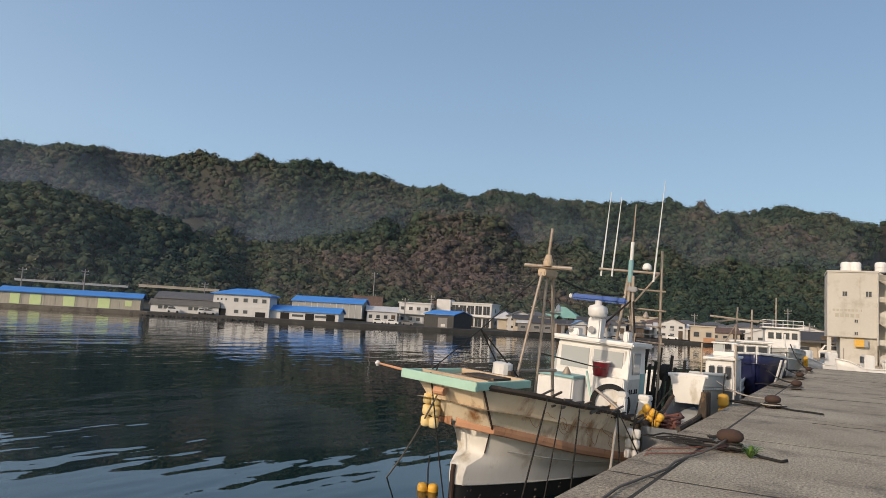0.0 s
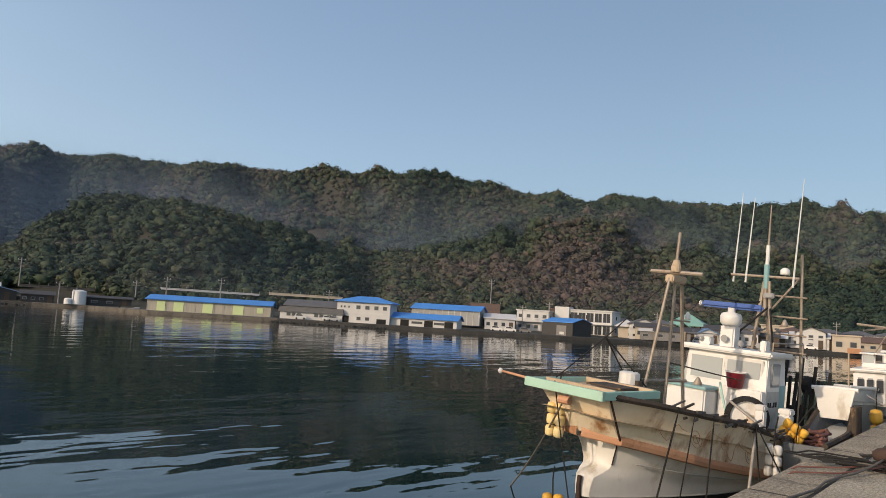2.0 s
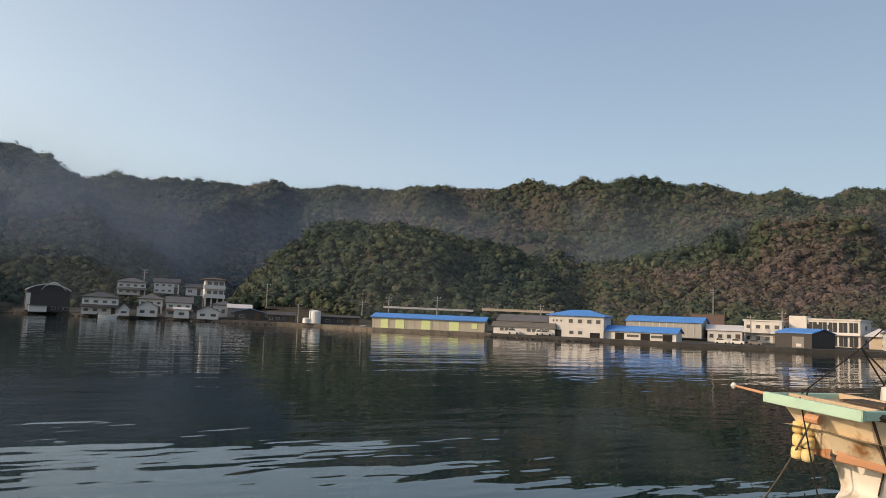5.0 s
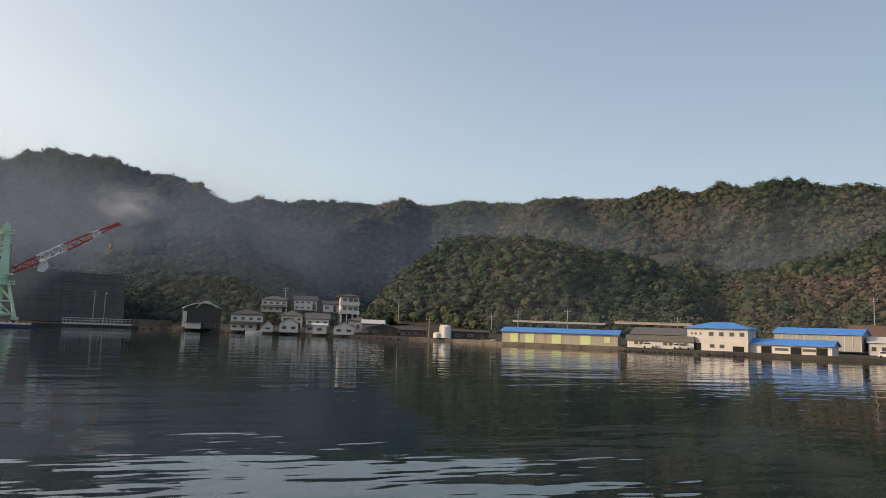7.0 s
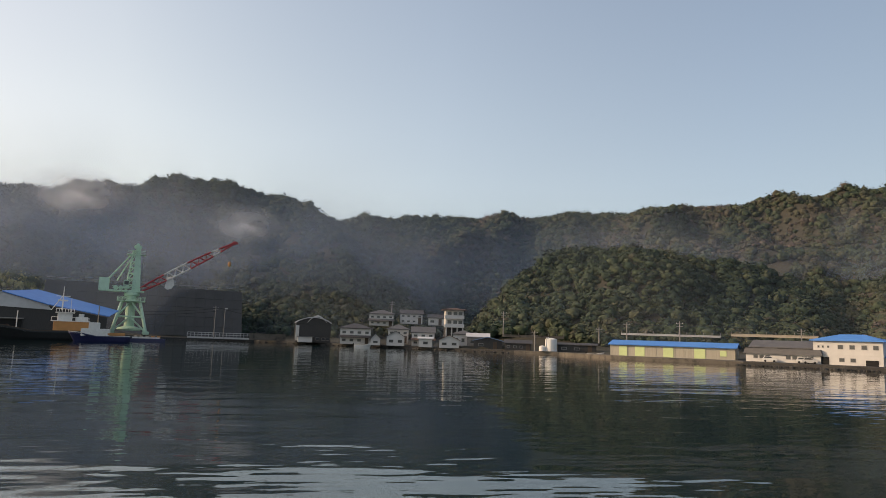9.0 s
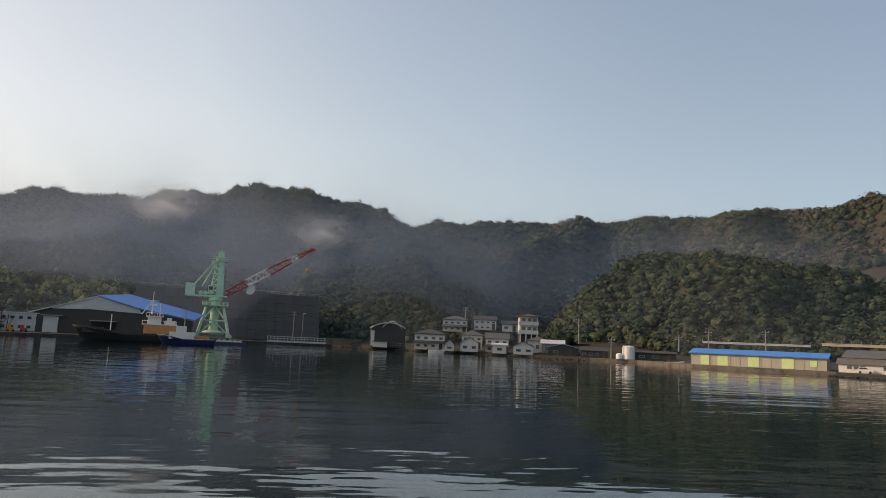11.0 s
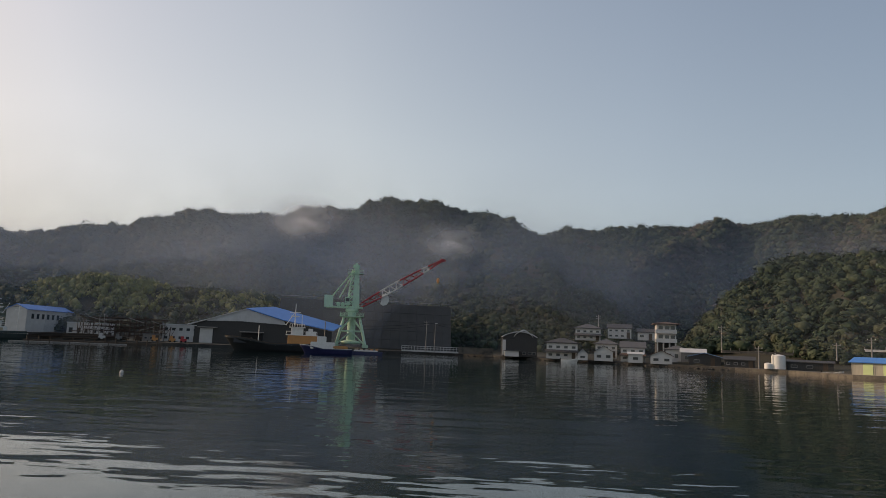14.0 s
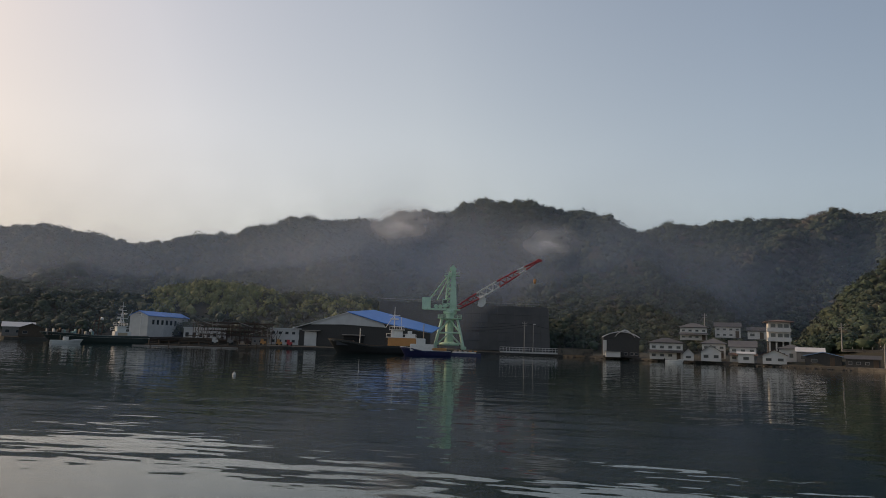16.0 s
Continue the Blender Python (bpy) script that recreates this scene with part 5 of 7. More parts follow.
# ---- boats ----
M.update({
    "buff": mat("weathered_buff_hull_paint", (0.82, 0.73, 0.57), (0.70, 0.55, 0.36), 0.6, 1.3, 16, 0.25, stain=(0.30, 0.13, 0.045), stain_at=0.585, stretch=(1, 1, 0.45)),
    "hull_white": mat("chalky_white_hull_paint", (0.78, 0.76, 0.71), (0.66, 0.63, 0.57), 0.5, 1.1, 14, 0.12, stain=(0.40, 0.33, 0.23), stain_at=0.64, stretch=(1, 1, 0.5)),
    "hull_grey": mat("grey_white_hull_paint", (0.46, 0.46, 0.43), (0.34, 0.34, 0.32), 0.5, 1.1, 14, 0.12, stain=(0.22, 0.18, 0.13), stain_at=0.62),
    "strake": mat("faded_orange_rubbing_strake", (0.58, 0.31, 0.18), (0.44, 0.21, 0.11), 0.65, 1.5, 18, 0.2, stain=(0.16, 0.08, 0.04), stain_at=0.62),
    "gunwale": mat("rotting_dark_wood", (0.09, 0.062, 0.042), (0.035, 0.028, 0.022), 0.9, 3, 30, 0.6, stain=(0.32, 0.2, 0.1), stain_at=0.64),
    "mint": mat("mint_painted_timber", (0.40, 0.62, 0.50), (0.32, 0.50, 0.40), 0.55, 2, 20, 0.15, stain=(0.42, 0.36, 0.25), stain_at=0.66),
    "plank": mat("bare_weathered_plank", (0.55, 0.43, 0.30), (0.40, 0.30, 0.20), 0.8, 2, 25, 0.3, stretch=(1, 6, 1), stain=(0.2, 0.13, 0.08), stain_at=0.66),
    "steel": mat("stained_pale_steel_tube", (0.40, 0.35, 0.29), (0.26, 0.19, 0.13), 0.45, 4, 40, 0.15, metal=0.3, stain=(0.22, 0.10, 0.05), stain_at=0.64),
    "radar_blue": mat("blue_radar_cover", (0.02, 0.10, 0.38), (0.015, 0.075, 0.28), 0.5, 3, 40, 0.1),
    "bucket_red": mat("dark_red_plastic", (0.23, 0.015, 0.03), (0.16, 0.012, 0.022), 0.45, 3, 40, 0.05),
    "float_yellow": mat("yellow_plastic_float", (0.75, 0.42, 0.05), (0.62, 0.33, 0.04), 0.5, 4, 40, 0.08, stain=(0.35, 0.2, 0.06), stain_at=0.66, per_object=0.2),
    "float_cream": mat("sun_bleached_yellow_float", (0.80, 0.70, 0.44), (0.74, 0.50, 0.14), 0.5, 4, 40, 0.08, per_object=0.2),
    "float_white": mat("white_plastic_float", (0.72, 0.70, 0.66), (0.6, 0.58, 0.54), 0.5, 4, 40, 0.08, per_object=0.1),
    "rope": mat("black_tarred_rope", (0.022, 0.02, 0.018), (0.012, 0.011, 0.01), 0.9, 8, 120, 0.5),
    "rope_grey": mat("grey_worn_rope", (0.16, 0.14, 0.12), (0.09, 0.08, 0.07), 0.95, 8, 120, 0.6),
    "rope_white": mat("pale_worn_rope", (0.50, 0.45, 0.38), (0.38, 0.33, 0.27), 0.95, 8, 120, 0.6),
    "rope_red": mat("faded_red_rope", (0.25, 0.10, 0.075), (0.16, 0.07, 0.055), 0.95, 8, 120, 0.6),
    "clear": glass("wheelhouse_glass", (0.40, 0.42, 0.41), 0.10),
    "weed": mat("green_weed", (0.10, 0.20, 0.035), (0.06, 0.13, 0.025), 0.7, 6, 40, 0.1, per_object=0.3),
    "slate": mat("weathered_slate_hull", (0.15, 0.165, 0.175), (0.08, 0.085, 0.09), 0.7, 2, 22, 0.3, stain=(0.30, 0.27, 0.22), stain_at=0.62),
    "tarp": mat("pale_teal_sheet", (0.24, 0.42, 0.42), (0.16, 0.32, 0.33), 0.6, 2, 20, 0.2),
    "lamp_white": mat("white_lamp_glass", (0.8, 0.79, 0.75), rough=0.25, bump=0),
})


def lerp(table, a):
    return float(np.interp(a, [p[0] for p in table], [p[1] for p in table]))


def loft(rows, bm=None, mirror=True):
    """A skin over rows of points on the starboard side (x, y, z), mirrored to port."""
    bm = bm or bmesh.new()
    for s in ((1, -1) if mirror else (1,)):
        vs = [[bm.verts.new((p[0] * s, p[1], p[2])) for p in r] for r in rows]
        for r0, r1 in zip(vs, vs[1:]):
            for k in range(len(r0) - 1):
                bm.faces.new((r0[k], r0[k + 1], r1[k + 1], r1[k]))
    return bm


def solid(ob, thick):
    m = ob.modifiers.new("thickness", "SOLIDIFY")
    m.thickness, m.offset = thick, -1
    return ob


def floats(name, m, cols, rows, r, h, material, label, parent=None):
    """A bunch of plastic floats lashed in columns, hanging from a cord."""
    ob_ = thing(name, m, label, "fender", "boat fenders")
    prof = [(r * 0.35, 0), (r * 0.85, h * 0.08), (r, h * 0.3), (r, h * 0.7), (r * 0.85, h * 0.92), (r * 0.35, h)]
    for i in range(cols):
        for k in range(rows):
            part("float", lathe(prof, n=14, centre=((i - (cols - 1) / 2) * r * 2.02, 0.15 * r * (k % 2), -k * h * 1.02 - h)), material, ob_, smooth=True)
    part("cord", tube([(0, 0, -rows * h * 0.5), (0, 0, 0.25), (0.02, 0.03, 0.45)], 0.012, n=5), "rope", ob_)
    return ob_


BOAT = Matrix.Translation((-5.218, 8.856, WATER)) @ pose(0, 0, 0, 0, 0, -math.degrees(0.13)) @ pose(0, 0, 0, 0, math.degrees(0.059), 0) @ pose(0, 0, 0, -math.degrees(0.012), 0, 0)
SHEER = [(0.1, 1.87), (1, 1.77), (2, 1.62), (3, 1.49), (4, 1.28), (5, 1.10), (6, 1.0), (7, 0.95), (9, 0.97)]
STRAKE = [(0.5, 1.27), (1.5, 1.08), (2.5, 0.88), (4, 0.64), (5, 0.52), (6, 0.46), (9, 0.42)]
DECK_W = [(0.1, 0.0), (0.16, 0.31), (0.22, 0.62), (0.6, 0.80), (1, 0.95), (1.5, 1.1), (2, 1.2), (3, 1.3), (5, 1.35), (7, 1.3), (9, 1.12)]
STRAKE_W = [(0.5, 0.0), (0.60, 0.26), (0.72, 0.52), (1.3, 0.75), (2, 0.98), (3, 1.12), (5, 1.25), (7, 1.2), (9, 1.02)]
LINE_W = [(1.12, 0.0), (1.20, 0.17), (1.32, 0.34), (2.0, 0.60), (3, 0.86), (4, 1.04), (5, 1.14), (7, 1.1), (9, 0.95)]


def fishing_boat():
    ob = thing("fishing_boat", BOAT, "old weathered buff and white fishing boat with rust stains, moored", "boat")
    tail = [0.03, 0.06, 0.09, 0.13, 0.18, 0.24, 0.3, 0.38, 0.46, 0.55, 0.65, 0.75, 0.85, 1.0]
    ya = [0.10, 0.16, 0.22] + [0.22 + 7.58 * k for k in tail]
    yb = [0.50, 0.60, 0.72] + [0.72 + 7.08 * k for k in tail]
    yc = [1.12, 1.20, 1.32] + [1.32 + 6.43 * k for k in tail]
    top = [(lerp(DECK_W, y), y, lerp(SHEER, y)) for y in ya]
    mid = [(lerp(STRAKE_W, y), y, lerp(STRAKE, y)) for y in yb]
    rows = [[(t[0] + (m[0] - t[0]) * k - 0.05 * math.sin(math.pi * k) * min(1, t[0] * 2), t[1] + (m[1] - t[1]) * k, t[2] + (m[2] - t[2]) * k) for k in (0, 0.2, 0.4, 0.6, 0.8, 1)] for t, m in zip(top, mid)]
    part("upper_hull", loft(rows), "buff", ob, "rust-streaked buff upper hull")
    # lower hull: levels from under the strake down to the black band, a flat front panel over a rounded forefoot
    tails = [(3, 1.06), (5, 1.21), (7, 1.16), (9, 1.0)]
    levels = [(1.0, 0.93, [(0.98, 0.33), (1.3, 0.64), (2, 0.93)] + tails),
              (0.78, 0.95, [(0.99, 0.29), (1.35, 0.55), (2, 0.85), (3, 1.03), (5, 1.19), (7, 1.15), (9, 0.99)]),
              (0.58, 0.97, [(1.01, 0.25), (1.4, 0.49), (2, 0.76), (3, 0.98), (5, 1.17), (7, 1.14), (9, 0.98)]),
              (0.50, 0.90, [(0.98, 0.23), (1.4, 0.47), (2, 0.73), (3, 0.96), (5, 1.16), (7, 1.13), (9, 0.98)]),
              (0.42, 0.74, [(0.86, 0.20), (1.3, 0.41), (2, 0.69), (3, 0.93), (5, 1.15), (7, 1.12), (9, 0.97)]),
              (0.32, 0.64, [(0.72, 0.15), (1.2, 0.36), (2, 0.66), (3, 0.91), (5, 1.14), (7, 1.12), (9, 0.97)]),
              (0.14, 0.62, [(0.69, 0.13), (1.2, 0.34), (2, 0.63), (3, 0.89), (5, 1.13), (7, 1.11), (9, 0.96)]),
              (0.0, 0.63, [(0.70, 0.12), (1.2, 0.33), (2, 0.61), (3, 0.87), (5, 1.12), (7, 1.10), (9, 0.95)])]
    us = [0, 0.02, 0.04, 0.07, 0.1, 0.14, 0.18, 0.23, 0.28, 0.34, 0.42, 0.5, 0.6, 0.7, 0.8, 0.9, 1.0]
    zl = lambda f, y: 0.33 + (lerp(STRAKE, y) - 0.04 - 0.33) * f

    def side(f, tab, u):
        y = tab[0][0] + (7.78 - tab[0][0]) * u
        return (lerp(tab, y), y, zl(f, y))
    rows = [[side(f, tab, u) for f, stem, tab in levels] for u in us]
    part("lower_hull", loft(rows), "hull_white", ob, "chalky white lower hull", True)
    front = [[(tab[0][1] * k, stem + (tab[0][0] - stem) * k ** 1.6, zl(f, tab[0][0])) for f, stem, tab in levels] for k in (0, 0.3, 0.65, 1)]
    part("forefoot", loft(front), "hull_white", ob, "flat white bow panel over a bulging forefoot", True)
    part("strake_soffit", loft([[m, (side(1.0, levels[0][2], u))] for m, u in zip(mid, us)]), "hull_white", ob)
    low = [(0.0, 0.63, rows[0][-1][2])] + [r[-1] for r in rows]
    part("antifouling", loft([[l, (l[0] * 0.98, l[1] + 0.01, 0.1), (l[0] * 0.9, l[1] + 0.06, -0.15), (l[0] * 0.5, l[1] + 0.2, -0.5)] for l in low]), "black_hull", ob, "black antifouling band", True)
    part("boot_line", tube([(p[0] + 0.004, p[1], p[2]) for p in low[1:]], 0.012, n=5), "hull_grey", ob, "grey worn waterline")
    chips = random.Random(12)
    for k in range(16):
        y = chips.uniform(0.74, 2.6)
        x, z = lerp(levels[-1][2], y), chips.uniform(0.06, 0.27)
        part("paint_flake", box(x - 0.03, x + 0.003, y, y + chips.uniform(0.02, 0.12), z, z + chips.uniform(0.01, 0.03)), "rope_grey", ob, "flaked pale paint")
    for s in (1, -1):
        band = [[(s * (m[0] + dx), m[1] - (0.03 if m[0] < 0.1 else 0), m[2] + dz) for dx, dz in ((0.0, 0.075), (0.035, 0.06), (0.045, 0.0), (0.035, -0.06), (0.0, -0.075))] for m in mid]
        part("strake", loft(band, mirror=False), "strake", ob, "faded orange rubbing strake")
    chine = [side(0.68, levels[1][2], u) for u in us]
    part("chine_rail", tube([(c[0] + 0.012, c[1], c[2]) for c in chine[2:]], 0.009, n=6), "hull_grey", ob)
    part("stem_iron", tube([(0, 0.60, 0.62), (0, 0.59, 0.5), (0, 0.61, 0.3), (0, 0.63, -0.3)], 0.035, n=8), "rust", ob, "rusted stem iron")
    # seams and painted scrolls on the bow
    seam = bmesh.new()
    i0 = 2
    tube([(p[0] + 0.012, p[1], p[2]) for p in [tuple(a + (b - a) * k for a, b in zip(top[i0], mid[i0])) for k in (0.02, 0.25, 0.5, 0.75, 1.0)]], 0.018, seam, 6)
    tube([(r_[0] + 0.006, r_[1] - 0.004, r_[2]) for r_ in rows[0][:3]], 0.010, seam, 6)
    part("seam", seam, "rust", ob, "rust-brown bow seam")

    def skin(a, k):
        t = (lerp(DECK_W, a), a, lerp(SHEER, a))
        m_ = 0.72 + 7.08 * (a - 0.22) / 7.58 if a > 0.22 else 0.5 + (a - 0.1) / 0.12 * 0.22
        m = (lerp(STRAKE_W, m_), m_, lerp(STRAKE, m_))
        return Vector((t[0] + (m[0] - t[0]) * k - 0.06 * math.sin(math.pi * k) * min(1, t[0] * 2) + 0.012, t[1] + (m[1] - t[1]) * k, t[2] + (m[2] - t[2]) * k))
    for a, k, s, turns in ((1.75, 0.5, 0.16, 1.8), (2.5, 0.45, 0.13, 1.5), (3.3, 0.62, 0.15, 1.8)):
        pts = [skin(a + s * (1 - 0.75 * q / 30) * math.cos(turns * 6.28 * q / 30), k + 1.5 * s * (1 - 0.75 * q / 30) * math.sin(turns * 6.28 * q / 30)) for q in range(31)]
        if a > 1:
            pts = [skin(a - 0.75 + 0.5 * q / 8, k + 0.22 * math.sin(q * 0.8)) for q in range(8)] + pts
        part("scroll", tube(pts, 0.0045, n=4), "strake", ob, "faded painted scroll")
    # gunwale, deck
    for s in (1, -1):
        part("gunwale", tube([(s * (p[0] - 0.02), p[1], p[2] + 0.02) for p in top[2:]], 0.05, n=6), "gunwale", ob, "rotting dark gunwale")
    part("deck", loft([[(0.0, t[1], t[2] - 0.28), (max(0.02, t[0] - 0.07), t[1], t[2] - 0.30)] for t in top[2:]]), "plank", ob, "bare worn deck")
    rnd_ = random.Random(8)
    for i in range(64):
        a = rnd_.uniform(1.2, 6.4)
        w, zs, ln = lerp(DECK_W, a), lerp(SHEER, a), rnd_.uniform(0.08, 0.45)
        dx, dz = rnd_.uniform(-0.04, 0.035), rnd_.uniform(-0.09, 0.06)
        chip = box(w + dx - 0.014, w + dx + 0.014, a, a + ln, zs + dz - 0.012, zs + dz + rnd_.uniform(0.008, 0.03))
        bmesh.ops.rotate(chip, verts=chip.verts, cent=(w, a, zs), matrix=Matrix.Rotation(rnd_.uniform(-0.12, 0.22), 3, "X"))
        part("gunwale_splinter", chip, rnd_.choice(("gunwale", "gunwale", "gunwale", "plank", "rope_grey")), ob)
    part("transom", box(-1.2, 1.2, 7.74, 7.8, 0.1, 0.96), "buff", ob)
    # bow platform: mint frame, planks
    zp = 1.88
    fr = lambda *a: part("platform_beam", box(*a, bevel=0.008), "mint", ob, "mint green platform beam")
    fr(-0.68, 0.68, -0.04, 0.04, zp - 0.06, zp + 0.07)
    fr(0.60, 0.68, 0.04, 1.45, zp - 0.05, zp + 0.06)
    fr(-0.68, -0.60, 0.04, 1.45, zp - 0.05, zp + 0.06)
    for y in (0.36, 1.38):
        part("platform_batten", box(-0.6, 0.6, y, y + 0.07, zp - 0.03, zp + 0.07), "plank", ob)
    for i in range(5):
        part("platform_plank", box(-0.60 + 0.242 * i, -0.375 + 0.242 * i, 0.44, 1.38, zp - 0.05, zp - 0.015 + 0.008 * (i % 2)), "plank", ob)
    part("loose_board", box(-0.25, 0.35, 0.9, 1.7, zp + 0.02, zp + 0.05), "gunwale", ob)
    part("bow_pole", tube([(-0.5, 0.10, zp + 0.02), (-1.16, -0.02, zp + 0.07)], 0.022, n=8, r_end=0.016), "strake", ob, "reddish spar with a pale knob")
    part("pole_knob", lathe([(0.02, -0.04), (0.045, 0), (0.02, 0.04)], n=10, centre=(-1.18, -0.02, zp + 0.07)), "lamp_white", ob)
    part("stem_roller", tube([(-0.09, 0.06, 1.72), (0.09, 0.06, 1.72)], 0.06, n=10), "strake", ob)
    part("samson_post", tube([(0.1, 1.75, 1.4), (0.1, 1.75, 2.0)], 0.07, n=8), "gunwale", ob)
    part("bow_tub", lathe([(0.14, 1.86), (0.165, 1.88), (0.16, 2.1), (0.12, 2.12)], n=14, centre=(-0.05, 1.75, 0)), "float_white", ob, "white tub on the foredeck")
    bmx = bmesh.new()
    tube([(-0.10, 1.85, 1.9), (-0.28, 1.35, 2.62)], 0.012, bmx, 5)
    tube([(0.15, 1.95, 1.9), (-0.28, 1.35, 2.62)], 0.013, bmx, 5)
    part("sheer_legs", bmx, "rope", ob, "black bracing legs")
    # foremast
    apex = 3.68
    for k, (x, y, z) in enumerate(((-0.05, 2.15, 1.6), (0.06, 2.7, 1.5), (0.02, 3.42, 1.45))):
        part("mast_leg", tube([(x, y, z), (0, 2.62 + 0.2 * k, apex)], 0.026 if k < 2 else 0.032, n=8), "steel", ob)
    part("mast_plate", box(-0.08, 0.08, 2.60, 3.06, apex - 0.06, apex + 0.07, bevel=0.02), "plank", ob)
    part("crossbar", tube([(-0.42, 2.72, apex + 0.12), (0.42, 2.92, apex + 0.12)], 0.035, n=8), "steel", ob)
    part("mast_block", lathe([(0.08, 0), (0.085, 0.07), (0.05, 0.20)], n=12, centre=(0, 2.8, apex + 0.13)), "plank", ob)
    part("mast_top", tube([(0, 2.8, apex + 0.3), (0.02, 2.8, apex + 0.80)], 0.028, n=8), "steel", ob)
    part("mast_rail", tube([(-0.05, 2.3, 1.98), (0.04, 3.4, 1.98)], 0.028, n=6), "steel", ob)
    part("mast_rail", tube([(0, 2.85, 3.0), (0.02, 3.38, 3.0)], 0.02, n=6), "steel", ob)
    part("hanging_lamp", lathe([(0.0, 0.12), (0.03, 0.1), (0.055, 0.0), (0.05, -0.02)], n=12, centre=(0.02, 3.3, 3.05)), "lamp_white", ob, smooth=True)
    part("forestay", tube([(0, 2.75, apex + 0.05), (-0.28, 1.35, 2.62), (-0.25, 0.15, 2.0)], 0.009, n=5), "rope", ob)
    part("mast_stay", tube(sag((0.02, 2.95, apex), (0, 6.2, 3.55), 0.12), 0.016, n=5), "rope", ob)
    part("boom", tube([(-0.1, 2.95, 2.28), (0.45, 4.6, 2.05)], 0.013, n=6), "gunwale", ob)
    part("deck_lamp", lathe([(0.0, 0.14), (0.03, 0.12), (0.09, 0.0), (0.08, -0.02)], n=14, centre=(-0.3, 4.5, 1.86)), "steel", ob, smooth=True)
    # forward trunk and wheelhouse
    part("trunk", box(-0.80, -0.02, 4.25, 4.86, 1.15, 1.80, bevel=0.03), "white_paint", ob)
    part("trunk_top", box(-0.82, 0.0, 4.22, 4.84, 1.80, 1.85, bevel=0.01), "tarp", ob, "pale green trunk lid")
    wh = prism([(-0.80, 0.9), (0.80, 0.9), (0.80, 1.92), (0.77, 2.52), (-0.77, 2.52), (-0.80, 1.92)], 4.86, 5.72)
    for v in wh.verts:
        if v.co.y < 5 and v.co.z > 2:
            v.co.y += 0.10
    bmesh.ops.bevel(wh, geom=list(wh.edges), offset=0.025, segments=2, affect="EDGES")
    part("wheelhouse", wh, "white_paint", ob, "white painted wheelhouse with rust runs")
    part("wheelhouse_roof", box(-0.88, 0.88, 4.80, 5.86, 2.50, 2.60, bevel=0.03), "white_paint", ob)
    part("lower_front", box(0.0, 0.80, 4.70, 4.86, 1.05, 1.90, bevel=0.02), "white_paint", ob)
    for x0, x1 in ((-0.68, -0.03), (0.03, 0.68)):
        w = part("window", box(x0 - 0.03, x1 + 0.03, 4.90, 4.935, 1.93, 2.44, bevel=0.012), "float_white", ob)
        p = part("pane", box(x0 + 0.02, x1 - 0.02, 4.888, 4.90, 1.98, 2.39), "clear", w, "pale opaque wheelhouse pane")
    for zz0, zz1 in ((1.98, 2.40),):
        w = part("window", box(0.78, 0.812, 5.05, 5.42, zz0, zz1, bevel=0.01), "frame", ob)
        part("pane", box(0.808, 0.818, 5.09, 5.38, zz0 + 0.04, zz1 - 0.04), "clear", w)
    part("side_door", box(0.795, 0.815, 5.46, 5.70, 1.0, 2.0), "tarp", ob, "pale blue side door")
    # blue-grey sheet over white paint: the starboard side's shade put into colour
    part("side_panel", box(0.795, 0.81, 4.90, 5.44, 1.0, 1.9), "hull_grey", ob, "side panel coloured blue-grey for the shade on this side")
    for k, (y, h) in enumerate(((4.95, 0.09), (5.04, 0.09), (5.14, 0.02), (5.2, 0.09), (5.29, 0.09))):
        part("number_bar", box(0.811, 0.815, y, y + 0.06, 1.62, 1.62 + h), "black", ob, "dark painted lettering bar")
    # roof gear
    part("radar_pedestal", lathe([(0.13, 3.0), (0.19, 3.06), (0.20, 3.18), (0.17, 3.24), (0.07, 3.27), (0.07, 3.35)], n=18, centre=(-0.05, 5.1, 0)), "white_paint", ob, smooth=True)
    part("pedestal_box", box(-0.19, 0.09, 4.98, 5.24, 2.58, 3.02, bevel=0.03), "white_paint", ob)
    part("horn", tube([(-0.06, 4.90, 2.76), (-0.06, 5.0, 2.76)], 0.07, n=12, r_end=0.04), "frame", ob)
    rad = box(-0.56, 0.56, -0.07, 0.07, 3.33, 3.45, bevel=0.04)
    bmesh.ops.rotate(rad, verts=rad.verts, cent=(0, 0, 0), matrix=Matrix.Rotation(radians(12), 3, "Z"))
    bmesh.ops.translate(rad, verts=rad.verts, vec=(-0.05, 5.1, 0))
    part("radar_scanner", rad, "radar_blue", ob, "long blue radar scanner")
    part("scanner_end", box(-0.64, -0.58, 4.92, 5.04, 3.34, 3.44, bevel=0.02), "lamp_white", ob)
    for x, y, r in ((0.22, 5.0, 0.06), (0.5, 5.1, 0.05), (-0.55, 5.0, 0.06)):
        part("roof_lamp", tube([(x, y, 2.70), (x, y + 0.12, 2.70)], r, n=12), "frame", ob)
        part("lamp_bracket", tube([(x, y + 0.06, 2.58), (x, y + 0.06, 2.68)], 0.02, n=6), "frame", ob)
    part("roof_box", box(-0.6, -0.38, 5.0, 5.2, 2.6, 2.75, bevel=0.02), "white_paint", ob)
    part("roof_box", box(0.55, 0.66, 5.05, 5.25, 2.6, 2.80, bevel=0.02), "white_paint", ob)
    for x in (-0.85, 0.85):
        part("roof_rail", tube([(x, 4.9, 2.62), (x, 4.9, 2.78), (x, 6.3, 2.80), (x, 6.3, 1.0)], 0.016, n=6), "steel", ob)
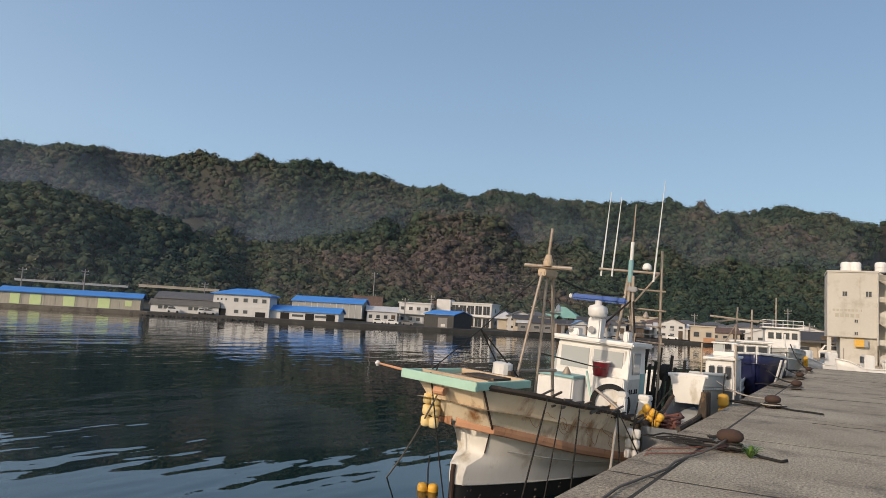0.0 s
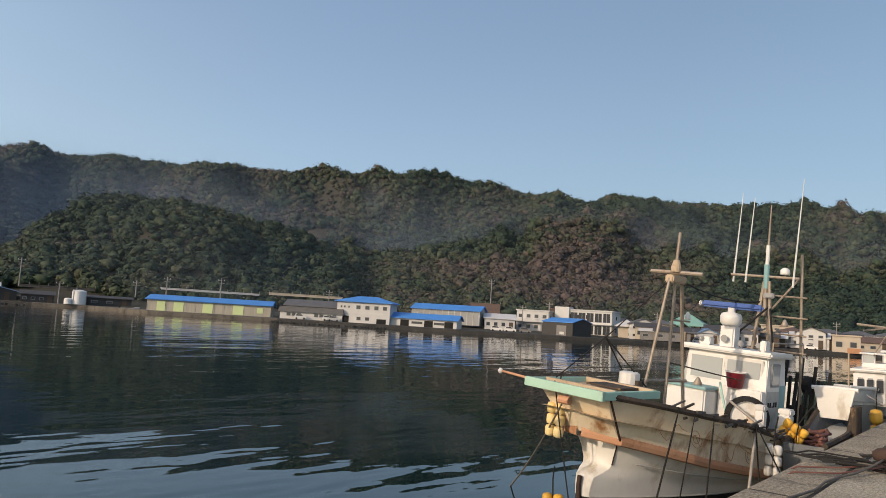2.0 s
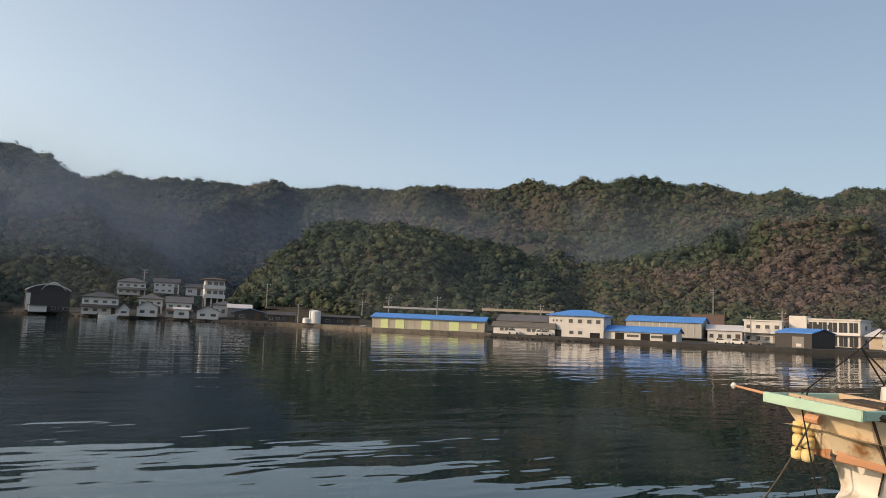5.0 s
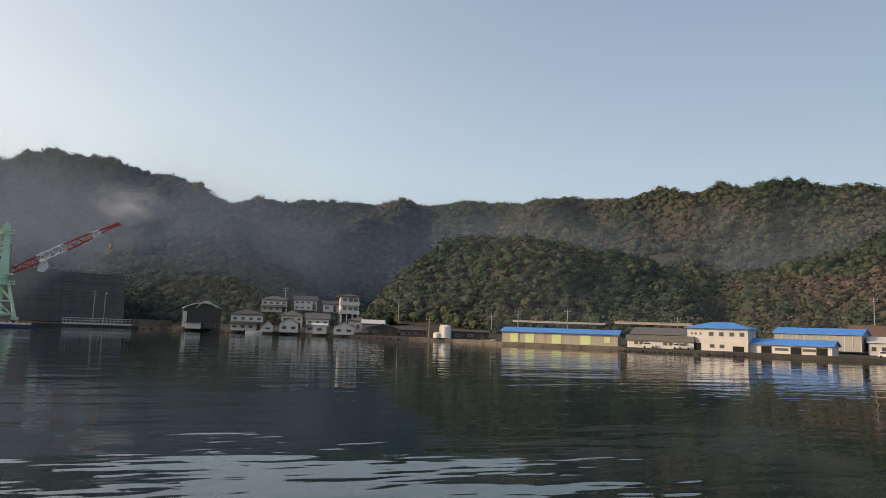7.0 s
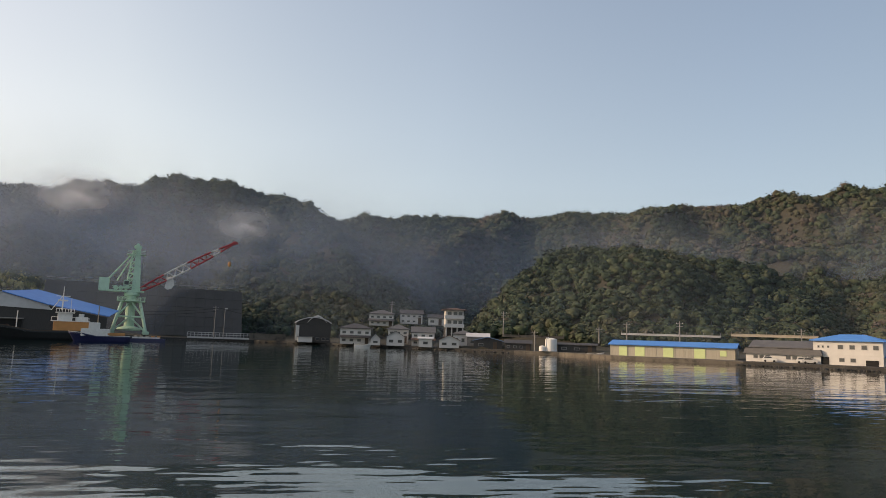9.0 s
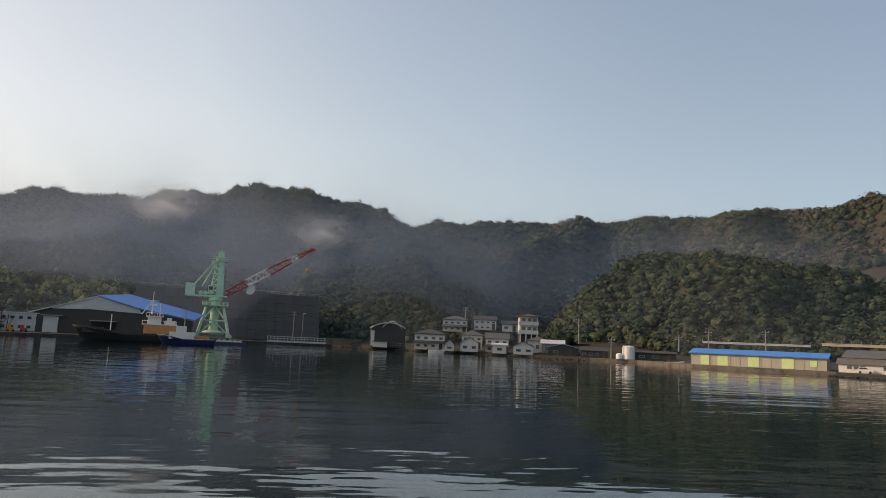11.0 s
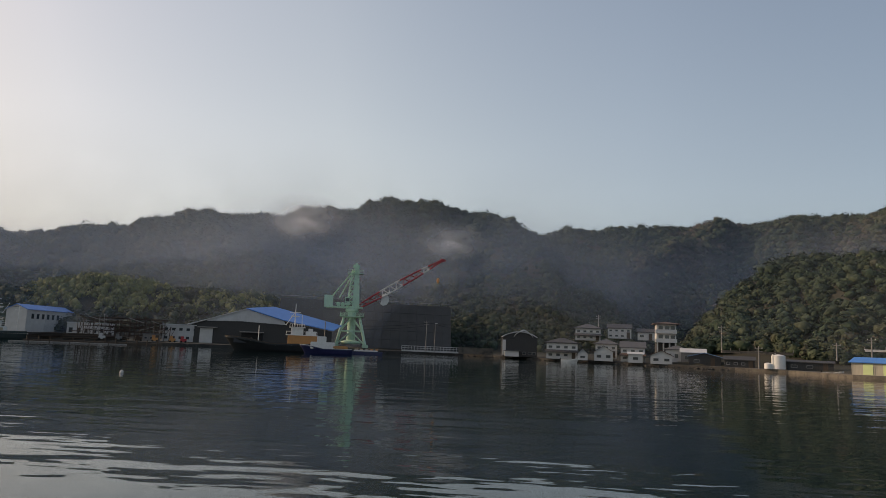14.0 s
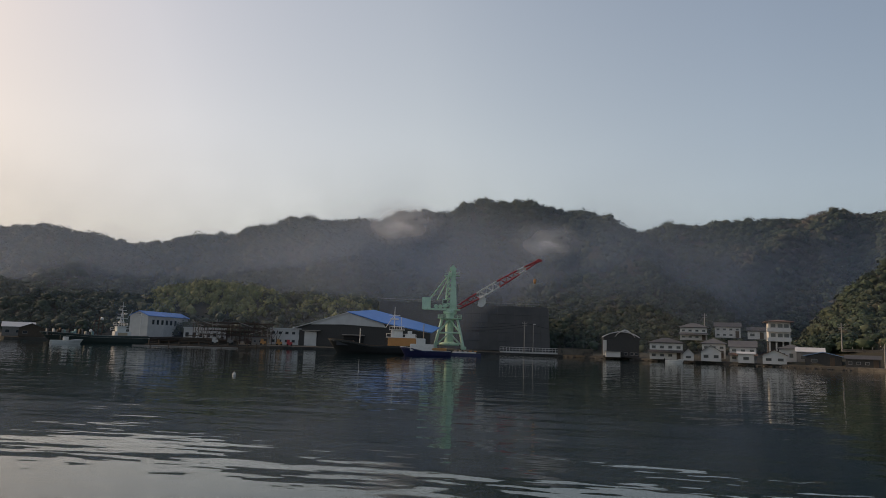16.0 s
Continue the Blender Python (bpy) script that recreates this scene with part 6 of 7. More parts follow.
    # main mast behind the wheelhouse
    for x, y in ((-0.35, 6.4), (0.35, 6.4), (0.0, 7.2)):
        part("main_mast_leg", tube([(x, y, 0.7), (-0.10 + x * 0.15, 6.7, 4.0)], 0.035, n=8), "steel", ob)
    part("main_mast", tube([(-0.10, 6.7, 3.3), (-0.12, 6.7, 4.3), (-0.13, 6.7, 5.6)], 0.045, n=8, r_end=0.012), "steel", ob)
    part("mast_collar", tube([(-0.11, 6.7, 3.85), (-0.12, 6.7, 4.35)], 0.055, n=10), "tarp", ob, "dark green mast sleeve")
    part("white_whip", tube([(-0.12, 6.7, 4.35), (-0.125, 6.7, 4.75)], 0.04, n=8), "lamp_white", ob)
    part("mast_yard", tube([(-0.80, 6.55, 4.10), (0.50, 6.85, 4.10)], 0.03, n=8), "steel", ob)
    for x, z0, z1 in ((-0.76, 3.95, 5.85), (-0.50, 3.95, 5.75), (0.46, 3.9, 6.1)):
        part("whip_antenna", tube([(x, 6.6, z0), (x + 0.06, 6.6, z1)], 0.022, n=6, r_end=0.006), "lamp_white", ob)
    part("starboard_pole", tube([(0.50, 6.85, 4.6), (0.66, 7.05, 0.6)], 0.03, n=8), "steel", ob)
    for z, x0, x1 in ((3.72, 0.05, 0.64), (3.30, -0.2, 0.68), (2.95, -0.35, 0.68), (2.6, -0.4, 0.70)):
        part("mast_rung", tube([(x0, 6.7, z), (x1, 6.9, z)], 0.02, n=6), "steel", ob)
    part("mast_brace", tube([(0.05, 6.7, 3.45), (0.5, 6.8, 4.1)], 0.02, n=6), "steel", ob)
    part("mast_brace", tube([(-0.5, 5.8, 2.6), (0.0, 6.7, 3.5)], 0.02, n=6), "rope", ob)
    part("mast_brace", tube([(0.5, 5.8, 2.6), (0.0, 6.7, 3.5)], 0.02, n=6), "rope", ob)
    part("satellite_dome", lathe([(0.09, 0), (0.10, 0.03), (0.09, 0.10), (0.05, 0.14), (0.01, 0.15)], n=16, centre=(0.22, 6.78, 4.16)), "lamp_white", ob, smooth=True)
    part("dome_post", tube([(0.22, 6.78, 4.08), (0.22, 6.78, 4.18)], 0.02, n=6), "steel", ob)
    part("mast_light", box(-0.10, 0.12, 6.55, 6.65, 3.65, 3.76, bevel=0.02), "frame", ob)
    part("bell", lathe([(0.08, 0), (0.06, 0.06), (0.03, 0.13), (0.01, 0.15)], n=14, centre=(0.36, 6.6, 3.1)), "steel", ob, smooth=True)
    for k in range(24):
        x, y = 0.30 + 0.11 * (k % 6), 5.9 + 0.08 * k
        part("net_gear", tube([(x, y, 0.6), (x + rnd_.uniform(-0.1, 0.1), y + 0.05, rnd_.uniform(1.4, 2.6))], 0.034, n=6), "rope", ob)
    part("net_hauler", tube([(0.70, 6.95, 2.0), (0.82, 6.95, 2.0)], 0.18, n=16), "rope", ob, "black net hauler drum")
    part("net_heap", lathe([(0.6, 0.6), (0.7, 0.8), (0.55, 1.05), (0.3, 1.2), (0.05, 1.25)], n=18, centre=(-0.1, 7.0, 0)), "rope", ob, "dark heap of nets", True)
    # loose things lashed to this boat
    coil = bmesh.new()
    for k in range(5):
        tube([(0.86 + 0.012 * k, 4.0 + (0.345 - 0.016 * k) * math.cos(q * 6.283 / 28), 1.50 + (0.345 - 0.016 * k) * math.sin(q * 6.283 / 28)) for q in range(28)], 0.015, coil, 6, closed=True)
    bmesh.ops.rotate(coil, verts=coil.verts, cent=(0.87, 4.0, 1.50), matrix=Matrix.Rotation(radians(-62), 3, "Z"))
    part("hose_coil", coil, "rope", ob, "black coil of hose")
    disc = tube([(0.83, 4.0, 1.48), (0.87, 4.0, 1.48)], 0.275, n=28)
    bmesh.ops.rotate(disc, verts=disc.verts, cent=(0.87, 4.0, 1.50), matrix=Matrix.Rotation(radians(-62), 3, "Z"))
    part("round_fender", disc, "hull_white", ob, "white round plate inside the coil")
    part("davit", tube([(0.22, 4.3, 1.98), (0.38, 4.1, 1.75), (0.58, 3.95, 1.35)], 0.022, n=8), "mint", ob, "mint green davit")
    for y, z in ((3.9, 1.55), (4.1, 1.5)):
        part("cleat", box(0.9, 1.05, y, y + 0.16, z - 0.15, z, bevel=0.02), "plank", ob)
    return ob


fishing_boat()


def on_boat(x, y, z):
    return BOAT @ Matrix.Translation((x, y, z))


ob = thing("bucket", on_boat(0.30, 4.72, 1.90), "dark red plastic bucket standing before the wheelhouse window", "bucket")
part("pail", lathe([(0.13, 0), (0.17, 0.27), (0.18, 0.28), (0.15, 0.28)], n=18), "bucket_red", ob, smooth=True)
part("rim", tube([(0.18 * math.cos(k * 0.3142), 0.18 * math.sin(k * 0.3142), 0.28) for k in range(20)], 0.014, n=6, closed=True), "float_white", ob)
for x, y, z, w, h in ((1.12, 3.95, 1.24, 0.15, 0.52), (1.12, 5.02, 1.08, 0.20, 0.58)):
    ob = thing("foam_box", on_boat(x, y, z), "white foam fish box wedged by the bulwark", "box", "foam boxes")
    part("body", box(-w / 2, w / 2, -w / 2, w / 2, 0, h * 0.82, bevel=0.02), "white_paint", ob)
    part("lid", box(-w / 2 - 0.01, w / 2 + 0.01, -w / 2 - 0.01, w / 2 + 0.01, h * 0.82, h, bevel=0.02), "float_white", ob)
floats("fender_bunch", on_boat(1.46, 3.72, 1.20), 2, 3, 0.066, 0.17, "float_white", "bunch of white plastic floats hung as a fender")
floats("fender_bunch", on_boat(1.46, 4.62, 1.06), 2, 2, 0.075, 0.18, "float_yellow", "bunch of yellow plastic floats hung as a fender")
floats("fender_bunch", on_boat(1.44, 4.72, 1.46) @ pose(0, 0, 0, 10, 28, 15), 3, 3, 0.07, 0.15, "float_yellow", "large bunch of yellow floats on the rail")
floats("fender_bunch", on_boat(-0.40, 0.42, 1.60), 2, 3, 0.076, 0.165, "float_cream", "bunch of pale yellow floats hung under the bow")
ob = floats("mooring_floats", Matrix.Translation((-5.85, 10.0, WATER + 0.12)) @ pose(0, 0, 0, 12, 0, 20), 2, 1, 0.085, 0.22, "float_yellow", "yellow mooring floats lying in the water")


def rope(name, pts, r, material, label, group="mooring ropes"):
    return tagged(part(name, tube(pts, r, n=6), material, smooth=True), label, "rope", group)


B = lambda x, y, z: BOAT @ Vector((x, y, z))
down = lambda p, dx, dy: Vector((p.x + dx, p.y + dy, WATER - 0.3))
for a, dx, dy, r in ((1.30, -0.25, -0.55, 0.014), (1.62, -0.15, -0.45, 0.010), (2.05, -0.05, -0.30, 0.012)):
    p = B(lerp(DECK_W, a) + 0.03, a, lerp(SHEER, a) + 0.05)
    q = B(0.72, a - 0.10, lerp(SHEER, a) - 0.02)
    rope("mooring_rope", [q, p] + [p.lerp(down(p, dx, dy), k / 8) for k in range(1, 9)], r, "rope", "black mooring rope running down over the bow into the water")
for a, dx, dy in ((3.25, 0.15, -0.1), (3.3, 0.75, 0.4)):
    p = B(lerp(DECK_W, a) + 0.04, a, lerp(SHEER, a) + 0.04)
    rope("mooring_rope", [p.lerp(down(p, dx, dy), k / 8) for k in range(9)], 0.012, "rope", "black rope hanging down the hull side")
p = B(1.2, 3.6, 1.5)
rope("mooring_rope", [B(0.7, 3.7, 1.75)] + sag(p, Vector((EDGE - 0.45, 9.1, WATER)), 0.15), 0.022, "rope_white", "thick pale rope hanging between boat and quay")
rope("anchor_rope", sag(B(0, 0.06, 1.75), Vector((-7.0, 10.45, WATER - 0.1)), 0.10), 0.014, "rope_grey", "grey anchor rope from the bow to the water")
rope("anchor_rope", sag(B(-0.25, 0.12, 1.95), Vector((-5.15, 9.4, WATER - 0.2)), 0.05), 0.010, "rope", "thin black line from the platform to the water")


# ---- the boats further along ----
def hull(ob_, L, Bm, bow, mid, stern, colour, lower=None, stripe=None, label=""):
    """A simple boat hull: bow at y = 0, stern at y = L, z over the water."""
    us = [0, 0.015, 0.04, 0.08, 0.14, 0.22, 0.32, 0.45, 0.6, 0.75, 0.9, 1.0]
    width = [(0, 0.03), (0.05, 0.38), (0.12, 0.62), (0.22, 0.82), (0.4, 0.97), (0.6, 1.0), (1, 0.86)]
    sheer = [(0, bow), (0.2, bow * 0.78 + mid * 0.22), (0.45, mid), (1, stern)]
    t = [(Bm / 2 * lerp(width, u), L * u, lerp(sheer, u)) for u in us]
    w = [(Bm / 2 * lerp(width, u) * (0.35 + 0.5 * min(1, u * 2)), L * (0.10 + 0.90 * u), 0.0) for u in us]
    rows = [[tuple(a + (b - a) * k for a, b in zip(p, q)) for k in (0, 0.25, 0.5, 0.75, 1.0)] + [(q[0] * 0.6, q[1], -0.5)] for p, q in zip(t, w)]
    solid(part("hull", loft(rows), colour, ob_, label, True), 0.04)
    part("transom", prism([(-t[-1][0], stern), (t[-1][0], stern), (w[-1][0], -0.4), (-w[-1][0], -0.4)], L - 0.03, L + 0.03), colour, ob_)
    for s in (1, -1):
        part("gunwale", tube([(s * p[0], p[1], p[2] + 0.02) for p in t], 0.05, n=6), stripe or "hull_white", ob_)
        if lower:
            part("rubbing_strake", tube([(s * (a[0] * 0.72 + b[0] * 0.28 + 0.02), a[1] * 0.72 + b[1] * 0.28, a[2] * 0.72) for a, b in zip(t, w)], 0.045, n=6), lower, ob_)
    part("deck", loft([[(0, p[1], p[2] - 0.35), (max(0.01, p[0] - 0.05), p[1], p[2] - 0.36)] for p in t]), "hull_grey", ob_)
    return t


def moored(x, y, turn):
    return Matrix.Translation((x, y, WATER)) @ pose(0, 0, 0, 0, 0, turn)


# low skiff with its stern to the first boat, dark gunwale along the quay
ob = thing("skiff", moored(-2.92, 16.2, 180), "low slate-grey open skiff with a dark gunwale lying along the quay", "boat")
hull(ob, 3.25, 0.72, 1.55, 1.12, 1.05, "slate", stripe="gunwale")
part("bow_board", prism([(-0.22, 1.30), (0.26, 1.30), (0.36, 1.84), (-0.34, 1.86)], 0.72, 0.82), "hull_white", ob, "cream raised bow board")
part("bow_cap", tube([(-0.39, 0.78, 1.87), (0, 0.74, 1.88), (0.41, 0.78, 1.86)], 0.04, n=8), "white_paint", ob)
for y in (1.0, 1.2, 1.4):
    part("fender_post", tube([(-0.42, y, 0.8), (-0.42, y, 1.6)], 0.06, n=8), "gunwale", ob)
heap_ = bmesh.new()
for k in range(9):
    a = [(0.05 + 0.22 * math.sin(q * 0.9 + k * 1.7) * (1 - 0.04 * k), 2.1 + 0.4 * math.cos(q * 0.63 + k), 0.86 + 0.035 * k + 0.03 * math.sin(q * 2.1 + k)) for q in range(14)]
    tube(a, 0.028, heap_, 5)
part("net_heap", heap_, "rope_red", ob, "reddish heap of nets", True)
# white cabin boat
ob = thing("cabin_boat", moored(-3.83, 22.2, 3) @ Matrix.Diagonal((0.60, 1, 1, 1)), "white cabin boat with three rounded windows and a railed flying bridge", "boat")
hull(ob, 9.0, 2.5, 1.55, 1.15, 1.1, "hull_grey", "hull_white")
part("cabin", box(-0.15, 1.25, 1.6, 4.6, 1.0, 1.95, bevel=0.06), "white_paint", ob)
for i in range(3):
    w = part("window", box(0.02 + 0.40 * i, 0.34 + 0.40 * i, 1.57, 1.62, 1.35, 1.78, bevel=0.05), "frame", ob)
    part("pane", box(0.05 + 0.40 * i, 0.31 + 0.40 * i, 1.555, 1.572, 1.39, 1.74), "window", w)
part("cabin_roof", box(-0.3, 1.35, 1.5, 4.8, 1.95, 2.03, bevel=0.03), "white_paint", ob)
part("bridge", box(0.1, 1.2, 2.2, 3.6, 2.03, 2.20, bevel=0.04), "white_paint", ob)
for x in (0.12, 0.65, 1.18):
    part("bridge_post", tube([(x, 2.3, 2.18), (x, 2.35, 2.46)], 0.03, n=6), "white_paint", ob)
part("windscreen", box(0.16, 0.62, 2.28, 2.30, 2.20, 2.44), "clear", ob)
part("bridge_roof", box(0.0, 1.3, 2.2, 3.6, 2.45, 2.50, bevel=0.02), "white_paint", ob)
for x in (-0.35, 1.5):
    part("stanchion", tube([(x * 0.9, 1.5, 0.9), (x * 0.9, 1.5, 2.45)], 0.04, n=8), "plank", ob)
part("mast", tube([(0.8, 5.0, 2.0), (0.95, 5.0, 3.75)], 0.05, n=8), "steel", ob)
part("yard", tube([(-0.6, 5.0, 3.4), (2.1, 5.0, 3.25)], 0.04, n=6), "steel", ob)
part("yard", tube([(-0.4, 5.6, 3.2), (0.9, 4.6, 3.3)], 0.035, n=6), "steel", ob)
part("mast_stay", tube([(-0.2, 5.0, 2.0), (0.85, 5.0, 3.1)], 0.035, n=6), "steel", ob)
part("guard_post", tube([(1.35, 0.9, 0.3), (1.35, 0.9, 1.5)], 0.05, n=8), "white_paint", ob)
part("guard_post", tube([(1.45, 2.6, 0.3), (1.45, 2.6, 1.4)], 0.05, n=8), "white_paint", ob)
# navy boat
ob = thing("navy_boat", moored(-3.0, 28.4, 9) @ Matrix.Scale(0.98, 4), "fishing boat with a navy blue bow and white wheelhouse", "boat")
hull(ob, 11, 3.0, 2.15, 1.5, 1.3, "navy", stripe="white_paint")
part("wheelhouse", box(-0.75, 0.75, 4.4, 6.4, 1.2, 2.50, bevel=0.08), "white_paint", ob)
part("wheelhouse_roof", box(-0.88, 0.88, 4.2, 6.6, 2.50, 2.60, bevel=0.04), "white_paint", ob)
for x in (-0.46, 0, 0.46):
    w = part("window", box(x - 0.20, x + 0.20, 4.37, 4.43, 1.95, 2.38, bevel=0.02), "frame", ob)
    part("pane", box(x - 0.16, x + 0.16, 4.36, 4.375, 1.99, 2.34), "window", w)
part("mast", tube([(0.1, 6.2, 2.6), (0.1, 6.2, 4.0)], 0.04, n=8), "steel", ob)
part("yard", tube([(-0.5, 6.2, 3.5), (0.7, 6.2, 3.5)], 0.03, n=6), "steel", ob)
part("foredeck_house", box(-0.6, 0.6, 2.6, 4.4, 1.2, 1.85, bevel=0.06), "white_paint", ob)
for x in (-0.25, 0.12):
    part("bow_stripe", tube([(1.05 + x * 0.5, 1.35 + x, 1.95), (0.62 + x * 0.4, 1.6 + x, 0.2)], 0.045, n=6), "white_paint", ob)
for x in (-1.2, 1.2):
    part("handrail", tube([(x, 2.6, 1.5), (x, 2.6, 2.15), (x, 4.4, 2.15)], 0.025, n=6), "white_paint", ob)
floats("fender_bunch", moored(-2.75, 31.0, 0) @ Matrix.Translation((0, 0, 2.0)), 2, 3, 0.14, 0.3, "float_yellow", "bunch of yellow floats between boat and quay")
floats("fender_bunch", moored(-2.45, 16.9, 0) @ Matrix.Translation((0, 0, 1.45)), 1, 2, 0.12, 0.3, "float_yellow", "pair of yellow floats hung at the quay edge")
# big white trawler
ob = thing("trawler", moored(-3.2, 45.5, 9) @ Matrix.Scale(0.66, 4), "large white trawler with a pale green tinge and railed bridge", "boat")
hull(ob, 17, 4.4, 3.3, 2.2, 2.0, "hull_grey", "hull_white")
part("bridge", box(-1.5, 1.5, 4.6, 8.0, 2.0, 5.0, bevel=0.12), "white_paint", ob)
for x in (-1.0, -0.33, 0.33, 1.0):
    w = part("window", box(x - 0.27, x + 0.27, 4.57, 4.63, 4.0, 4.65, bevel=0.03), "frame", ob)
    part("pane", box(x - 0.22, x + 0.22, 4.555, 4.572, 4.05, 4.6), "window", w)
part("bridge_roof", box(-1.8, 1.8, 4.2, 8.4, 5.0, 5.14, bevel=0.04), "white_paint", ob)
for z in (5.4, 5.75):
    part("handrail", tube([(-1.7, 8.2, z), (-1.7, 4.3, z), (1.7, 4.3, z), (1.7, 8.2, z)], 0.03, n=6), "white_paint", ob)
for x in (-1.7, -0.85, 0, 0.85, 1.7):
    part("rail_post", tube([(x, 4.3, 5.1), (x, 4.3, 5.8)], 0.03, n=6), "white_paint", ob)
part("mast", tube([(-0.4, 7.0, 5.1), (-0.4, 7.0, 8.0)], 0.07, n=8), "steel", ob)
part("fore_mast", tube([(0, 2.2, 2.6), (0, 2.2, 4.5)], 0.08, n=8), "white_paint", ob)
for k in range(5):
    part("name_bar", box(1.28 - 0.02 * k, 1.32, 1.9 + 0.32 * k, 2.1 + 0.32 * k, 2.25, 2.4), "black", ob, "dark painted lettering bar")
for k in range(5):
    part("net_roll", tube([(1.7 + 0.05 * k, 2.6 + 0.4 * k, 2.5 - 0.25 * k), (1.75 + 0.05 * k, 2.9 + 0.4 * k, 2.2 - 0.25 * k)], 0.2, n=10), "float_yellow", ob, "yellow rolled net")


def small_boat(x, y, turn, L, colour, label, house=True, free=0.7):
    ob_ = thing("small_boat", moored(x, y, turn), label, "boat", "small boats")
    hull(ob_, L, L * 0.28, free * 1.4 + 0.07, free, free, colour, stripe="white_paint")
    if house:
        part("cabin", box(-0.5, 0.5, L * 0.45, L * 0.62, free - 0.1, free + 0.85, bevel=0.05), "white_paint", ob_)
        part("pane", box(-0.4, 0.4, L * 0.45 - 0.02, L * 0.45 + 0.01, free + 0.35, free + 0.75), "window", ob_)
        part("canopy_post", tube([(0.4, L * 0.7, free - 0.2), (0.4, L * 0.7, free + 1.2)], 0.03, n=6), "steel", ob_)
    part("outboard", box(-0.15, 0.15, L + 0.02, L + 0.3, 0.2, 1.1, bevel=0.05), "black", ob_)


for x, y, t_, L, c, lab in ((-3.6, 53, -70, 4.6, "white_paint", "small white boat moored below the tower"), (-0.9, 51, -75, 3.4, "white_paint", "white skiff with a low cabin below the tower"), (1.6, 52.5, -85, 3.6, "hull_white", "white boat with nets below the tower"),
                            (4.5, 51, -80, 5.5, "tarp", "turquoise boat below the tower"), (-5.0, 56, -60, 4.5, "hull_white", "white boat by the tower quay")):
    small_boat(x, y, t_, L, c, lab, free=1.12)
small_boat(-6.9, 31.5, 85, 3.4, "white_paint", "small white tender beyond the moored boats", False)
for b, d, t_, L, c, lab in ((22.6, 166, 60, 6, "white_paint", "white boat moored under the town"), (20.2, 167, 70, 6, "hull_white", "small white boat at the far wharf"), (80.9, 188, 90, 4.5, "white_paint", "small white boat before the hamlet"), (126.1, 178, 95, 6.5, "white_paint", "white launch out on the water"),
                            (62.5, 168.6, 80, 4, "white_paint", "little white dinghy at the far wharf"), (24.6, 163, 60, 5, "hull_white", "pale skiff under the pavilion")):
    p = at(b, d)
    small_boat(p.x, p.y, t_ + b, L, c, lab, L > 5)

# ships of the yard
M["green_hull"] = mat("faded_dark_green_hull", (0.035, 0.055, 0.048), (0.02, 0.032, 0.03), 0.6, 1, 10, 0.15, stain=(0.10, 0.06, 0.04), stain_at=0.64)
ob = thing("tugboat", Matrix.Translation(at(108.6, 168, WATER)) @ pose(0, 0, 0, 0, 0, 14.5) @ Matrix.Scale(1.05, 4), "dark-hulled workboat with an orange deckhouse and lattice mast", "ship")
hull(ob, 21, 5, 3.0, 1.7, 1.9, "black_hull", stripe="gunwale")
part("deckhouse", box(-1.9, 1.9, 13.2, 19.4, 1.4, 3.7, bevel=0.1), "orange", ob, "orange deckhouse")
part("bridge", box(-1.5, 1.5, 13.8, 16.4, 3.7, 5.3, bevel=0.1), "white_paint", ob)
part("bridge_roof", box(-1.8, 1.8, 13.4, 16.8, 5.3, 5.45), "white_paint", ob)
for i in range(4):
    part("pane", box(-1.53, -1.49, 14.0 + 0.6 * i, 14.45 + 0.6 * i, 4.4, 5.0), "window", ob)
part("mast", tube([(0, 14.5, 5.8), (0, 14.5, 10.5)], 0.14, n=8, r_end=0.05), "white_paint", ob)
part("yard", tube([(-0.2, 13.3, 8.6), (0.2, 15.7, 8.6)], 0.07, n=6), "white_paint", ob)
part("mast_leg", tube([(0, 12.6, 5.8), (0, 14.5, 8.8)], 0.09, n=6), "white_paint", ob)
for z0, y0, y1 in ((3.8, 12.8, 19.5), (5.45, 13.5, 16.7)):
    part("guard_rail", tube([(-1.95, y0, z0 + 0.7), (-1.95, y1, z0 + 0.7)], 0.05, n=5), "white_paint", ob)
    for k in range(7):
        part("guard_post", tube([(-1.95, y0 + (y1 - y0) * k / 6, z0), (-1.95, y0 + (y1 - y0) * k / 6, z0 + 0.7)], 0.05, n=5), "white_paint", ob)
part("white_rim", box(-2.0, 2.0, 12.7, 19.6, 3.62, 3.80, bevel=0.05), "white_paint", ob)
for i in range(5):
    part("port_light", box(-1.93, -1.88, 12.6 + 1.1 * i, 13.1 + 1.1 * i, 2.6, 3.1), "window", ob)
part("radar", box(-0.3, 0.3, 13.6, 15.4, 7.6, 7.9, bevel=0.05), "white_paint", ob)
part("funnel", tube([(0, 18.0, 3.7), (0, 18.0, 5.2)], 0.5, n=12), "white_paint", ob)
part("whaleback", prism([(-1.6, 1.6), (1.6, 1.6), (1.2, 2.6), (-1.2, 2.6)], 2.0, 4.5), "black_hull", ob)
part("windlass", tube([(-0.9, 5.4, 2.4), (0.9, 5.4, 2.4)], 0.4, n=10), "rust", ob)
part("fore_mast", tube([(0, 7.0, 1.6), (0, 7.0, 5.4)], 0.09, n=6), "white_paint", ob)
part("radio_mast", tube([(0.4, 16.0, 5.4), (0.4, 16.0, 8.2)], 0.05, n=6), "white_paint", ob)
part("lifebuoy", tube([(-1.95, 18.6 + 0.3 * math.cos(k * 0.524), 2.8 + 0.3 * math.sin(k * 0.524)) for k in range(12)], 0.09, n=6, closed=True), "red", ob)
part("stern_house", box(-1.4, 1.4, 17.0, 19.2, 3.7, 4.6, bevel=0.08), "white_paint", ob)
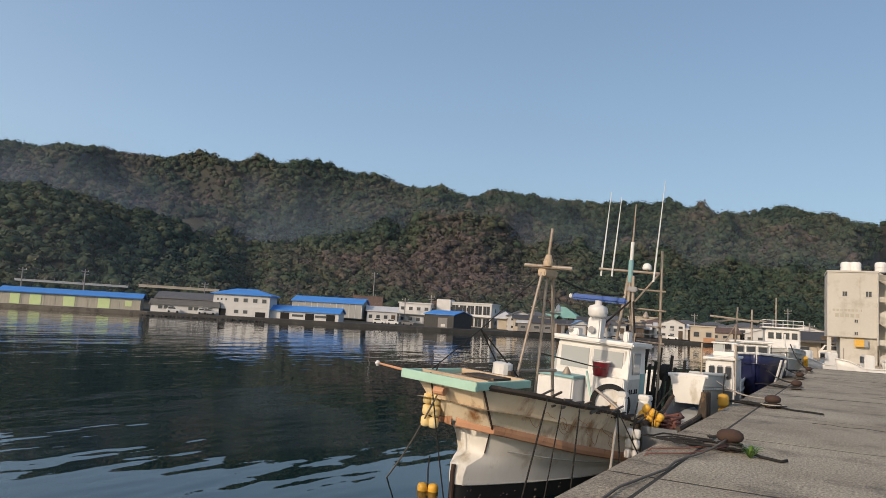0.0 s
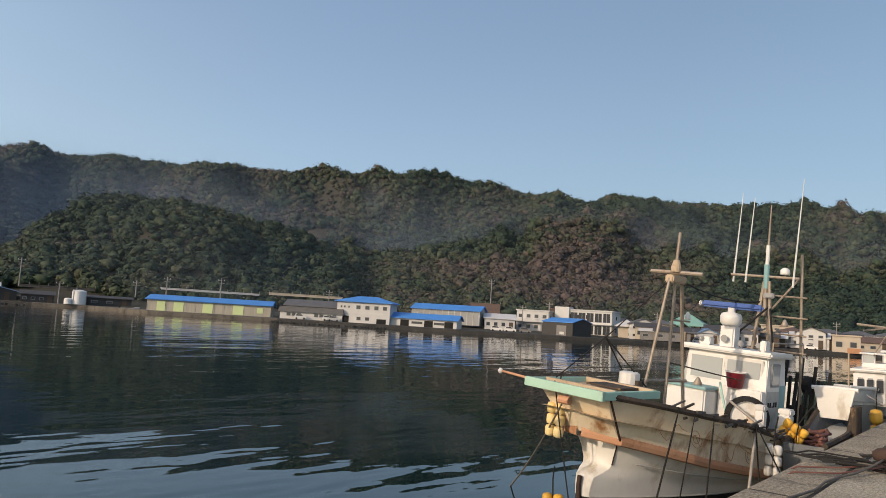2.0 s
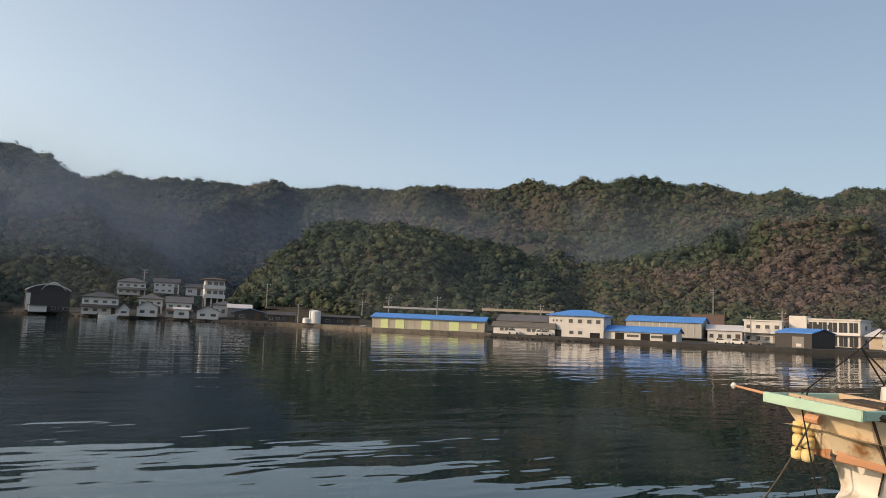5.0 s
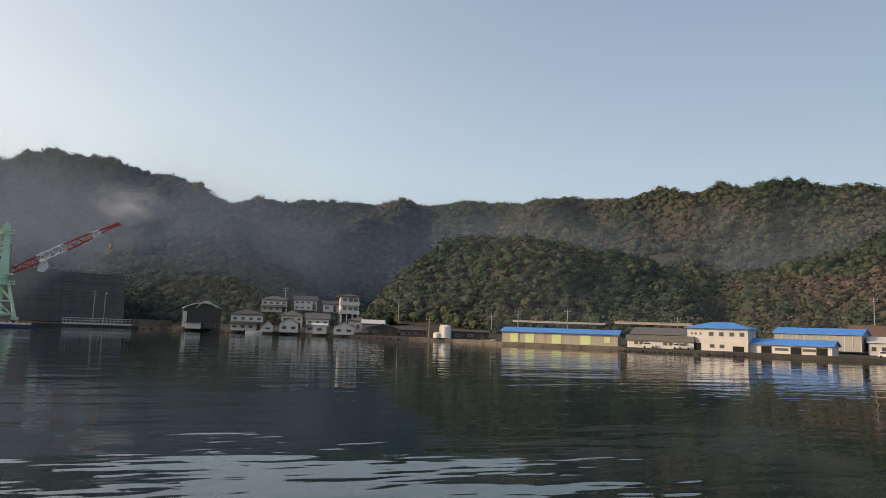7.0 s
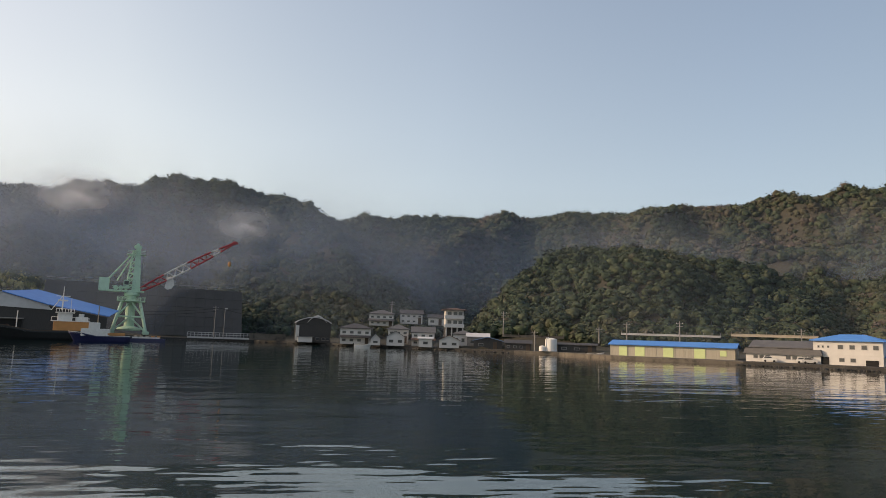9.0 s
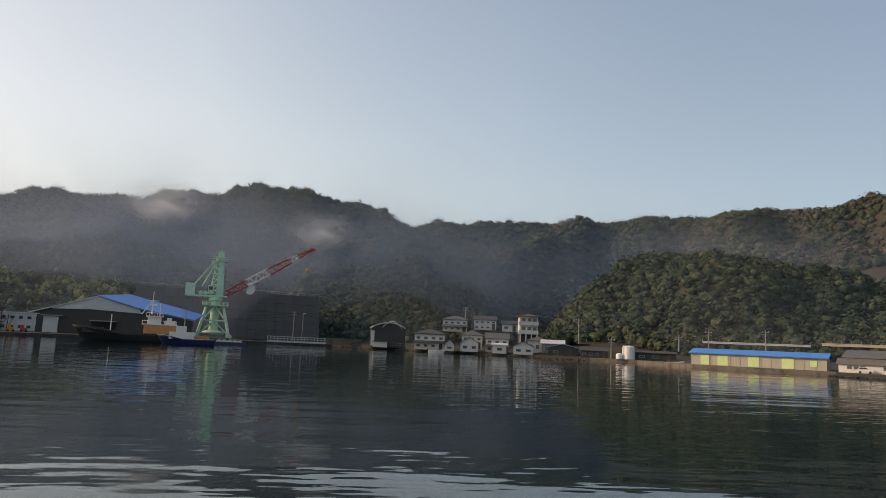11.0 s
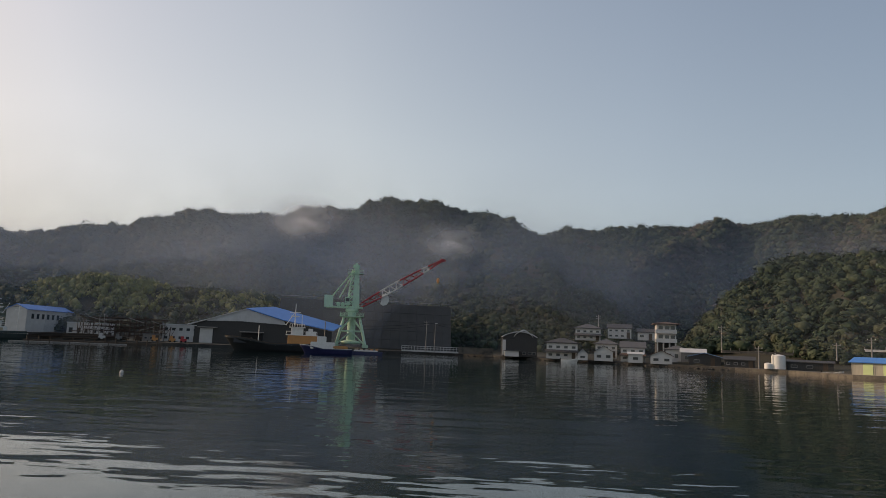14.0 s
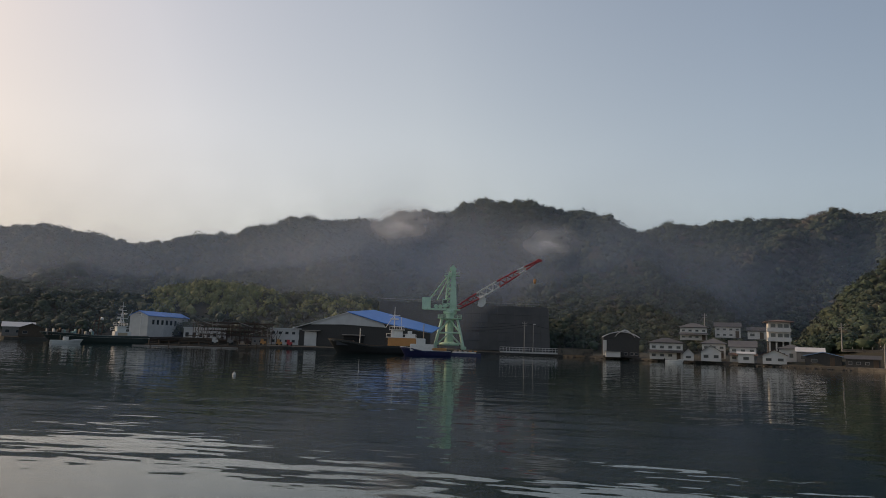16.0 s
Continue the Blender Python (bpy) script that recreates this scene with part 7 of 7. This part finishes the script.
for s in range(4):
    part("bow_bar", box(-1.95 - 0.02 * s, -1.9, 4.2 + 0.6 * s, 4.6 + 0.6 * s, 1.5, 1.7), "white_paint", ob)
ob = thing("pilot_boat", Matrix.Translation(at(102.9, 161, WATER)) @ pose(0, 0, 0, 0, 0, 100.9 - 90) @ Matrix.Scale(0.95, 4), "blue and white workboat beside the crane", "ship")
hull(ob, 12, 3.4, 2.0, 1.2, 1.2, "navy", stripe="white_paint")
part("deckhouse", box(-1.3, 1.3, 2.4, 8.0, 1.1, 2.7, bevel=0.1), "white_paint", ob)
part("bridge", box(-1.0, 1.0, 3.8, 6.0, 2.6, 4.0, bevel=0.1), "white_paint", ob)
part("mast", tube([(0, 5.5, 4.0), (0, 5.5, 7.5)], 0.10, n=8), "steel", ob)
part("canopy", box(-1.4, 1.4, 7.5, 11, 1.3, 1.9, bevel=0.1), "orange", ob)
ob = thing("barge", Matrix.Translation(at(97.7, 178, WATER)) @ pose(0, 0, 0, 0, 0, 97.7) @ Matrix.Scale(0.62, 4), "flat dark blue work barge moored below the crane", "barge")
part("hull", prism([(-6.5, 1.1), (6.5, 1.1), (6.3, -0.5), (-6.0, -0.5)], -2, 2), "navy", ob)
part("deck_load", box(-5, 4.5, -1.4, 1.4, 1.1, 1.6, bevel=0.1), "white_paint", ob)
for x in (-4.5, -2.5, -0.5, 1.5, 3.5):
    part("crate", box(x, x + 1.2, -1.0, 0.6, 1.6, 2.1, bevel=0.05), "orange" if int(x) % 2 else "cream", ob)
ob = thing("trawler_ship", Matrix.Translation(at(128.9, 205, WATER)) @ pose(0, 0, 0, 0, 0, 128.9 - 90 + 8) @ Matrix.Scale(0.80, 4), "dark green-black ship with a white wheelhouse and crowded masts", "ship")
hull(ob, 32, 5.5, 3.1, 2.4, 2.6, "green_hull", "hull_grey", stripe="hull_grey")
part("deckhouse", box(-1.9, 1.9, 21.5, 26.5, 2.0, 3.9, bevel=0.1), "white_paint", ob)
part("deck_band", box(-1.96, 1.96, 22.4, 25.4, 2.5, 3.5), "plank", ob, "buff deckhouse band")
part("bridge", box(-1.5, 1.5, 22.2, 25.0, 3.9, 5.5, bevel=0.1), "white_paint", ob)
part("bridge_roof", box(-1.9, 1.9, 21.9, 25.5, 5.5, 5.65), "white_paint", ob)
for i in range(4):
    part("pane", box(-1.53, -1.49, 22.4 + 0.62 * i, 22.85 + 0.62 * i, 4.5, 5.2), "window", ob)
for y0, y1, z in ((20.8, 27.0, 4.0), (21.6, 26.0, 5.7)):
    for k in (0.5, 1.0):
        part("guard_rail", tube([(-1.9, y0, z + k), (-1.9, y1, z + k)], 0.06, n=5), "white_paint", ob)
    for k in range(6):
        y = y0 + (y1 - y0) * k / 5
        part("guard_post", tube([(-1.9, y, z), (-1.9, y, z + 1.0)], 0.05, n=5), "white_paint", ob)
part("flying_bridge", box(-1.0, 1.0, 22.8, 24.4, 6.6, 7.2, bevel=0.08), "white_paint", ob)
for y in (22.9, 24.5):
    part("mast_leg", tube([(0, y, 5.6), (0, 23.7, 11.2)], 0.12, n=6), "white_paint", ob)
part("mast", tube([(0, 23.7, 5.6), (0, 23.7, 13.6)], 0.14, n=8, r_end=0.05), "white_paint", ob)
for z, w in ((8.2, 1.7), (9.6, 1.5), (10.9, 1.2), (12.3, 0.8)):
    part("yard", tube([(-0.2, 23.7 - w, z), (0.2, 23.7 + w, z)], 0.09, n=6), "white_paint", ob)
for y, z in ((22.6, 8.4), (24.8, 9.8), (23.0, 11.1)):
    part("radar", box(-0.4, 0.4, y - 0.5, y + 0.5, z, z + 0.3, bevel=0.05), "white_paint", ob)
part("whip_antenna", tube([(0.3, 25.2, 8.0), (0.6, 26.8, 11.2)], 0.05, n=5), "white_paint", ob)
for y, h in ((15.3, 7.2), (16.6, 8.6), (17.8, 6.4)):
    part("derrick_post", tube([(0, y, 2.2), (0.1, y + 0.3, h)], 0.14, n=6), "rust", ob)
    part("derrick_arm", tube([(0, y - 1.2, h - 1.6), (0, y + 1.3, h - 1.2)], 0.08, n=5), "rust", ob)
for y, z in ((17.6, 7.4), (14.6, 3.4)):
    part("dome", lathe([(0.45, 0), (0.5, 0.4), (0.35, 0.8), (0.02, 1.0)], n=12, centre=(0, y, z)), "white_paint", ob, smooth=True)
part("after_mast", tube([(0, 29.6, 2.2), (0, 29.8, 10.4)], 0.14, n=6), "white_paint", ob)
part("after_yard", tube([(0, 28.6, 9.2), (0, 30.6, 9.2)], 0.08, n=6), "white_paint", ob)
part("mast_stay", tube(sag((0, 29.8, 10.2), (0, 24.0, 11.5), 0.4), 0.05, n=4), "rope", ob)
part("mast_stay", tube(sag((0, 16.6, 8.5), (0, 2.0, 4.0), 0.4), 0.05, n=4), "rope", ob)
gear = random.Random(17)
for k in range(22):
    y = 1.8 + 0.62 * k
    part("deck_gear", box(-1.2, 1.2, y, y + gear.uniform(0.3, 0.6), 2.0, gear.uniform(2.6, 4.4), bevel=0.06), gear.choice(("rust", "hull_grey", "grey_wall", "white_paint", "tarp", "gunwale")), ob)
ob = thing("pontoon", Matrix.Translation(at(116.5, 195, WATER)) @ pose(0, 0, 0, 0, 0, 116.5) @ Matrix.Scale(0.85, 4), "low dark timber pontoon before the slipway", "pontoon")
part("deck", box(-22, 14, -1, 1, -0.3, 0.45), "brown_wood", ob)
for i in range(13):
    part("pile", tube([(-21 + 2.8 * i, -1.1, -1), (-21 + 2.8 * i, -1.1, 1.4)], 0.2, n=8), "gunwale", ob)
for k, (x, m_) in enumerate(((2, "orange"), (-3, "rust"), (7.5, "orange"), (11, "red"), (-9, "grey_wall"), (-14, "offwhite"))):
    o2 = thing("yard_machine", Matrix.Translation(at(114.0, 206, -0.5)) @ pose(0, 0, 0, 0, 0, 114) @ Matrix.Scale(0.8, 4) @ Matrix.Translation((x, 0, 0)), "small %s yard machine on the wharf" % ("orange" if m_ == "orange" else "worn"), "machine")
    part("body", box(-1.0, 1.0, -0.6, 0.6, 0.3, 1.4, bevel=0.1), m_, o2)
    part("cab", box(-0.9, 0.1, -0.5, 0.5, 1.4, 2.2, bevel=0.08), m_, o2)
    for xx in (-0.7, 0.7):
        part("wheel", tube([(xx, -0.65, 0.35), (xx, 0.65, 0.35)], 0.35, n=12), "black", o2)
ob = thing("buoy", Matrix.Translation((-49.9, -23.6, WATER - 0.05)), "small white round mooring buoy on the water", "buoy")
part("ball", lathe([(0.02, -0.08), (0.10, 0), (0.13, 0.10), (0.1, 0.2), (0.03, 0.25)], n=14), "float_white", ob, smooth=True)
part("ring", tube([(0.05 * math.cos(k * 0.628), 0, 0.28 + 0.05 * math.sin(k * 0.628)) for k in range(10)], 0.015, n=5, closed=True), "steel", ob)

# ---- the ice tower at the end of the quay ----
structure("tower_quay", box(EDGE - 6, 45, 56.5, 90, -6, -0.05), "concrete", "concrete apron below the tower", "quay")
ob = thing("ice_tower", Matrix.Translation((-1.55, 59.5, -0.05)) @ pose(0, 0, 0, 0, 0, 4), "tall weathered cream concrete ice tower with an outside stair", "tower")
part("wall", box(0, 3.2, 0, 4.5, 1.9, 6.65, bevel=0.04), "tower", ob)
part("base", box(0.85, 3.2, 0.3, 4.5, 0, 1.9), "tower", ob)
part("column", box(0.0, 0.28, 0.2, 0.5, 0, 1.9), "tower", ob)
part("parapet", box(-0.05, 3.25, -0.05, 4.55, 6.65, 6.78), "tower", ob)
part("plinth", box(-0.15, 0.6, -0.6, 0.2, 0, 0.75, bevel=0.03), "tower", ob)
part("corner_strip", box(2.05, 2.13, -0.03, 0, 1.9, 6.65), "tower", ob)
for x, z, w, h in ((0.95, 4.85, 0.36, 0.42), (2.42, 4.85, 0.42, 0.46), (1.72, 2.95, 0.26, 0.3), (1.72, 2.05, 0.26, 0.3)):
    f = part("window", box(x, x + w, -0.035, 0.04, z, z + h), "tower", ob)
    part("pane", box(x + 0.03, x + w / 2 - 0.015, -0.045, -0.03, z + 0.04, z + h - 0.04), "window", f)
    part("pane", box(x + w / 2 + 0.015, x + w - 0.03, -0.045, -0.03, z + 0.04, z + h - 0.04), "window", f)
part("hatch", box(1.75, 2.35, -0.10, 0.0, 1.25, 1.8), "float_yellow", ob, "yellow painted loading hatch")
part("hatch_frame", box(2.35, 2.6, -0.10, 0.0, 1.25, 1.8), "frame", ob)
for k in range(5):
    part("sign_bar", box(0.5 + 0.33 * k, 0.74 + 0.33 * k, -0.012, 0.004, 3.35, 3.62), "shed_wall", ob, "faded wall lettering bar")
for k in range(8):
    part("sign_bar", box(0.35 + 0.24 * k, 0.53 + 0.24 * k, -0.012, 0.004, 3.78, 3.95), "shed_wall", ob, "faded wall lettering bar")
part("drain_pipe", tube([(3.2, -0.06, 1.4), (3.2, -0.06, 6.6)], 0.05, n=8), "tower", ob)
for k in range(4):
    z0 = 0.1 + 1.55 * k
    s = 1 if k % 2 else -1
    x0, x1 = (3.3, 5.6) if s < 0 else (5.6, 3.3)
    part("stair_flight", prism([(x0, z0), (x1, z0 + 1.45), (x1, z0 + 1.95), (x0, z0 + 0.5)], 0.2, 0.32), "tower", ob)
    part("stair_slab", prism([(x0, z0 - 0.1), (x1, z0 + 1.35), (x1, z0 + 1.5), (x0, z0 + 0.05)], 0.3, 1.3), "tower", ob)
    part("landing", box(3.2, 5.8, 0.2, 0.32, z0 + 1.35, z0 + 1.75), "tower", ob)
part("stair_back", box(3.2, 5.9, 1.6, 4.0, 0, 6.3), "tower", ob)
for x in (0.9, 1.5, 3.1):
    t_ = thing("water_tank", Matrix.Translation((-1.55 + x + 0.3, 60.8, 6.73)), "white plastic water tank on the tower roof", "tank", "roof tanks")
    part("body", lathe([(0.36, 0), (0.38, 0.05), (0.38, 0.30), (0.35, 0.32), (0.38, 0.34), (0.38, 0.62), (0.3, 0.72), (0.02, 0.76)], n=18), "tank", t_)
    part("foot", box(-0.3, 0.3, -0.3, 0.3, -0.05, 0.02), "frame", t_)
ob = house(2.2, 72, -0.1, 3.6, 4, 1.5, 2.2, "cream", "dark_roof", "low store with a dark roof beside the tower", wins=2, name="house")
part("shade", box(-2.0, 2.0, -1.0, 0.0, 1.35, 1.43), "dark_roof", ob)
car(2.0, 66, -0.05, "white_paint", "white van parked beside the tower", 0)

# ---- quay furniture ----
def bollard(x, y, lean):
    ob_ = thing("bollard", Matrix.Translation((x, y, 0)) @ pose(0, 0, 0, 0, 0, lean) @ Matrix.Scale(0.68, 4), "rusty cast-iron mooring bollard on the quay", "bollard", "bollards")
    part("base", lathe([(0.24, 0.0), (0.23, 0.03), (0.14, 0.05), (0.125, 0.16), (0.13, 0.2)], n=18), "rust", ob_, smooth=True)
    cap = lathe([(0.12, 0.17), (0.17, 0.20), (0.195, 0.27), (0.185, 0.34), (0.13, 0.40), (0.05, 0.425), (0.01, 0.43)], n=18)
    for v in cap.verts:
        v.co.x *= 1.35
    part("head", cap, "rust", ob_, smooth=True)
    return ob_


rnd = random.Random(21)


def tangle(x, y, n, r, material, label):
    """A heap of slack rope turns lying on the quay."""
    pts = []
    for k in range(n):
        a = k * 0.55 + 0.35 * rnd.random()
        q = r * (0.55 + 0.45 * math.sin(k * 0.37)) * (0.8 + 0.4 * rnd.random())
        pts.append((x + q * 1.5 * math.cos(a) + 0.1 * math.sin(k * 0.13), y + q * 0.8 * math.sin(a), 0.014 + 0.05 * abs(math.sin(k * 0.21)) + 0.03 * rnd.random()))
    return rope("rope_tangle", pts, 0.012, material, label, "tangled ropes")


for k, (x, y) in enumerate(((-1.42, 10.45), (-1.50, 17.4), (-1.45, 24.4), (-1.70, 30.5), (-1.7, 37.0))):
    bollard(x, y, 20 + 13 * k)
    for q in range(4):
        turn = [(x + (0.12 + 0.012 * q) * math.cos(0.42 * i), y + (0.12 + 0.012 * q) * math.sin(0.42 * i), 0.03 + 0.022 * q + 0.012 * math.sin(0.42 * i + q)) for i in range(16)]
        rope("bollard_turn", turn, 0.014, ("rope", "rope_white", "rope_grey", "rope")[q], "mooring rope turn wrapped round the bollard", "bollard turns")
    tangle(x - 0.45, y - 0.05, 70 if k < 2 else 40, 0.42, "rope", "tangled dark mooring rope heaped at a bollard")
    tangle(x - 0.1, y - 0.1, 26, 0.22, ("rope_grey", "rope_white", "rope_grey")[k % 3], "worn rope wound round the bollard foot")
rope("quay_rope", sag((-1.45, 10.3, 0.16), (-1.75, 9.3, 0.03), 0.03) + [(-1.80, 8.8, 0.03), (-1.78, 8.3, 0.03), (-1.86, 7.7, 0.03), (-1.95, 7.0, 0.03), (-1.93, 6.3, 0.03), (-1.85, 5.4, 0.03)], 0.014, "rope_grey", "thick grey rope snaking along the quay")
rope("quay_rope", sag((-1.5, 10.4, 0.2), B(1.3, 6.5, 1.05), 0.10), 0.022, "rope", "dark mooring line from bollard to boat")
rope("quay_rope", [(-1.45, 10.25, 0.1), (-1.9, 9.95, 0.03), (-2.25, 9.55, 0.03), (-2.36, 9.4, -0.05), (-2.7, 9.2, -0.5)], 0.011, "rope_red", "faded red rope over the quay edge")
rope("quay_rope", [(-1.4, 10.2, 0.1), (-1.8, 9.6, 0.025), (-2.2, 9.15, 0.025), (-2.36, 9.0, -0.1)], 0.010, "rope_red", "faded red rope over the quay edge")
rope("quay_rope", [(-1.3, 10.5, 0.05), (-1.0, 10.1, 0.025), (-0.75, 9.95, 0.025), (-0.7, 10.1, 0.025)], 0.02, "rope", "black rope end lying behind the bollard")
rope("quay_rope", sag((-1.55, 17.5, 0.2), (-3.0, 19.5, 0.35), 0.12), 0.02, "rope_white", "pale mooring line to the skiff")
rope("quay_rope", sag((-1.5, 24.4, 0.2), (-3.2, 31.0, 0.6), 0.2), 0.025, "rope", "dark mooring line to the navy boat")
rope("quay_rope", sag((-1.7, 30.5, 0.2), (-2.9, 33.0, 0.8), 0.15), 0.025, "rope_grey", "grey mooring line to the navy boat")
rope("quay_rope", sag((-1.7, 37.0, 0.2), (-3.0, 45.0, 1.2), 0.3), 0.03, "rope", "dark mooring line to the trawler")
rope("quay_rope", [(-1.5, 17.35, 0.06), (-1.1, 17.1, 0.03), (-0.7, 17.0, 0.03), (-0.5, 16.85, 0.03)], 0.022, "rope", "loose rope end on the slabs")
ob = thing("weed_tuft", Matrix.Translation((-1.12, 10.05, 0)), "bright green weed growing from a slab joint", "plant")
for k in range(46):
    a, q, h = rnd.random() * 6.283, rnd.uniform(0.02, 0.2), rnd.uniform(0.06, 0.17)
    c, s = math.cos(a), math.sin(a)
    bm = bmesh.new()
    pts = [Vector((c * q * f, s * q * f, h * math.sin(f * 1.9))) for f in (0, 0.35, 0.7, 1.0)]
    w = Vector((-s, c, 0)) * 0.016
    vs = [(bm.verts.new(p - w * (1 - 0.25 * i)), bm.verts.new(p + w * (1 - 0.25 * i) + Vector((0, 0, 0.004)))) for i, p in enumerate(pts)]
    for (a0, b0), (a1, b1) in zip(vs, vs[1:]):
        bm.faces.new((a0, b0, b1, a1))
    part("leaf", bm, "weed", ob)

# thin dark lines that wander across the slabs
crack = random.Random(9)
for k in range(16):
    x, y = crack.uniform(-1.5, 3.5), 6.0 + 2.1 * k + crack.uniform(-0.8, 0.8)
    line = []
    for i in range(14):
        line.append((x, y, 0.0035))
        x += crack.uniform(0.10, 0.34)
        y += crack.uniform(-0.14, 0.16)
    tagged(part("slab_crack", tube(line, 0.007, n=4), "joint"), "thin dark line across the quay slabs", "crack", "slab cracks", "structure")

# ---- quay slabs and coping, laid with open joints ----
STEP = 3.95
ys = [y for y in np.arange(7.85 - STEP * 17, 44.5, STEP)]
pave = structure("pavement", box(EDGE + 0.02, 40, -60, 44.0, -0.16, -0.002), "joint", "worn concrete quay paved in large slabs", "pavement")
shared = {}
for iy, y0 in enumerate(ys[:-1]):
    y1 = ys[iy + 1]
    for x0, x1, m_, nm in ((EDGE, -1.80, "coping", "coping_stone"), (-1.755, 2.6, "concrete", "slab"), (2.615, 7.5, "concrete", "slab"), (7.515, 14, "concrete", "slab"), (14.015, 24, "concrete", "slab")):
        key = (nm, x0)
        if key not in shared:
            b_ = box(x0, x1, 0.034, STEP - 0.034, -0.14, 0.0, bevel=0.002)
            o = part(nm, b_, m_, pave)
            shared[key] = o.data
        else:
            o = new(nm, shared[key])
            o.parent = pave
        o.location = (0, y0, rnd.uniform(0.0, 0.001))
